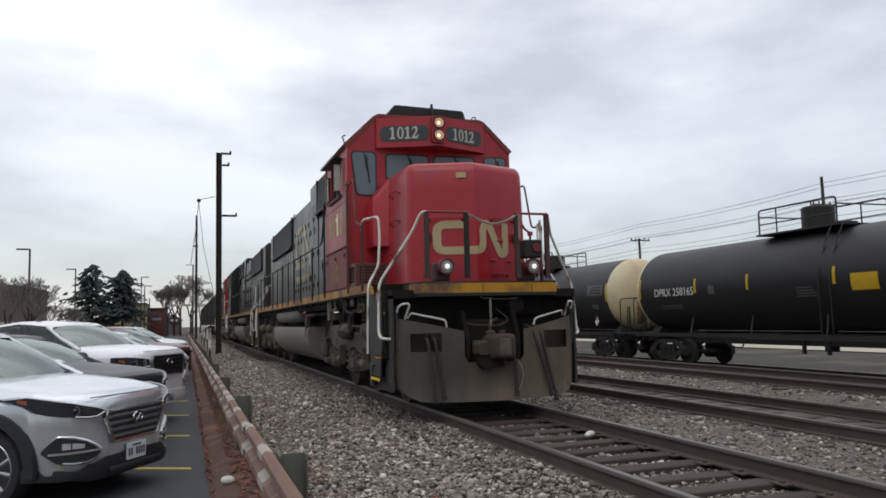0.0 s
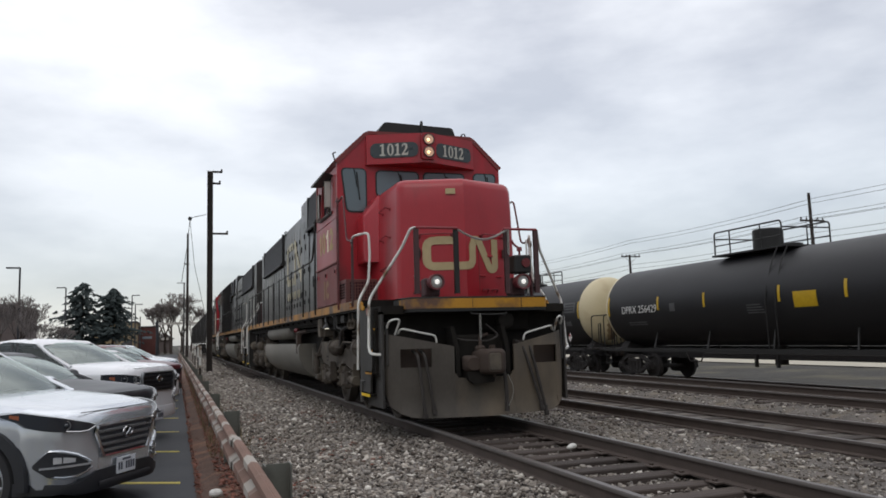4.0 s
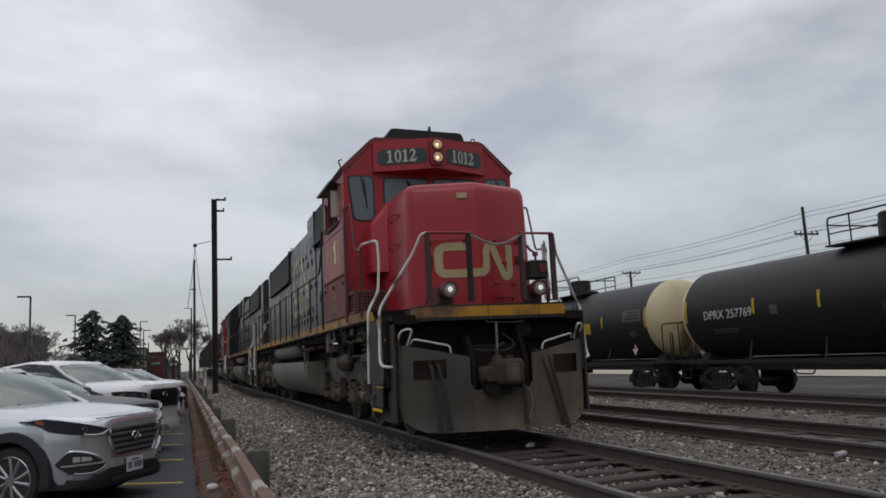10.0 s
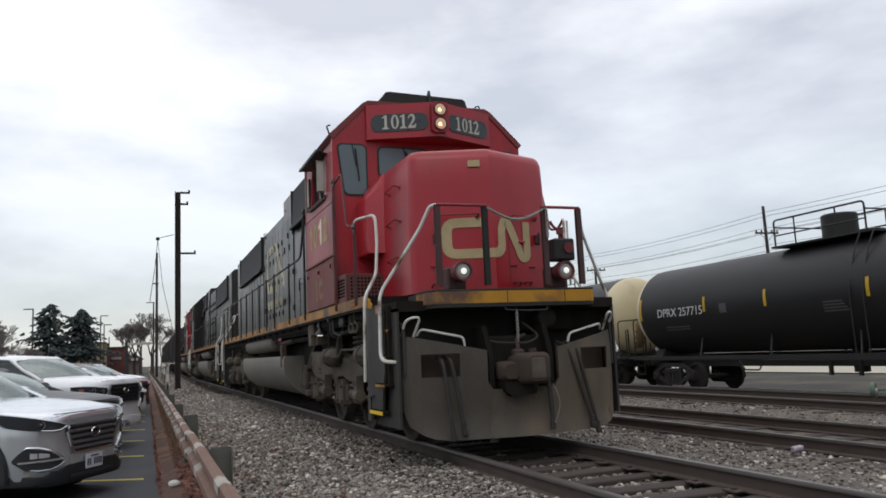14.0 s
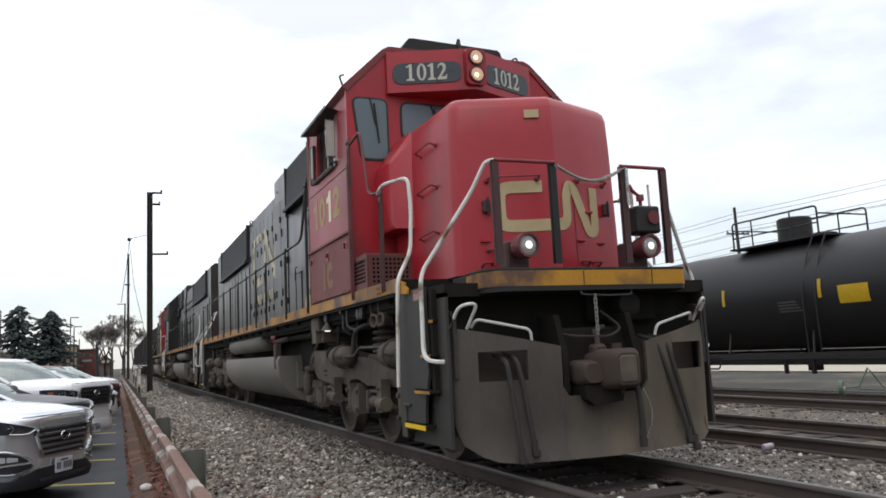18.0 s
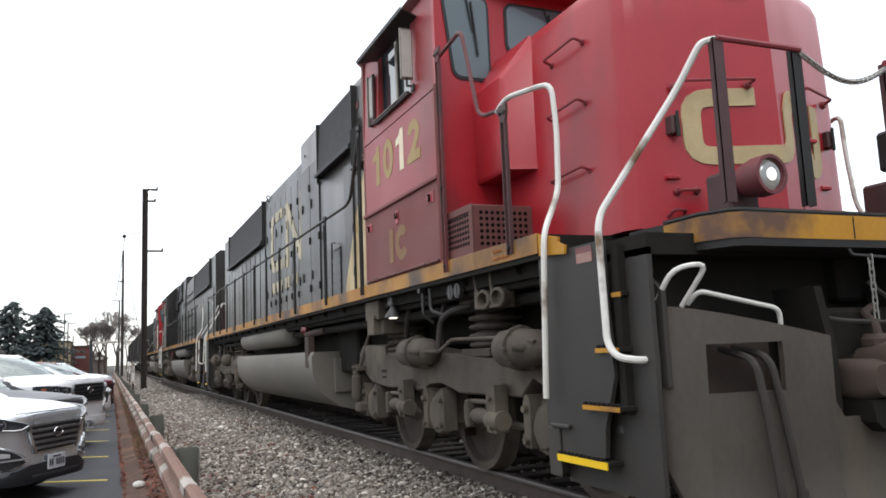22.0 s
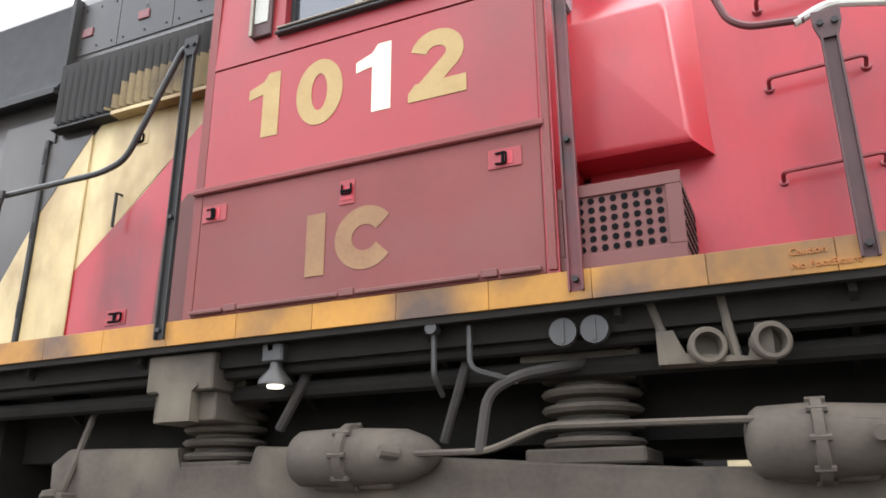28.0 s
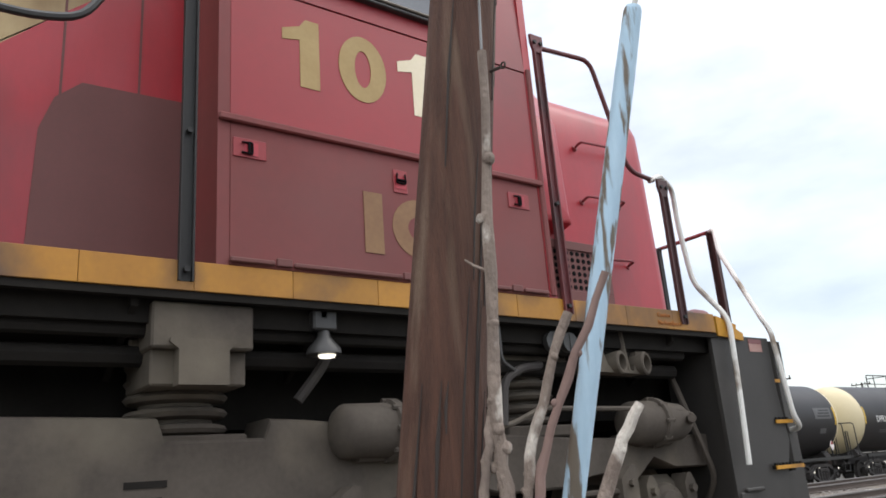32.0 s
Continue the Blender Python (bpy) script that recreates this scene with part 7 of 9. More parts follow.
def window_glass(name, tint, ior=1.55):
    """A thin tinted pane: it lets light through and mirrors the sky the flatter it is seen."""
    m = bpy.data.materials.new(name)
    m.use_nodes = True
    n, l = m.node_tree.nodes, m.node_tree.links
    n.clear()
    out, mix, tr, gl, fr = n.new("ShaderNodeOutputMaterial"), n.new("ShaderNodeMixShader"), n.new("ShaderNodeBsdfTransparent"), n.new("ShaderNodeBsdfGlossy"), n.new("ShaderNodeFresnel")
    tr.inputs["Color"].default_value = (*tint, 1)
    gl.inputs["Roughness"].default_value = 0.02
    gl.inputs["Color"].default_value = (0.92, 1.0, 0.96, 1)
    fr.inputs["IOR"].default_value = ior
    l.new(fr.outputs[0], mix.inputs[0])
    l.new(tr.outputs[0], mix.inputs[1])
    l.new(gl.outputs[0], mix.inputs[2])
    l.new(mix.outputs[0], out.inputs[0])
    return m


CARGLASS = window_glass("car_windscreen_glass", (0.6, 0.72, 0.66), 2.5)
SIDEDARK = window_glass("tinted_car_glass", (0.2, 0.23, 0.25), 1.5)
HEADLAMP = glass("headlamp_lens", rgb("303338"), 0.05)
LAMP_CHROME = mat("lamp_reflector_chrome", rgb("d4d6d8"), rgb("a9abad"), rough=0.25, metal=0.3, scale=30, bump=0)
CABIN = mat("dark_car_interior", rgb("2b2d2f"), rgb("36383a"), rough=0.8, scale=6, fine=60)
SEAT = mat("grey_seat_cloth", rgb("77746e"), rgb("66635e"), rough=0.9, scale=8, fine=90)
AMBER = mat("amber_marker", rgb("9c5a3c"), rough=0.3, bump=0)
PLATE = mat("licence_plate", rgb("c9ccd0"), rgb("bfc2c6"), rough=0.5, bump=0)
PLATE_INK = mat("plate_ink", rgb("4a4d58"), rough=0.6, bump=0)


def car_paint(name, h, rough=0.28, metal=0.4):
    return mat(name, rgb(h), [c * 0.92 for c in rgb(h)], rough=rough, metal=metal, scale=1.2, fine=300, bump=0.01, coat=0.5 if metal > 0.3 else 0.25 if h == "e9eaec" else 0.0, spec=0.5)


def wheel(parent, x, y, r, side):
    w = part("wheel", Mesh().lathe((0, 0, 0), (0, side, 0), [(-0.2, r * 0.7), (-0.2, r * 0.94), (-0.17, r), (-0.03, r), (0.0, r * 0.95), (0.008, r * 0.84), (0.004, r * 0.75), (-0.01, r * 0.72)], n=36), TYRE, parent, "black tyre", at=Matrix.Translation((x, y, r)))
    rim = Mesh().lathe((0, 0, 0), (0, side, 0), [(-0.18, r * 0.7), (0.0, r * 0.745), (0.006, r * 0.72), (-0.01, r * 0.69), (-0.04, r * 0.67), (-0.16, r * 0.66)], n=36)
    part("rim", rim, RIM, w, "silver alloy rim")
    part("brake_disc", Mesh().cyl((0, -0.12 * side, 0), (0, -0.1 * side, 0), r * 0.66, n=20), CLAD, w)
    for k in range(10):
        a = 2 * math.pi * (k // 2) / 5 + (0.2 if k % 2 else -0.2)
        b = a + (0.2 if k % 2 else 0.02)
        m = Mesh().rings([[(q * r * math.cos(t + e), y2 * side, q * r * math.sin(t + e)) for e, y2 in ((-wd, -0.012), (0, 0.0), (wd, -0.012), (0, -0.045))] for q, t, wd in ((0.14, a, 0.36), (0.36, a * 0.55 + b * 0.45, 0.17), (0.69, b, 0.11))])
        part("spoke", m, RIM, w)
    part("hub", Mesh().cyl((0, -0.04 * side, 0), (0, 0.0, 0), r * 0.16, n=14), RIM, w)


def build_car(name, label, category, pt, spec, detail=2, at=None):
    L, W, r, xf, xr = spec["L"], spec["W"] / 2, spec["r"], spec["xf"], spec["xr"]
    car = thing(name, label=label, category=category, group="cars parked along the guard rail", at=at)
    top = spec["top"]      # height of the body's upper edge along x
    wid = spec["wid"]      # half width along x
    ra = r + 0.07
    xs = sorted(set([round(x, 3) for x in list(np.arange(-L, 0.001, 0.12)) + [p[0] for p in top] + [p[0] for p in wid] + [c + ra * k for c in (xf, xr) for k in (-1, -0.96, -0.86, -0.7, -0.5, -0.25, 0, 0.25, 0.5, 0.7, 0.86, 0.96, 1)]]))
    tx, tz = [p[0] for p in top][::-1], [p[1] for p in top][::-1]
    wx, ww = [p[0] for p in wid][::-1], [p[1] for p in wid][::-1]
    rr = []
    for x in xs:
        if x < -L or x > 0:
            continue
        zt, w = float(np.interp(x, tx, tz)), float(np.interp(x, wx, ww))
        z0 = spec["sill"] + (0.1 if x > -0.12 or x < -L + 0.1 else 0)
        for c in (xf, xr):
            if abs(x - c) < ra:
                z0 = max(z0, r + math.sqrt(ra * ra - (x - c) ** 2))
        z0 = min(z0, zt - 0.12)
        h = zt - z0
        zc = min(zt - 0.1, spec["crease"])
        q = max(zc - z0, 0.02)
        flare = 0.022 * max(0.0, 1 - min(abs(x - xf), abs(x - xr)) / 0.62)
        half = [(w * 0.9, z0), (w * 0.985 + flare, z0 + 0.04 * min(1, q * 4)), (w + flare, z0 + 0.35 * q), (w * 0.982 + flare * 0.5, z0 + 0.72 * q), (w, zc), (w * 0.985, zc + 0.025), (w * 0.955, zc + 0.45 * (zt - zc)), (w * 0.88, zt - 0.025), (w * 0.8, zt - 0.004), (w * 0.66, zt + 0.012), (w * 0.3, zt + 0.022)]
        rr.append([(x, y, z) for y, z in half] + [(x, -y, z) for y, z in half[::-1]])
    part("body", Mesh().rings(rr), pt, car, smooth=42)
    b0, b1, r0, r1 = spec["glass"]  # windscreen base, roof front, roof rear, rear window base
    H = spec["H"]
    zb = lambda x: float(np.interp(x, tx, tz))
    wb = lambda x: float(np.interp(x, wx, ww))

    def ring(x, z, k):
        w = wb(x) * k
        return [(x, y, z) for y in (w, w * 0.5, -w * 0.5, -w)]
    wt = 0.72
    mid = (b1 + r0) / 2
    lo = [(b0, zb(b0) - 0.02, 0.9), ((b0 + b1) / 2 - 0.25, zb((b0 + b1) / 2) - 0.02, 0.95), (mid, zb(mid) - 0.02, 0.96), (r0, zb(r0) - 0.02, 0.95), (r1, zb(r1) - 0.02, 0.86)]
    hi = [(b1, H - 0.06, wt), (b1 - 0.3, H - 0.02, wt), (mid, H, wt), (r0 + 0.1, H - 0.05, wt * 0.97), (r0, H - 0.08, wt * 0.95)]
    P = lambda q, s: (q[0], s * wb(q[0]) * q[2], q[1])
    for s in (1, -1):
        part("side_glass", Mesh().add([P(q, s) for q in lo] + [P(q, s) for q in hi], [(i, i + 1, i + 6, i + 5) for i in range(4)]), SIDEDARK, car, "dark side windows")
    ws = []
    for k in range(7):
        u = k / 6
        row = []
        for e in range(9):
            v = e / 8 * 2 - 1
            a, b = Vector((lo[0][0] + 0.16 * (1 - v * v), 0, lo[0][1])), Vector((hi[0][0] + 0.09 * (1 - v * v), 0, hi[0][1] + 0.02 * (1 - v * v)))
            w = wb(lo[0][0]) * lo[0][2] * (1 - u) + wb(hi[0][0]) * hi[0][2] * u
            p = a + (b - a) * u
            row.append((p.x + 0.03 * math.sin(math.pi * u), v * w, p.z + 0.03 * math.sin(math.pi * u)))
        ws.append(row)
    part("windscreen", Mesh().rings(ws, closed=False), CARGLASS, car, "sky-reflecting greenish windscreen", smooth=80)
    zf = max(zb(b0), zb(mid)) + 0.012
    cabin = part("cabin_lining", Mesh().box(r1 + 0.1, b0 - 0.02, -wb(mid) * 0.86, wb(mid) * 0.86, zf - 0.02, zf + 0.012), CABIN, car, "dark interior")
    part("dashboard", Mesh().rings([[(b0 + 0.02, y, zf), (b0 - 0.25, y, zf + 0.06), (b0 - 0.5, y, zf + 0.09), (b0 - 0.56, y, zf)] for y in (-wb(b0) * 0.8, wb(b0) * 0.8)]), CABIN, cabin)
    for y in (-0.38, 0.38):
        st = part("car_seat", Mesh().rings([[(b1 - 0.25 - 0.2 * k, y + a * c, zf + z) for a, c in ((-1, 0.24), (-0.8, 0.26), (0.8, 0.26), (1, 0.24))] + [(b1 - 0.37 - 0.2 * k, y + a * 0.22, zf + z) for a in (1, -1)] for k, z in ((0, 0.0), (0.3, 0.2), (0.5, 0.28))]), SEAT, cabin, "grey seat back")
        part("headrest", Mesh().sphere((b1 - 0.4, y, zf + 0.37), 0.1, 10, 7, (0.5, 1.3, 0.8)), SEAT, st)
    part("steering_wheel", Mesh().tube([(b0 - 0.62 + 0.06 * math.sin(t), 0.38 + 0.18 * math.cos(t), zf + 0.08 + 0.14 * math.sin(t)) for t in (2 * math.pi * i / 18 for i in range(19))], 0.014, 6), CABIN, cabin)
    part("inside_mirror", Mesh().box(b1 + 0.1, b1 + 0.14, -0.12, 0.12, H - 0.19, H - 0.12, 0.02), CABIN, car)
    part("rear_window", Mesh().add([P(lo[-1], 1), P(lo[-1], -1), P(hi[-1], -1), P(hi[-1], 1)], [(0, 1, 2, 3)]), SIDEDARK, car)
    rf = [[(x, y, z) for y, z in ((wb(x) * k * 1.02, z0 - 0.01), (wb(x) * k * 0.93, z0 + 0.03), (0, z0 + 0.045), (-wb(x) * k * 0.93, z0 + 0.03), (-wb(x) * k * 1.02, z0 - 0.01))] for x, z0, k in [(b1 + 0.1, H - 0.1, wt), (b1 + 0.02, H - 0.05, wt)] + hi[1:4] + [(r0 - 0.08, H - 0.07, wt * 0.96)]]
    rfm = Mesh().rings(rf, closed=False)
    rfm.rings([[(x, y, z - 0.04) for x, y, z in q] for q in rf], closed=False)
    part("roof", rfm, pt, car)
    for s in (1, -1):
        a, b = Vector(P(lo[0], s)), Vector(P(hi[0], s))
        part("a_pillar", Mesh().tube([a + Vector((0.12, 0, -0.02)), a + (b - a) * 0.5, b], [0.035, 0.03, 0.028], 6), pt, car)
        part("c_pillar", Mesh().tube([P(lo[-1], s), P(hi[-1], s)], [0.09, 0.06], 6), pt, car)
        for u in ((0.42, 0.5) if detail > 1 else (0.46,)):
            xl, xh = b0 + (r1 - b0) * u, b1 + (r0 - b1) * (u - 0.06)
            part("door_pillar", Mesh().tube([(xl, s * wb(xl) * 0.965, zb(xl) - 0.02), (xh, s * wb(xh) * wt * 1.01, H - 0.05)], [0.03, 0.025], 6), CLAD, car)
        lip = 0.105 if spec.get("clad") else 0.045
        for c in (xf, xr):
            n = 18
            part("arch_trim", Mesh().rings([[(c + q * math.cos(t), s * (wb(c) + e), r + q * math.sin(t)) for q, e in ((ra - 0.005, -0.06), (ra - 0.005, 0.03), (ra + lip - 0.01, 0.024), (ra + lip, -0.02))] for t in (math.pi * (-0.04 + 1.08 * i / n) for i in range(n + 1))]), CLAD if spec.get("clad") else pt, car)
            wheel(car, c, s * (wb(c) - 0.015), r, s)
        part("sill_trim", Mesh().box(xr + ra, xf - ra, *sorted((s * (W - 0.08), s * (W + 0.006))), spec["sill"] - 0.03, spec["sill"] + 0.12, 0.02), CLAD if spec.get("clad") else pt, car)
        mx = b0 - 0.38
        mr = part("mirror", Mesh().sphere((mx, s * (W + 0.1), zb(b0) + 0.06), 0.13, 12, 8, (0.6, 1, 0.62)), pt, car, "door mirror")
        part("mirror_foot", Mesh().box(mx - 0.05, mx + 0.03, *sorted((s * (W - 0.1), s * (W + 0.05))), zb(b0) - 0.03, zb(b0) + 0.02, 0.01), CLAD, mr)
        if detail > 1:
            for u in (0.02, 0.36):
                xd = b0 - 0.35 + (r1 - b0) * u
                gh = zb(xd) - spec["sill"]
                part("door_gap", Mesh().tube([(xd, s * wb(xd) * k, spec["sill"] + gh * u2) for k, u2 in ((0.985, 0.08), (1.0, 0.35), (0.985, 0.62), (0.97, 0.8), (0.91, 0.95))], 0.004, 5), CLAD, car)
            for u in (0.28, 0.66):
                xd = b0 - 0.35 + (r1 - b0) * u
                part("door_handle", Mesh().box(xd - 0.11, xd + 0.09, *sorted((s * (W - 0.02), s * (W + 0.03))), zb(xd) - 0.17, zb(xd) - 0.135, 0.012), pt, car)
    part("underbody", Mesh().box(-L + 0.15, -0.25, -W * 0.8, W * 0.8, spec["sill"] - 0.05, spec["sill"] + 0.2, 0.03), CLAD, car)
    fx = spec["face"]
    fy, fxx = [p[0] for p in fx], [p[1] for p in fx]
    F = lambda y: float(np.interp(abs(y), fy, fxx))

    def skin(pts_lo, pts_hi, lift, back=0.05):
        o = lambda y: y * (1 + 0.045 * min(1.0, max(0.0, (abs(y) - 0.72) / 0.12)))
        return Mesh().rings([[(F(y0) + lift, o(y0), z0), (F(y1) + lift, o(y1), z1), (F(y1) - back, y1 * 0.95, z1), (F(y0) - back, y0 * 0.95, z0)] for (y0, z0), (y1, z1) in zip(pts_lo, pts_hi)])
    for s in (1, -1):
        hl = spec["lamp"]
        lo_, hi_ = [(s * y, z) for y, z in hl[0]], [(s * y, z) for y, z in hl[1]]
        h = part("headlight", skin(lo_, hi_, 0.026, 0.14), HEADLAMP, car, "clear headlight")
        if detail > 1:
            mid_ = [((a + c) / 2, (b + d) / 2, d - b) for (a, b), (c, d) in zip(lo_, hi_)]
            n_ = len(mid_)
            part("chrome_line", Mesh().tube([(F(y) + 0.028, y, z + 0.004) for y, z in lo_[:max(3, n_ - 4)]], 0.007, 5), CHROME, h)
            part("upper_line", Mesh().tube([(F(y) + 0.027, y, z) for y, z in hi_], 0.004, 5), LAMP_CHROME, h)
            for k in (n_ // 2 - 1, n_ - 3):
                y, z, d = mid_[max(k, 0)]
                nx_, ny_ = 0.75, 0.66 * s
                pj = part("projector", Mesh().lathe((F(y) + 0.012, y, z), (nx_, ny_, 0), [(0, d * 0.36), (0.014, d * 0.36), (0.014, d * 0.3), (0.006, d * 0.28), (0.006, 0.0)], n=18), RIM, h, "chrome projector ring")
                part("bulb_lens", Mesh().sphere((F(y) + 0.02, y + 0.006 * s, z), d * 0.2, 12, 8), HEADLAMP, pj)
            y0_, z0_, d0_ = mid_[-2]
            y1_, z1_, d1_ = mid_[-1]
            part("amber_marker", skin([(y0_, z0_ - d0_ * 0.25), (y0_ * 0.4 + y1_ * 0.6, z0_ * 0.4 + z1_ * 0.6 - 0.012)], [(y0_, z0_ + d0_ * 0.2), (y0_ * 0.4 + y1_ * 0.6, z0_ * 0.4 + z1_ * 0.6 + 0.016)], 0.032), AMBER, h, "orange side marker")
            zs_ = spec.get("fog_z", 0.0)
            ol = [(0.5, 0.47, 0.51), (0.56, 0.43, 0.555), (0.65, 0.405, 0.605), (0.75, 0.405, 0.64), (0.82, 0.42, 0.65), (0.85, 0.465, 0.6), (0.87, 0.51, 0.535)]
            ol = [(y, a + zs_, b + zs_) for y, a, b in ol]
            fg = part("fog_recess", skin([(s * y, a) for y, a, b in ol], [(s * y, b) for y, a, b in ol], 0.006), CLAD, car, "dark fog-lamp recess")
            part("fog_trim", Mesh().tube([(F(y) + 0.014, s * y, a) for y, a, b in ol], 0.013, 6), CHROME, fg, "bright lower fog-lamp trim")
            part("fog_bar", skin([(s * y, 0.492 + zs_) for y in (0.51, 0.6, 0.7, 0.8, 0.86)], [(s * y, 0.512 + zs_) for y in (0.51, 0.6, 0.7, 0.8, 0.86)], 0.02), pt, fg)
            part("fog_lamp", skin([(s * y, 0.535 + zs_) for y in (0.66, 0.72, 0.8)], [(s * y, z + zs_) for y, z in ((0.66, 0.57), (0.72, 0.585), (0.8, 0.595))], 0.012), LAMP_CHROME, fg, "clear fog lamp")
            part("fog_lip", Mesh().tube([(F(y) + 0.006, s * y, b) for y, a, b in ol], 0.016, 6), pt, fg)
    g = spec["grille"]
    gr_ = part("grille", Mesh().prism(g, "x", -0.12, 0.012), CLAD, car, "dark front grille")
    if detail > 1:
        gz0, gz1 = min(p[1] for p in g), max(p[1] for p in g)
        gp = sorted([(z, abs(y)) for y, z in g])
        for k in range(4):
            z = gz0 + (gz1 - gz0) * (0.17 + 0.21 * k)
            hw = float(np.interp(z, [p[0] for p in gp], [p[1] for p in gp]))
            part("grille_bar", Mesh().rings([[(0.012, y, z - 0.016), (0.034, y, z - 0.004), (0.034, y, z + 0.008), (0.012, y, z + 0.016)] for y in (-hw + 0.025, hw - 0.025)]), spec.get("bars", RIM), gr_)
        part("grille_surround", Mesh().tube([(0.014, *p) for p in g] + [(0.014, *g[0])], 0.013, 6), spec.get("edge", CHROME), gr_)
        for e in (-1, 1):
            rim_ = [(y, z) for y, z in g if y * e > 0]
            part("grille_edge", Mesh().tube([(0.018, y, z) for y, z in sorted(rim_, key=lambda p: p[1])], 0.022, 7), spec.get("edge", CHROME), gr_, "thick chrome edge")
        part("emblem", Mesh().tube([(0.045, 0.075 * math.cos(t), (gz0 + gz1) / 2 + 0.05 + 0.045 * math.sin(t)) for t in (2 * math.pi * i / 20 for i in range(21))], 0.011, 6).tube([(0.045, -0.035, (gz0 + gz1) / 2 + 0.02), (0.045, 0.035, (gz0 + gz1) / 2 + 0.08)], 0.011, 6), CHROME, gr_, "plain oval chrome emblem")
        for s in (-1, 1):
            part("wiper", Mesh().tube([(b0 + 0.06, s * 0.25 - 0.1, zb(b0) + 0.03), (b0 - 0.05, s * 0.25 + 0.4, zb(b0) + 0.05)], 0.01, 5), CLAD, car)
        part("bonnet_gap", Mesh().tube([(-0.06, -0.6, zb(-0.1) + 0.003), (-0.03, 0, zb(-0.05) + 0.02), (-0.06, 0.6, zb(-0.1) + 0.003)], 0.005, 5), CLAD, car)
        pl = part("licence_plate", Mesh().box(0.02, 0.035, -0.155, 0.155, 0.335, 0.495, 0.004), PLATE, car, "pale licence plate")
        for k in range(7):
            if k != 2:
                part("plate_bar", Mesh().box(0.0352, 0.037, -0.135 + 0.04 * k, -0.107 + 0.04 * k, 0.37, 0.445), PLATE_INK, pl)
        part("plate_bar", Mesh().box(0.0352, 0.037, -0.07, 0.07, 0.46, 0.48), PLATE_INK, pl)
    zl = lambda y: spec["sill"] - 0.05 + (0.0 if abs(y) < W * 0.75 else 0.03)
    zu = lambda y: float(np.interp(abs(y), (0, 0.45, 0.66, 0.88), (0.43, 0.42, 0.32, 0.36))) if spec.get("clad") else spec["sill"] + 0.14
    part("bumper", Mesh().rings([[(F(y) + a, y, z) for a, z in ((0.0, zl(y)), (0.022, zl(y) + 0.05), (0.016, zu(y)), (-0.08, zu(y) + 0.01), (-0.08, zl(y)))] for y in np.linspace(-W * 0.97, W * 0.97, 21)]), CLAD if spec.get("clad") else spec.get("bumper", pt), car, "black lower front bumper" if spec.get("clad") else "lower front bumper")
    if spec.get("clad") and detail > 1:
        part("skid_plate", Mesh().rings([[(F(y) + a, y, z) for a, z in ((0.026, 0.25), (0.034, 0.27), (0.034, 0.3), (0.024, 0.315))] for y in np.linspace(-0.42, 0.42, 7)]), CLAD, car)
    return car


FACE = [(0, 0.0), (0.42, 0.0), (0.52, -0.02), (0.66, -0.07), (0.78, -0.15), (0.86, -0.28), (0.905, -0.5), (0.925, -1.2)]
WID = [(0, 0.42), (-0.02, 0.52), (-0.07, 0.66), (-0.15, 0.78), (-0.28, 0.86), (-0.5, 0.905), (-1.2, 0.925), (-2.4, 0.925), (-3.9, 0.91), (-4.3, 0.85), (-4.45, 0.72)]
HEX = [(-0.45, 0.845), (0.45, 0.845), (0.475, 0.79), (0.35, 0.54), (-0.35, 0.54), (-0.475, 0.79)]
SUV = dict(L=4.45, W=1.85, H=1.62, r=0.36, xf=-0.9, xr=-3.57, sill=0.27, crease=0.93, top=[(0, 0.9), (-0.03, 0.955), (-0.15, 1.0), (-0.5, 1.06), (-1.0, 1.11), (-1.42, 1.14), (-1.8, 1.1), (-3.0, 1.1), (-4.0, 1.12), (-4.3, 1.02), (-4.45, 0.8)], wid=WID, face=FACE,
           glass=(-1.36, -2.15, -3.8, -4.28), lamp=([(0.485, 0.845), (0.56, 0.81), (0.64, 0.808), (0.74, 0.82), (0.81, 0.832), (0.86, 0.85), (0.885, 0.875), (0.902, 0.93), (0.911, 0.985)], [(0.485, 0.868), (0.56, 0.892), (0.64, 0.913), (0.74, 0.942), (0.81, 0.968), (0.86, 0.99), (0.885, 1.008), (0.902, 1.018), (0.911, 0.998)]), grille=HEX, clad=True)
SEDAN = dict(SUV, H=1.5, crease=0.82, top=[(0, 0.72), (-0.04, 0.78), (-0.2, 0.86), (-0.7, 0.93), (-1.2, 0.98), (-2.6, 0.98), (-4.0, 1.0), (-4.45, 0.75)], glass=(-1.15, -2.05, -3.3, -4.0), clad=False, lamp=([(0.46, 0.62), (0.6, 0.62), (0.74, 0.65), (0.87, 0.74)], [(0.46, 0.7), (0.6, 0.73), (0.74, 0.76), (0.88, 0.82)]), grille=[(-0.4, 0.72), (0.4, 0.72), (0.42, 0.6), (0.36, 0.4), (-0.36, 0.4), (-0.42, 0.6)])
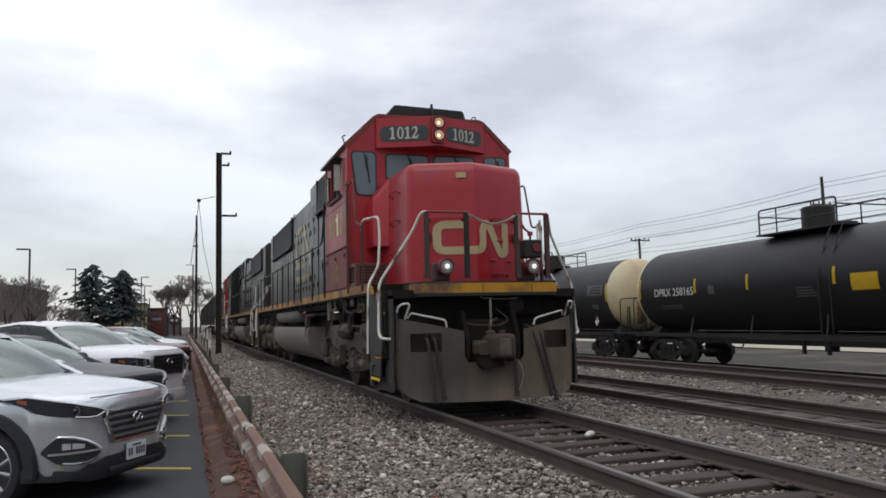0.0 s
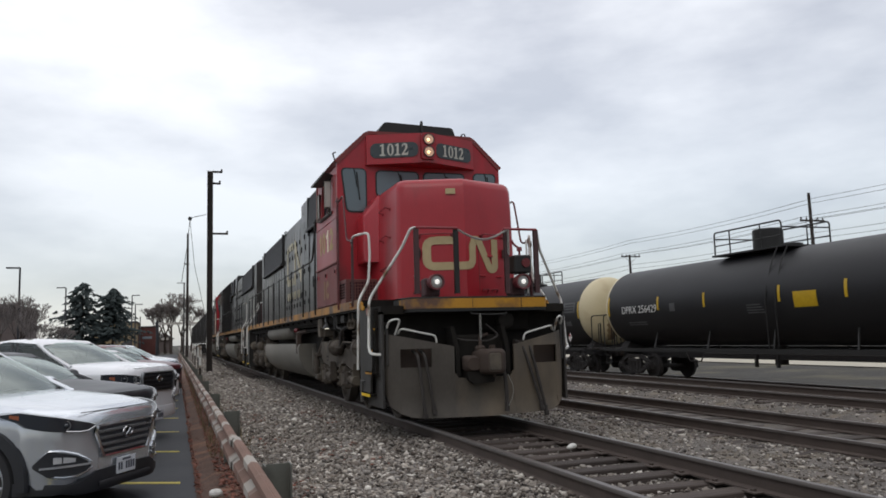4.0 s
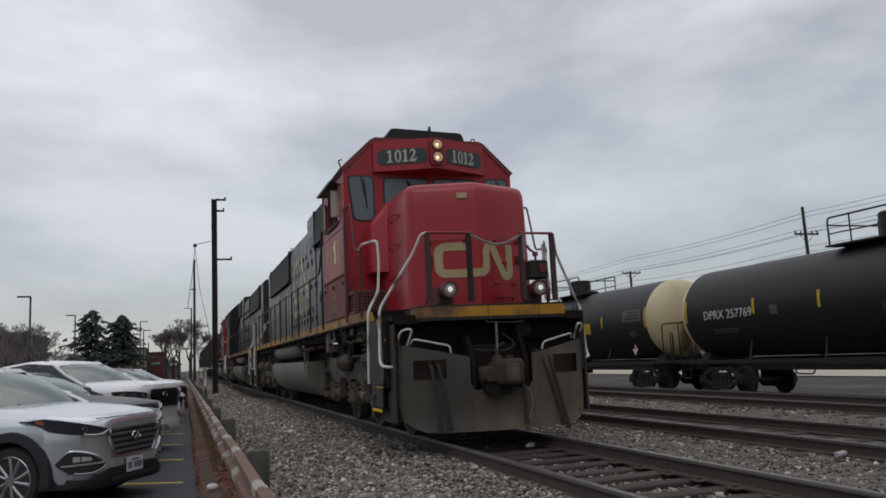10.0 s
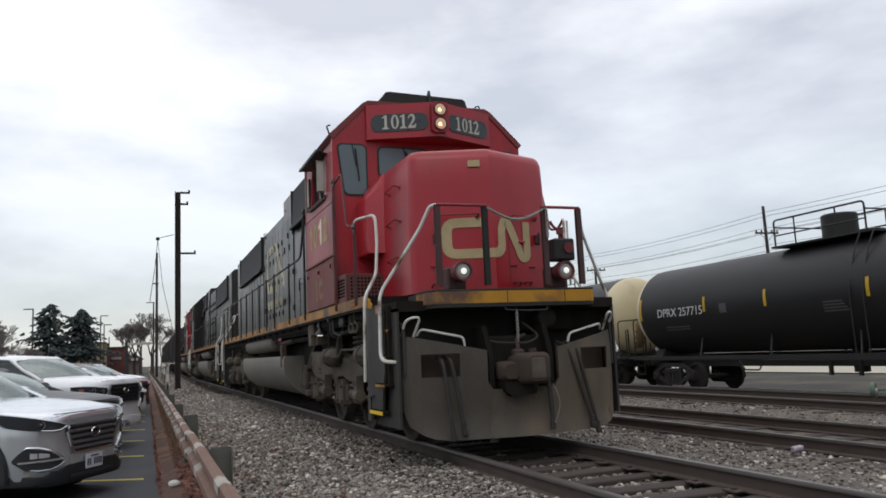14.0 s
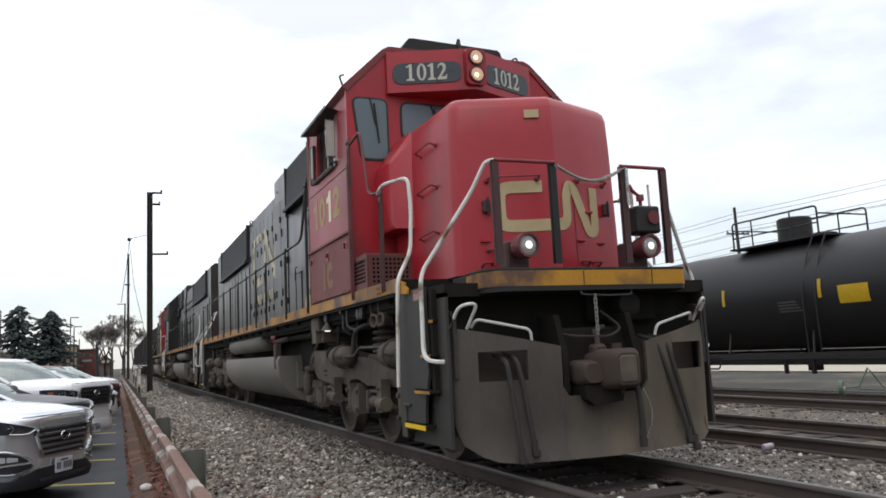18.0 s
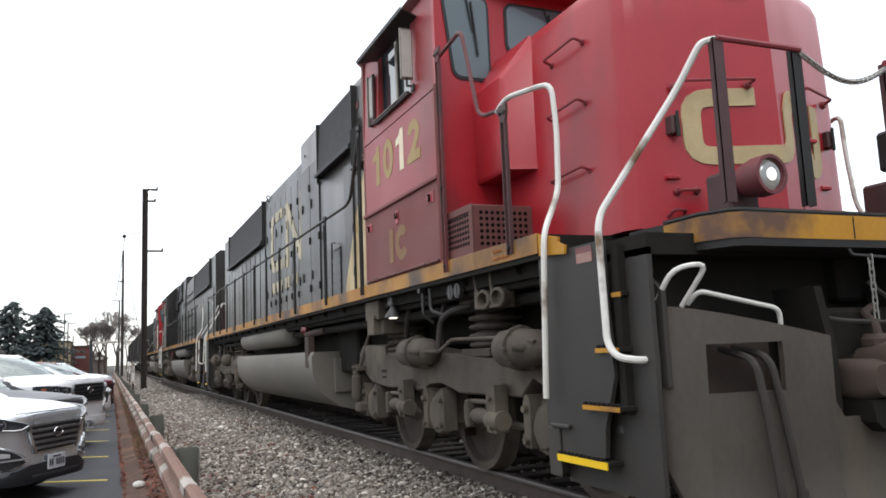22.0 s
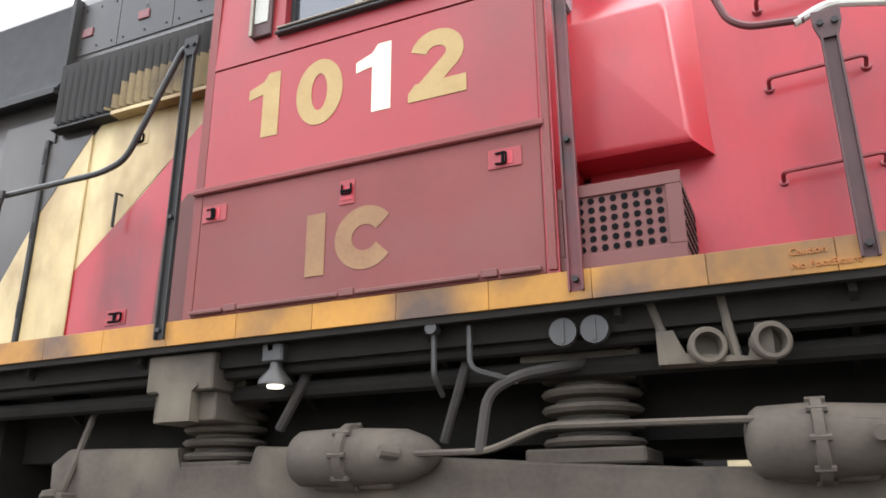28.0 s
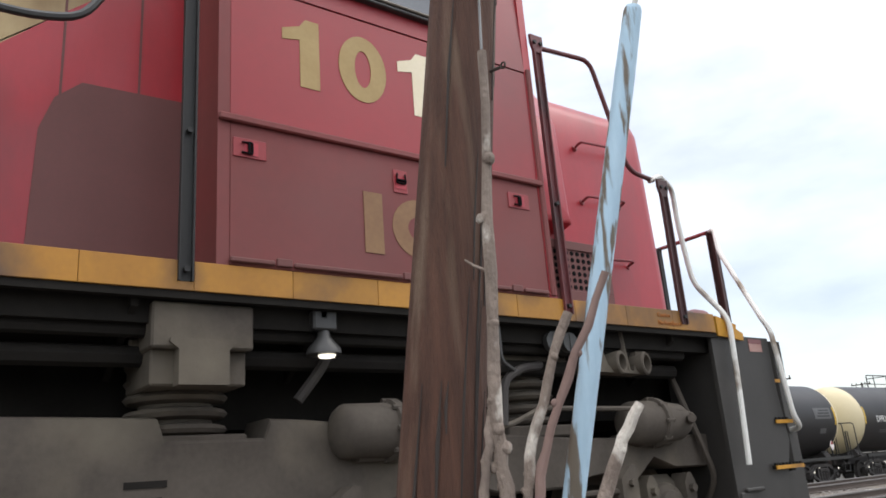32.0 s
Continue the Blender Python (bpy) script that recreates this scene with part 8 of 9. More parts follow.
PICKUP = dict(SUV, crease=1.14, L=5.3, W=1.9, H=1.74, r=0.39, xf=-0.95, xr=-4.2, sill=0.42, top=[(0, 1.16), (-0.03, 1.21), (-0.3, 1.27), (-1.2, 1.32), (-1.6, 1.28), (-3.5, 1.28), (-3.55, 1.32), (-5.2, 1.32), (-5.3, 1.16)], wid=WID[:-3] + [(-5.0, 0.92), (-5.3, 0.88)],
              glass=(-1.2, -1.85, -2.95, -3.2), clad=False, lamp=([(0.52, 0.99), (0.62, 0.98), (0.76, 0.99), (0.84, 1.01), (0.89, 1.05)], [(0.52, 1.1), (0.62, 1.12), (0.76, 1.14), (0.84, 1.15), (0.89, 1.15)]), grille=[(-0.44, 1.15), (0.44, 1.15), (0.48, 1.06), (0.44, 0.82), (-0.44, 0.82), (-0.48, 1.06)], bars=CLAD, edge=RIM, fog_z=0.2)
SILVER, DARK, WHITE, MRED, BLUEGREY = car_paint("silver_car_paint", "cdd1d6", 0.26, 0.72), car_paint("charcoal_car_paint", "26282d", 0.4, 0.0), car_paint("white_car_paint", "e9eaec", 0.3, 0.0), car_paint("dark_red_car_paint", "5e2a2f", 0.32, 0.0), car_paint("black_car_paint", "1f2126", 0.32, 0.0)
build_car("suv", "silver compact SUV with black cladding and alloy wheels", "car", SILVER, SUV, 2, pose(-4.7, 10.1, LOT, rz=-31))
build_car("suv", "charcoal grey SUV parked on the asphalt", "car", DARK, dict(SUV, H=1.55), 2, pose(-4.77, 12.99, LOT, rz=-31))
build_car("pickup_truck", "white pickup truck with a dark grille", "truck", WHITE, PICKUP, 2, pose(-4.5, 15.75, LOT, rz=-31))
for k, (nm, lb, ct, pt, sp_, nx) in enumerate((("sedan", "dark red sedan parked on the asphalt", "car", MRED, SEDAN, -4.8), ("suv", "black SUV parked on the asphalt", "car", BLUEGREY, SUV, -4.62), ("sedan", "white sedan parked on the asphalt", "car", WHITE, SEDAN, -4.4),
                                               ("suv", "dark red SUV parked on the asphalt", "car", MRED, SUV, -4.3), ("sedan", "white sedan parked on the asphalt", "car", WHITE, SEDAN, -4.5), ("suv", "silver SUV parked far along the row", "car", SILVER, SUV, -4.4), ("suv", "white SUV parked far along the row", "car", WHITE, SUV, -4.4))):
    build_car(nm, lb, ct, pt, sp_, 1, pose(nx, 18.55 + 2.8 * k, LOT, rz=-31))

# ---- the rest of the train ----
second = build_loco(False, "black diesel locomotive coupled cab-away behind the leader", HOOD, HOOD)
second["flip"] = 1
third = build_loco(False, "dark diesel locomotive with a red cab, third in the train")
third["flip"] = 0
HOPPER = mat("grey_hopper_paint", rgb("3d3b39"), rgb("33312f"), rough=0.8, scale=1.5, fine=20)


def build_hopper():
    car = thing("hopper_car", label="grey covered hopper car behind the locomotives", category="hopper car", group="freight cars behind the locomotives")
    part("body", Mesh().rings([[(-1.5, y, 1.3 + c), (-1.58, y, 2.4), (-1.5, y, 4.1), (-0.9, y, 4.5), (0.9, y, 4.5), (1.5, y, 4.1), (1.58, y, 2.4), (1.5, y, 1.3 + c)] for y, c in ((-7.9, 1.4), (-6.4, 0.2), (0, 0), (6.4, 0.2), (7.9, 1.4))]), HOPPER, car)
    for k in range(11):
        for sx in (-1, 1):
            part("side_rib", Mesh().box(*sorted((sx * 1.5, sx * 1.62)), -6.6 + 1.3 * k, -6.5 + 1.3 * k, 1.5, 4.0), HOPPER, car)
    part("sill", Mesh().box(-0.3, 0.3, -8.6, 8.6, 0.8, 1.15), BOGIE, car)
    for y in (-7.0, 7.0):
        part("end_frame", Mesh().box(-1.4, 1.4, y - 0.5, y + 0.5, 1.1, 1.2).tube([(-1.4, y * 1.15, 1.1), (-1.4, y * 1.15, 4.2)], 0.03, 6).tube([(1.4, y * 1.15, 1.1), (1.4, y * 1.15, 4.2)], 0.03, 6), HOPPER, car)
        bogie(car, y * 0.88)
    return car


hopper = build_hopper()
hoppers = [hopper] + [copy_thing(hopper, Matrix()) for _ in range(3)]
TRAIN = [(lead, 0.0), (second, 42.68), (third, 43.4)] + [(h, 43.4 + 21.4 + 8.9 + 17.6 * k) for k, h in enumerate(hoppers)]

# ---- tall poles beside the track ----
pl = thing("tall_pole", label="tall dark riveted steel pole with short brackets", category="pole")
m = Mesh().prism([(-2.65, 44.9), (-2.62, 44.9), (-2.62, 45.05), (-2.38, 45.05), (-2.38, 44.9), (-2.35, 44.9), (-2.35, 45.2), (-2.38, 45.2), (-2.38, 45.1), (-2.62, 45.1), (-2.62, 45.2), (-2.65, 45.2)], "z", -0.4, 10.75)
part("shaft", m, DARK_POLE, pl, smooth=None)
for z, w in ((10.7, 0.45), (10.05, 0.35), (7.25, 0.75)):
    part("bracket", Mesh().box(-2.36, -2.3 + w, 44.95, 45.05, z - 0.05, z + 0.05).cyl((-2.3 + w - 0.04, 45, z), (-2.3 + w - 0.04, 45, z + 0.16), 0.05, n=8), DARK_POLE, pl)
part("pulley", Mesh().sphere((-3.55, 45, 8.05), 0.11, 10, 6).tube([(-2.7, 45, 8.3), (-3.5, 45, 8.1)], 0.02, 5), BLACK, pl)
part("hanging_cable", Mesh().tube([(-3.55, 45, 8.0), (-3.7, 45, 6.4), (-3.95, 45.2, 4.6)], 0.018, 5).tube([(-3.55, 45, 8.0), (-3.3, 45, 5.5), (-2.8, 45.2, 3.2), (-2.75, 45.2, 1.0)], 0.014, 5), GREY_RAIL, pl)
p2 = thing("tall_pole", label="tall dark timber pole beside the track", category="pole")
part("shaft", Mesh().cyl((-3.0, 96, -0.5), (-3.0, 96, 14.2), 0.17, 0.12, n=12), DARK_POLE, p2)
part("bracket", Mesh().box(-3.4, -2.8, 95.9, 96.1, 10.5, 10.65), DARK_POLE, p2)
p3 = thing("tall_pole", label="slim grey pole with a side arm", category="pole")
part("shaft", Mesh().cyl((-3.15, 120, -0.5), (-3.15, 120, 10.2), 0.12, 0.1, n=10), GREY_RAIL, p3)
part("bracket", Mesh().box(-4.2, -3.0, 119.9, 120.1, 10.1, 10.2), GREY_RAIL, p3)
for y, h in ((30.5, 1.2), (52, 1.25), (60, 1.25), (68, 1.3)):
    w = thing("marker_post", label="slim post with a white upper half", category="marker post", group="marker posts by the track")
    xx = -3.38 if y < 40 else -2.9
    part("post", Mesh().box(xx - 0.035, xx + 0.035, y - 0.03, y + 0.03, -0.35, h * 0.35, 0.005), DARK_POLE, w)
    part("white_top", Mesh().box(xx - 0.045, xx + 0.045, y - 0.035, y + 0.035, h * 0.35, h, 0.008), WHITE_RAIL, w, "white-painted upper half")

# ---- timber pole, blue post and bare shoots close by ----
tp = thing("timber_pole", label="weathered brown timber utility pole with deep cracks", category="utility pole")
rr = []
for i in range(25):
    z = -0.3 + 0.3 * i
    k = 0.112 - 0.003 * i * 0.3
    rr.append([(-3.2158 - 0.0166 * z + k * (1 + 0.03 * noise.noise(Vector((3 * math.cos(t), 3 * math.sin(t), z * 0.4)))) * math.cos(t), -1.4031 - 0.1367 * z + k * math.sin(t), z) for t in (2 * math.pi * j / 28 for j in range(28))])
part("shaft", Mesh().rings(rr), WOOD_POLE, tp)
cr = Mesh()
random.seed(21)
for k in range(34):
    t, z = random.uniform(1.9, 4.9), random.uniform(0.3, 3.2)
    h = random.uniform(0.1, 0.7)
    rad = 0.1125 - 0.003 * z
    a = Vector((-3.2158 - 0.0166 * z + rad * math.cos(t), -1.4031 - 0.1367 * z + rad * math.sin(t), z))
    cr.tube([a, a + Vector((0.003 - 0.0083 * h, 0.003 - 0.0683 * h, h / 2)), a + Vector((-0.0166 * h, -0.1367 * h, h))], [0.002, 0.0045, 0.001], 5)
part("cracks", cr, DARK_POLE, tp, "dark drying cracks")
part("eye_bolt", Mesh().cyl((-3.3, -1.7, 2.0), (-3.375, -1.735, 2.005), 0.005, n=8).tube([(-3.38 + 0.009 * math.cos(t), -1.74, 2.01 + 0.009 * math.sin(t)) for t in (2 * math.pi * i / 10 for i in range(11))], 0.003, 6), RUST, tp)
part("guy_wire", Mesh().tube([(-3.33, -1.73, 2.5), (-3.37, -1.68, 2.2), (-3.49, -1.565, 1.945)], 0.004, 5), GREY_RAIL, tp)
BLUE = mat("peeling_pale_blue_paint", rgb("b7cfdd"), rgb("a0bccd"), rough=0.75, scale=14, fine=120, bump=0.5, dirt=rgb("6b6154"), dirt_lo=0.51, dirt_hi=0.57, stretch=(5.0, 5.0, 0.4))
BARK = mat("grey_bark", rgb("958679"), rgb("5f534b"), rough=0.95, scale=16, fine=90, bump=1.0, dist=0.008, dirt=rgb("c4bcb0"), dirt_lo=0.54, dirt_hi=0.6, stretch=(1, 1, 0.6))
BARK2 = mat("reddish_bark", rgb("8a7168"), rgb("6e5a53"), rough=0.9, scale=9, fine=60, bump=0.5, dist=0.006, stretch=(1, 1, 0.4))
bp = thing("blue_post", label="leaning post with peeling pale blue paint", category="post")
a, b = Vector((-3.215, -1.597, -0.3)), Vector((-3.67, -1.988, 2.1))
part("shaft", Mesh().tube([a + (b - a) * (i / 12) for i in range(13)], [0.028] * 12 + [0.026], 16), BLUE, bp)
part("cap", Mesh().lathe(b, (b - a), [(0, 0.026), (0.014, 0.023), (0.022, 0.01), (0.022, 0)], n=12), BLUE, bp)
part("eye_hook", Mesh().cyl(b, b + Vector((-0.01, -0.015, 0.05)), 0.008, n=8).tube([b + Vector((0.022 * math.cos(t), 0, 0.07 + 0.022 * math.sin(t))) for t in (2 * math.pi * i / 11 for i in range(10))], 0.005, 6), CHAIN, bp, "bent steel eye hook")


def shoot(points, r0, r1, material, label, seed, twigs=()):
    random.seed(seed)
    th = thing("bare_shoot", label=label, category="sapling", group="bare shoots beside the pole")
    pts, n = [Vector(p) for p in points], 14
    line = []
    for i in range(n + 1):
        u = i / n * (len(pts) - 1)
        k = min(int(u), len(pts) - 2)
        p = pts[k].lerp(pts[k + 1], u - k)
        line.append(p + Vector((random.uniform(-1, 1), random.uniform(-1, 1), 0)) * 0.005)
    part("stem", Mesh().tube(line, [r0 + (r1 - r0) * i / n + random.uniform(-0.0012, 0.0018) for i in range(n + 1)], 10), material, th)
    for i in range(2, n):
        if random.random() < 0.6:
            part("knot", Mesh().sphere(line[i] + Vector((random.uniform(-1, 1), random.uniform(-1, 1), 0)) * r0 * 0.6, r0 * random.uniform(0.55, 0.85), 7, 5), material, th)
    for q in twigs:
        part("twig", Mesh().tube(q, [0.005, 0.004, 0.002][:len(q)], 6), material, th)


shoot([(-3.49, -1.55, -0.3), (-3.466, -1.526, 0.827), (-3.463, -1.523, 0.972), (-3.476, -1.538, 1.401), (-3.495, -1.561, 1.94)], 0.021, 0.011, BARK, "grey knotty bare shoot leaning on the pole", 1, [[(-3.483, -1.546, 1.336), (-3.45, -1.51, 1.36), (-3.437, -1.491, 1.378)]])
shoot([(-3.42, -1.48, -0.3), (-3.497, -1.562, 0.823), (-3.524, -1.592, 0.99), (-3.589, -1.659, 1.225)], 0.013, 0.01, BARK, "slim grey bare shoot", 2)
shoot([(-3.41, -1.47, -0.3), (-3.513, -1.58, 0.822), (-3.531, -1.6, 0.914), (-3.586, -1.656, 1.098), (-3.668, -1.731, 1.311)], 0.013, 0.009, BARK2, "slim reddish bare shoot", 3)
shoot([(-3.45, -1.53, -0.3), (-3.56, -1.63, 0.6), (-3.641, -1.707, 0.89), (-3.69, -1.751, 1.002)], 0.018, 0.012, BARK, "short cut grey shoot", 4)
shoot([(-3.42, -1.46, -0.3), (-3.435, -1.488, 0.828), (-3.453, -1.511, 0.98), (-3.458, -1.517, 1.05)], 0.013, 0.008, BARK, "thin grey shoot beside a thicker one", 5)

# ---- trees ----
NEEDLE = mat("spruce_needles", rgb("2c3433"), rgb("3a4341"), rough=0.9, scale=2, fine=20, island=0.35)
TWIG = mat("bare_twigs", rgb("857d79"), rgb("6f6763"), rough=0.95, scale=2, fine=20, island=0.2)
TRUNK = mat("tree_trunk", rgb("51463f"), rgb("403833"), rough=0.95, scale=3, fine=20)


def spruce(x, y, h, w, seed, low=0.12):
    random.seed(seed)
    t = thing("spruce_tree", label="dark green spruce tree behind the parking lot", category="tree", group="spruce trees")
    part("trunk", Mesh().cyl((x, y, -0.6), (x, y, h * 0.95), 0.22, 0.03, n=8), TRUNK, t)
    m = Mesh()
    for i in range(420):
        u = random.random() ** 1.15
        z = h * (low + (1 - low) * u)
        rad = w / 2 * (1 - u) ** 0.52 * random.choice((0.55, 0.7, 0.85, 1.0, 1.25)) * (0.9 + 0.22 * math.sin(u * 23 + seed)) + 0.1
        a = random.uniform(0, 2 * math.pi)
        d = Vector((math.cos(a), math.sin(a), 0))
        s = Vector((-d.y, d.x, 0))
        for k in range(9):
            q = random.uniform(0.2, 1.0)
            c = Vector((x, y, z)) + d * rad * q + Vector((0, 0, -0.22 * rad * q + random.uniform(-0.12, 0.12)))
            e = random.uniform(0.25, 0.55)
            m.add([c - s * e * 0.5, c + d * e + Vector((0, 0, -0.1 * e)), c + s * e * 0.5, c + Vector((0, 0, e * 0.55))], [(0, 1, 2), (0, 1, 3), (1, 2, 3), (0, 3, 2)])
    part("crown", m, NEEDLE, t, smooth=None)


def bare_tree(x, y, h, w, seed, label="leafless grey tree in the distance"):
    random.seed(seed)
    t = thing("bare_tree", label=label, category="tree", group="bare winter trees")
    tr, tw = Mesh(), Mesh()
    thin = 0.0002 * y

    def grow(p, d, ln, r, depth):
        e = p + d * ln
        (tr if depth < 3 else tw).tube([p, p.lerp(e, 0.5) + Vector((random.uniform(-1, 1), random.uniform(-1, 1), 0)) * ln * 0.06, e], [max(r, thin), max(r * 0.8, thin), max(r * 0.6, thin * 0.7)], 5 if depth < 3 else 3)
        if depth < (8 if 149 < y < 153 else 7):
            for _ in range(3):
                a = random.uniform(0, 2 * math.pi)
                n = (d + Vector((math.cos(a) * w / h, math.sin(a) * w / h, random.uniform(-0.1, 0.6))) * random.uniform(0.5, 1.0)).normalized()
                grow(e, n, ln * random.uniform(0.55, 0.8), r * 0.6, depth + 1)
    grow(Vector((x, y, -0.6)), Vector((0, 0, 1)), h * 0.25, h * 0.022, 1)
    part("trunk", tr, TRUNK, t)
    part("crown", tw, TWIG, t, smooth=None)


spruce(-16.6, 120, 10.0, 10.2, 1, 0.12)
spruce(-12.7, 121, 9.3, 8.2, 2, 0.24)
bare_tree(-5.0, 150, 14.0, 11, 3)
bare_tree(-7.2, 151, 12.4, 9.5, 4)
bare_tree(-3.2, 152, 12.8, 10, 5)
bare_tree(-6.0, 152.5, 13.0, 11, 14)
bare_tree(-1.2, 165, 11.0, 9, 13)
for k, (x, y, h) in enumerate(((-20.9, 74, 6.2), (-19.6, 75, 5.8), (-18.2, 74, 6.0), (-16.9, 76, 5.4), (-15.6, 77, 4.8), (-22.6, 76, 5.2), (-14.4, 80, 4.2), (-17.5, 79, 5.6), (-20.2, 78, 5.8), (-24.2, 75, 5.0))):
    bare_tree(x, y, h + (2.2 if k in (1, 2, 3, 7, 8) else 0.8), h * 0.9, 20 + k, "leafless brown shrub beyond the parking lot")
for k, (x, y, h) in enumerate(((-29, 80, 8), (-26, 90, 7.5), (-34, 95, 9), (-22, 150, 7), (-25, 160, 7), (-9, 170, 6), (95, 110, 12), (120, 90, 13), (110, 40, 11), (95, 150, 12))):
    bare_tree(x, y, h, h * 0.8, 40 + k)

# ---- buildings beyond the lot ----
BROWN = mat("brown_siding", rgb("6a5f5b"), rgb("5b514e"), rough=0.85, scale=0.6, fine=10, stretch=(1, 1, 6))
TAN = mat("tan_stucco", rgb("9d8b6c"), rgb("8c7b5f"), rough=0.85, scale=0.5, fine=8)
BRICK = mat("dull_red_brick_wall", rgb("6b403b"), rgb("593530"), rough=0.85, scale=0.8, fine=14)
PALEW = mat("pale_wall", rgb("b7b1a8"), rgb("a59f96"), rough=0.8, scale=0.5, fine=10)
ROOFM = mat("dark_roof", rgb("4f4a49"), rgb("5a5553"), rough=0.85, scale=1, fine=12)
WINM = glass("building_window", rgb("8d969c"), 0.1)
b = thing("building", label="brown low commercial building with a pale base", category="building")
part("wall", Mesh().box(-44, -19.2, 88, 100, -0.6, 5.7), BROWN, b)
part("roof", Mesh().prism([(-44.3, 5.6), (-44.3, 6.0), (-28.5, 6.1), (-26, 6.4), (-19.0, 5.6), (-19.0, 5.4)], "y", 87.6, 100.4), ROOFM, b)
part("base_wall", Mesh().box(-44, -19.1, 87.9, 88, -0.6, 2.1), PALEW, b, "pale lower wall")
for x in (-28.3, -26.2):
    w = part("window", Mesh().box(x, x + 1.7, 87.93, 88.05, 3.6, 5.0), WINM, b)
    part("window_frame", Mesh().box(x - 0.1, x, 87.9, 88.05, 3.5, 5.1).box(x + 1.7, x + 1.8, 87.9, 88.05, 3.5, 5.1).box(x - 0.1, x + 1.8, 87.9, 88.05, 5.0, 5.1), PALEW, w)
for x in (-34, -31, -25, -21.5):
    part("door", Mesh().box(x, x + 1.4, 87.86, 87.95, -0.4, 1.6), ROOFM, b)
b = thing("building", label="tan stucco building behind the spruce trees", category="building")
part("wall", Mesh().box(-17.5, -10.6, 142, 156, -0.6, 5.1), TAN, b)
part("roof", Mesh().box(-17.7, -10.45, 141.8, 156.2, 5.1, 5.35), ROOFM, b)
part("door", Mesh().box(-12.6, -11.2, 141.9, 142, -0.4, 2.0), ROOFM, b)
b = thing("building", label="low dull red brick building", category="building")
part("wall", Mesh().box(-10.7, -7.6, 150, 162, -0.6, 4.45), BRICK, b)
part("roof", Mesh().box(-10.8, -7.5, 149.8, 162, 4.45, 4.65), ROOFM, b)
part("window", Mesh().box(-9.9, -8.3, 149.9, 150, 2.4, 2.8), WINM, b)
b = thing("building", label="small gabled shed at the end of the line", category="building")
part("wall", Mesh().box(-7.8, -4.9, 175, 182, -0.6, 2.5), BROWN, b)
part("roof", Mesh().prism([(-8.2, 2.4), (-6.4, 3.7), (-4.5, 2.4)], "y", 174.5, 182.5), ROOFM, b)
part("sign", Mesh().box(-7.1, -5.7, 174.3, 174.45, 2.2, 2.7), PALEW, b)
LAMPM = mat("lamp_post_paint", rgb("35363a"), rgb("2b2c30"), rough=0.6)
for x, y, h, arms in ((-20.0, 60, 9.1, 2), (-17.7, 80, 8.6, 1), (-26, 72, 6.7, 1), (-17.8, 112, 9.0, 1), (-10.7, 130, 9.0, -1), (-10.3, 132, 7.7, -1), (-9.6, 133, 5.8, 0)):
    l = thing("lamp_post", label="slim dark parking-lot lamp post", category="lamp post", group="parking-lot lamp posts")
    part("mast", Mesh().cyl((x, y, -0.5), (x, y, h), 0.11, 0.08, n=10), LAMPM, l)
    if arms == 2:
        part("head", Mesh().box(x - 0.95, x - 0.1, y - 0.2, y + 0.2, h - 0.08, h + 0.04), LAMPM, l)
        part("head", Mesh().box(x + 0.1, x + 0.95, y - 0.2, y + 0.2, h - 0.08, h + 0.04), LAMPM, l)
        part("sensor", Mesh().cyl((x, y, h), (x, y, h + 0.18), 0.12, n=8), LAMPM, l)
    elif arms:
        part("head", Mesh().box(*sorted((x, x - arms * 1.1)), y - 0.2, y + 0.2, h - 0.06, h + 0.06), LAMPM, l)
g = thing("gantry", label="pale horizontal signal gantry over the tracks", category="signal gantry")
part("beam", Mesh().box(-7.2, 6, 139.8, 140.2, 4.6, 4.95), PALEW, g)
part("mast", Mesh().cyl((-7.2, 140, -0.5), (-7.2, 140, 5.2), 0.25, n=8), LAMPM, g)
part("mast", Mesh().cyl((6.0, 140, -0.5), (6.0, 140, 5.2), 0.25, n=8), LAMPM, g)

# ---- pole line and wires across the yard ----
WIRE = mat("dark_wire", rgb("6b6e74"), rgb("5f6268"), rough=0.7, bump=0)
poles = [(48, 16, 12.4), (48, 53.5, 12.8), (48, 82, 10.5), (48, 116, 10.6), (48, 160, 10.6), (34, -66, 7.5), (48, -110, 9.5), (52, -100, 9.0)]
for x, y, h in poles:
    u = thing("utility_pole", label="dark timber utility pole with crossarms", category="utility pole", group="utility poles across the yard")
    part("shaft", Mesh().cyl((x, y, -1), (x - 0.15, y, h), 0.2, 0.13, n=10), DARK_POLE, u)
    za = min(h - 0.3, 10.3)
    arm = part("crossarm", Mesh().box(x - 1.3, x + 1.3, y - 0.08, y + 0.08, za, za + 0.13), DARK_POLE, u)
    part("brace", Mesh().tube([(x - 0.8, y, za), (x, y, za - 0.7), (x + 0.8, y, za)], 0.025, 5), DARK_POLE, u)
    for d in (-1.2, -0.6, 0.6, 1.2):
        part("insulator", Mesh().cyl((x + d, y, za + 0.12), (x + d, y, za + 0.36), 0.07, 0.05, n=8), DARK_POLE, arm)
    if 100 < y < 130:
        part("crossarm", Mesh().box(x - 1.5, x + 1.5, y - 0.08, y + 0.08, za - 1.1, za - 0.97), DARK_POLE, u)
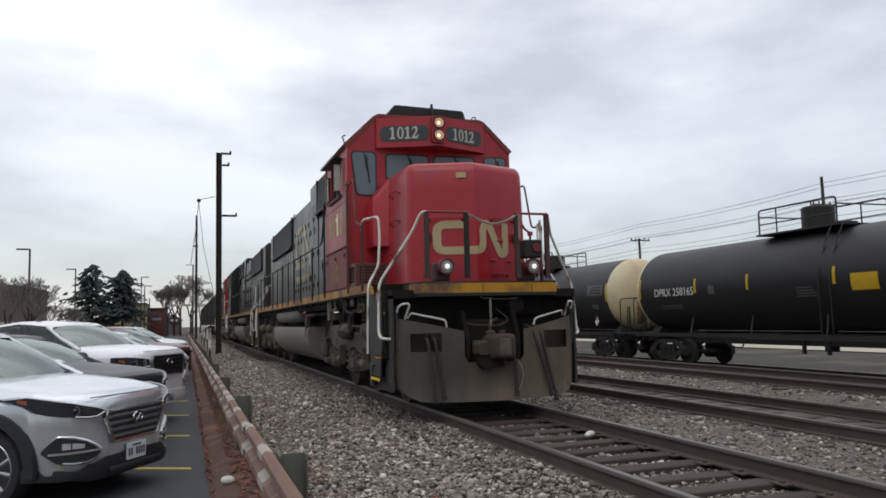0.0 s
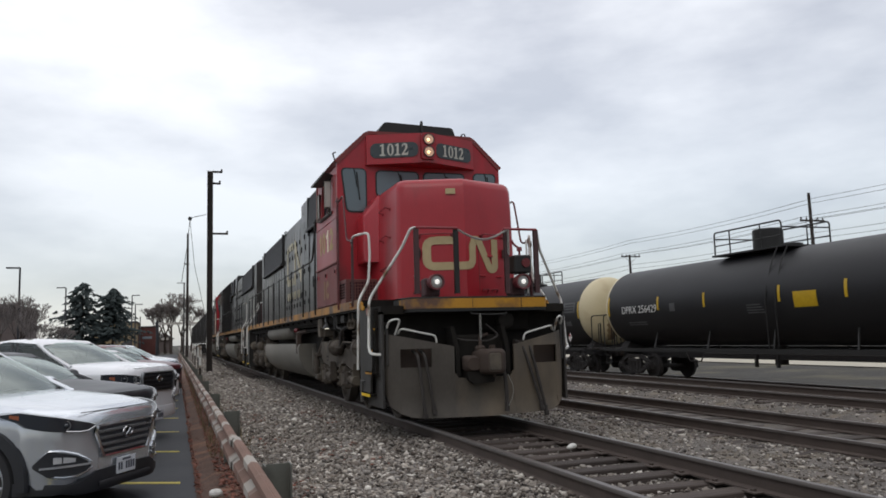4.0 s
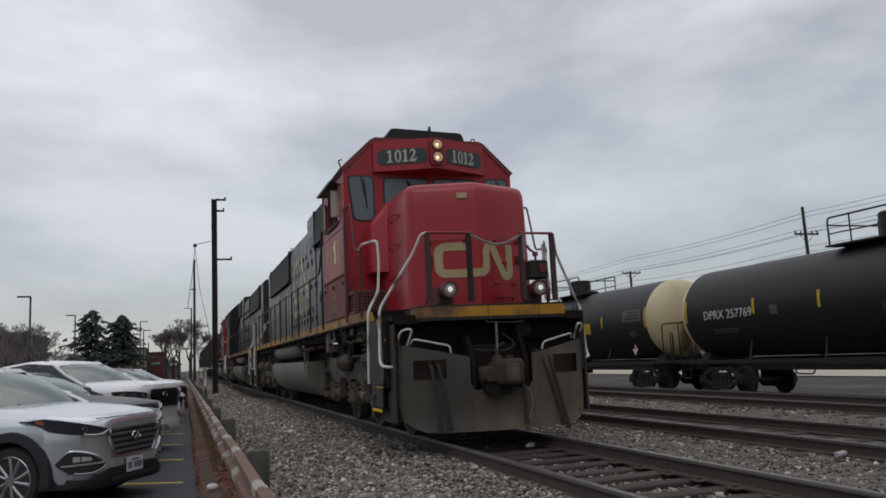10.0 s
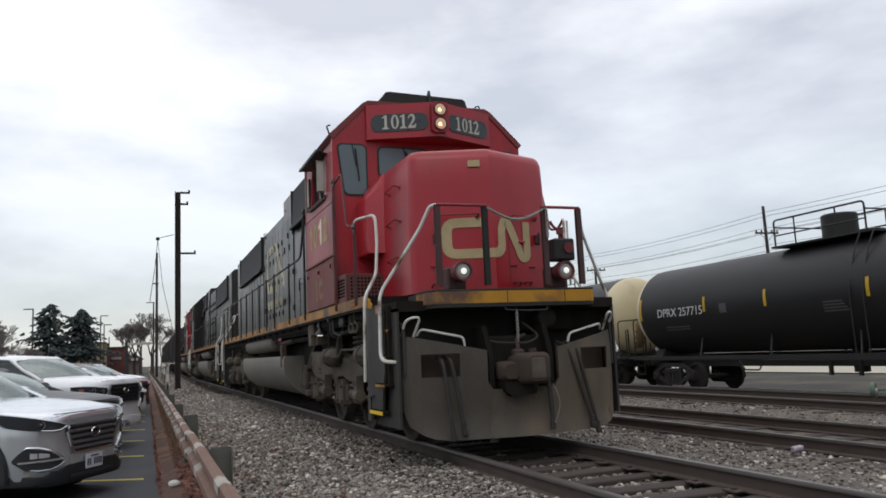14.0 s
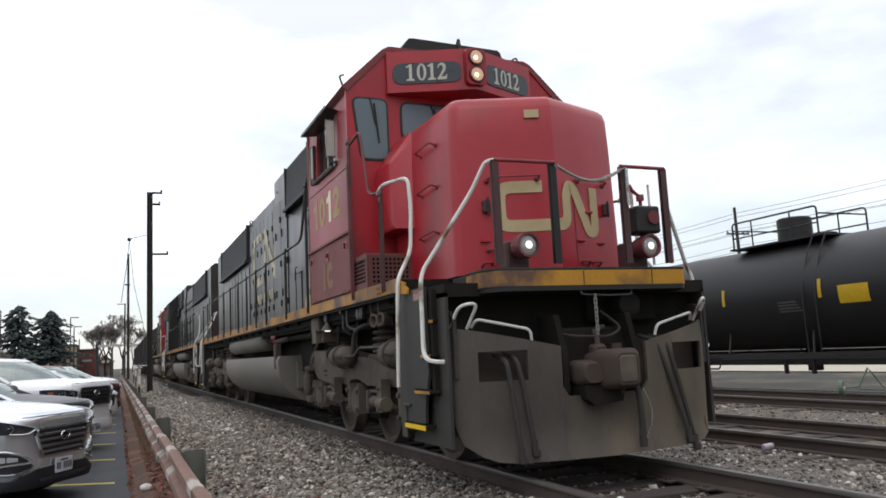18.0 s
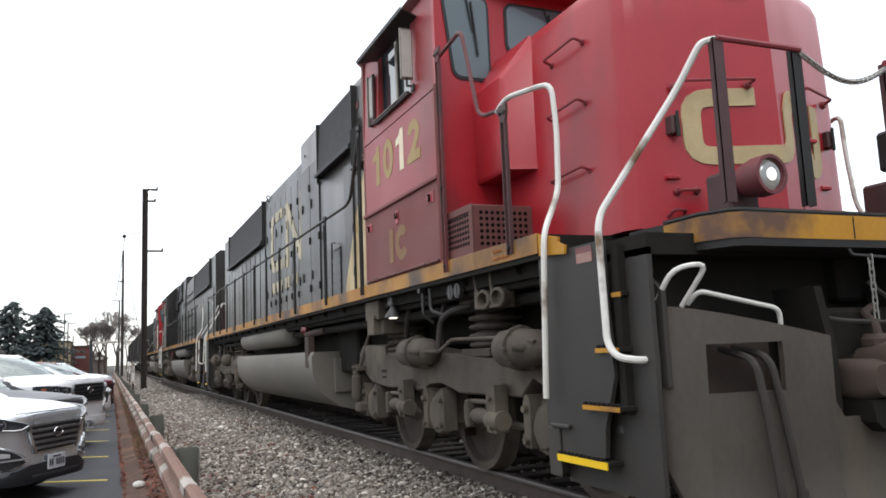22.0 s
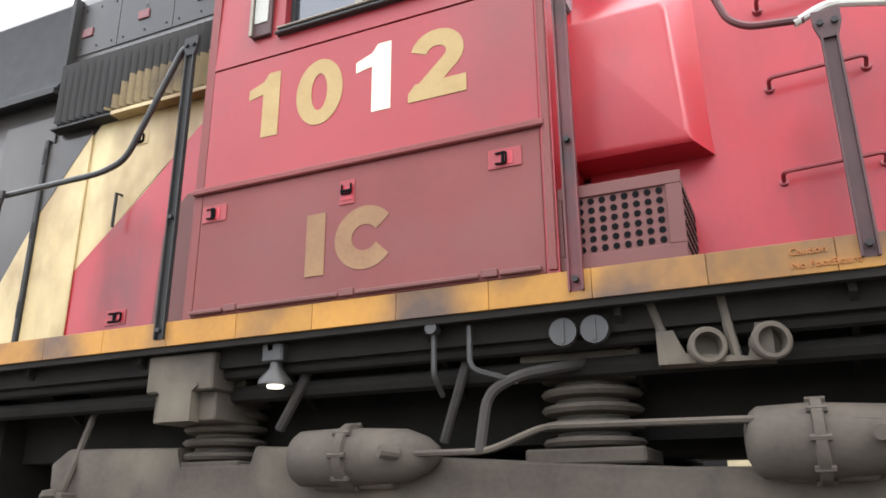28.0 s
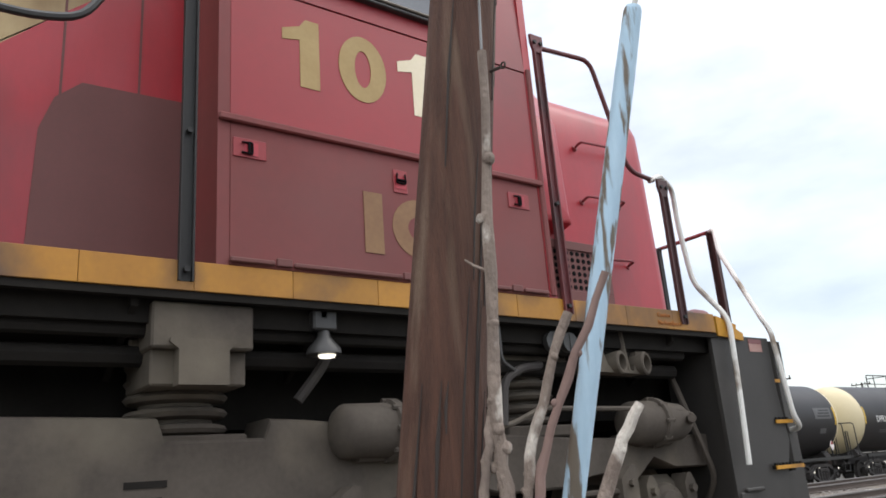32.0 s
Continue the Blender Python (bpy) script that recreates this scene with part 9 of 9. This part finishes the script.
for j, (dz, dx) in enumerate(((0.42, -1.2), (0.42, 1.2), (0.42, 0.6), (1.7, 0.0), (2.1, 0.1), (-0.9, 0.16), (-1.4, 0.16))):
    wr = thing("overhead_wire", label="thin overhead wire sagging between poles", category="overhead wire", group="wires across the yard")
    for a, b in zip(poles[:4], poles[1:5]):
        p, q = Vector((a[0] + dx, a[1], 10.2 + dz)), Vector((b[0] + dx, b[1], 10.2 + dz))
        part("span", Mesh().tube([p.lerp(q, i / 10) - Vector((0, 0, 0.3 * 4 * (i / 10) * (1 - i / 10))) for i in range(11)], 0.022, 4), WIRE, wr)

# ---- small things on the ground ----
CAN = mat("purple_can", rgb("c9c3cc"), rgb("8a5f86"), rough=0.35, metal=0.3, scale=22)
c = thing("drink_can", label="purple and silver drink can lying on the ballast", category="can")
part("body", Mesh().lathe((3.15, 7.4, -0.215), (1, 0.12, 0.03), [(0, 0.028), (0.012, 0.037), (0.15, 0.037), (0.165, 0.028), (0.165, 0)], n=18), CAN, c)
part("rim", Mesh().lathe((3.315, 7.42, -0.21), (1, 0.12, 0.03), [(0, 0.03), (0.008, 0.03), (0.008, 0)], n=16), CHROME, c)
part("band", Mesh().lathe((3.19, 7.405, -0.2138), (1, 0.12, 0.03), [(0, 0.0376), (0.03, 0.0376)], n=18), PALEW, c)
LITTERW = mat("white_litter", rgb("d5d3cc"), rgb("c4c2bb"), rough=0.7)
for x, y, z, r in ((0.52, 10.2, -0.13, 0.05), (0.4, 10.05, -0.12, 0.035), (-3.81, 9.7, -0.22, 0.06), (-0.3, 5.5, -0.13, 0.03)):
    solid("paper_scrap", Mesh().sphere((x, y, z), r, 7, 5, (1.2, 0.9, 0.7)), LITTERW, "crumpled scrap of white paper", "litter", smooth=None)
GREENP = mat("faded_green_paint", rgb("5d6f5f"), rgb("4d5d50"), rough=0.7)
hc = thing("hand_cart", label="small green-wheeled hand tool lying across a rail", category="hand tool")
part("wheel", Mesh().lathe((8.1, 10.4, 0.1), (0.5, -0.8, 0), [(-0.04, 0.05), (-0.04, 0.14), (0.04, 0.14), (0.04, 0.05)], n=16), GREENP, hc)
part("hub", Mesh().sphere((8.08, 10.36, 0.1), 0.05, 8, 6), PALEW, hc)
part("frame", Mesh().tube([(8.1, 10.4, 0.1), (8.3, 10.2, 0.12), (8.45, 10.1, 0.45), (8.55, 10.05, 0.3), (8.65, 9.95, 0.05), (8.3, 10.2, 0.08)], 0.018, 6), GREENP, hc)

# ---- what moves ----
SECOND, THIRD = 21.95, 43.9


def loco_at(t):
    return float(np.interp(t, [r[0] for r in LOCO], [r[1] for r in LOCO]))


def motions():
    for ob, off in TRAIN:
        flip = ob.get("flip", 0)
        walk(ob, [(t, pose(0, y + off, 0, 0, 0, 180 if flip else 0)) for t, y in LOCO])
    for w in [o for ob, off in TRAIN for o in ob.children if o.name.startswith("wheelset")]:
        base = w.matrix_basis.translation.copy()
        sg = -1 if w.parent.get("flip", 0) else 1
        rows = []
        for k in range(65):
            t = k * 0.5
            a = sg * math.degrees((loco_at(0) - loco_at(t)) / (0.533 if w.parent.name.startswith("loco") else 0.455))
            rows.append((t, pose(*base, a)))
        walk(w, rows)
    x, z = TRACKS[3]
    for k, c in enumerate(tanks):
        walk(c, [(t, pose(x, tank_y(k, t), z)) for t in (0.5 * q for q in range(65))])
    for ob in [o for c in tanks for o in c.children if o.name.startswith("wheelset")]:
        base = ob.matrix_basis.translation.copy()
        walk(ob, [(k * 0.16, pose(*base, math.degrees(TRAIN_V * k * 0.16 / 0.455))) for k in range(201)])


motions()
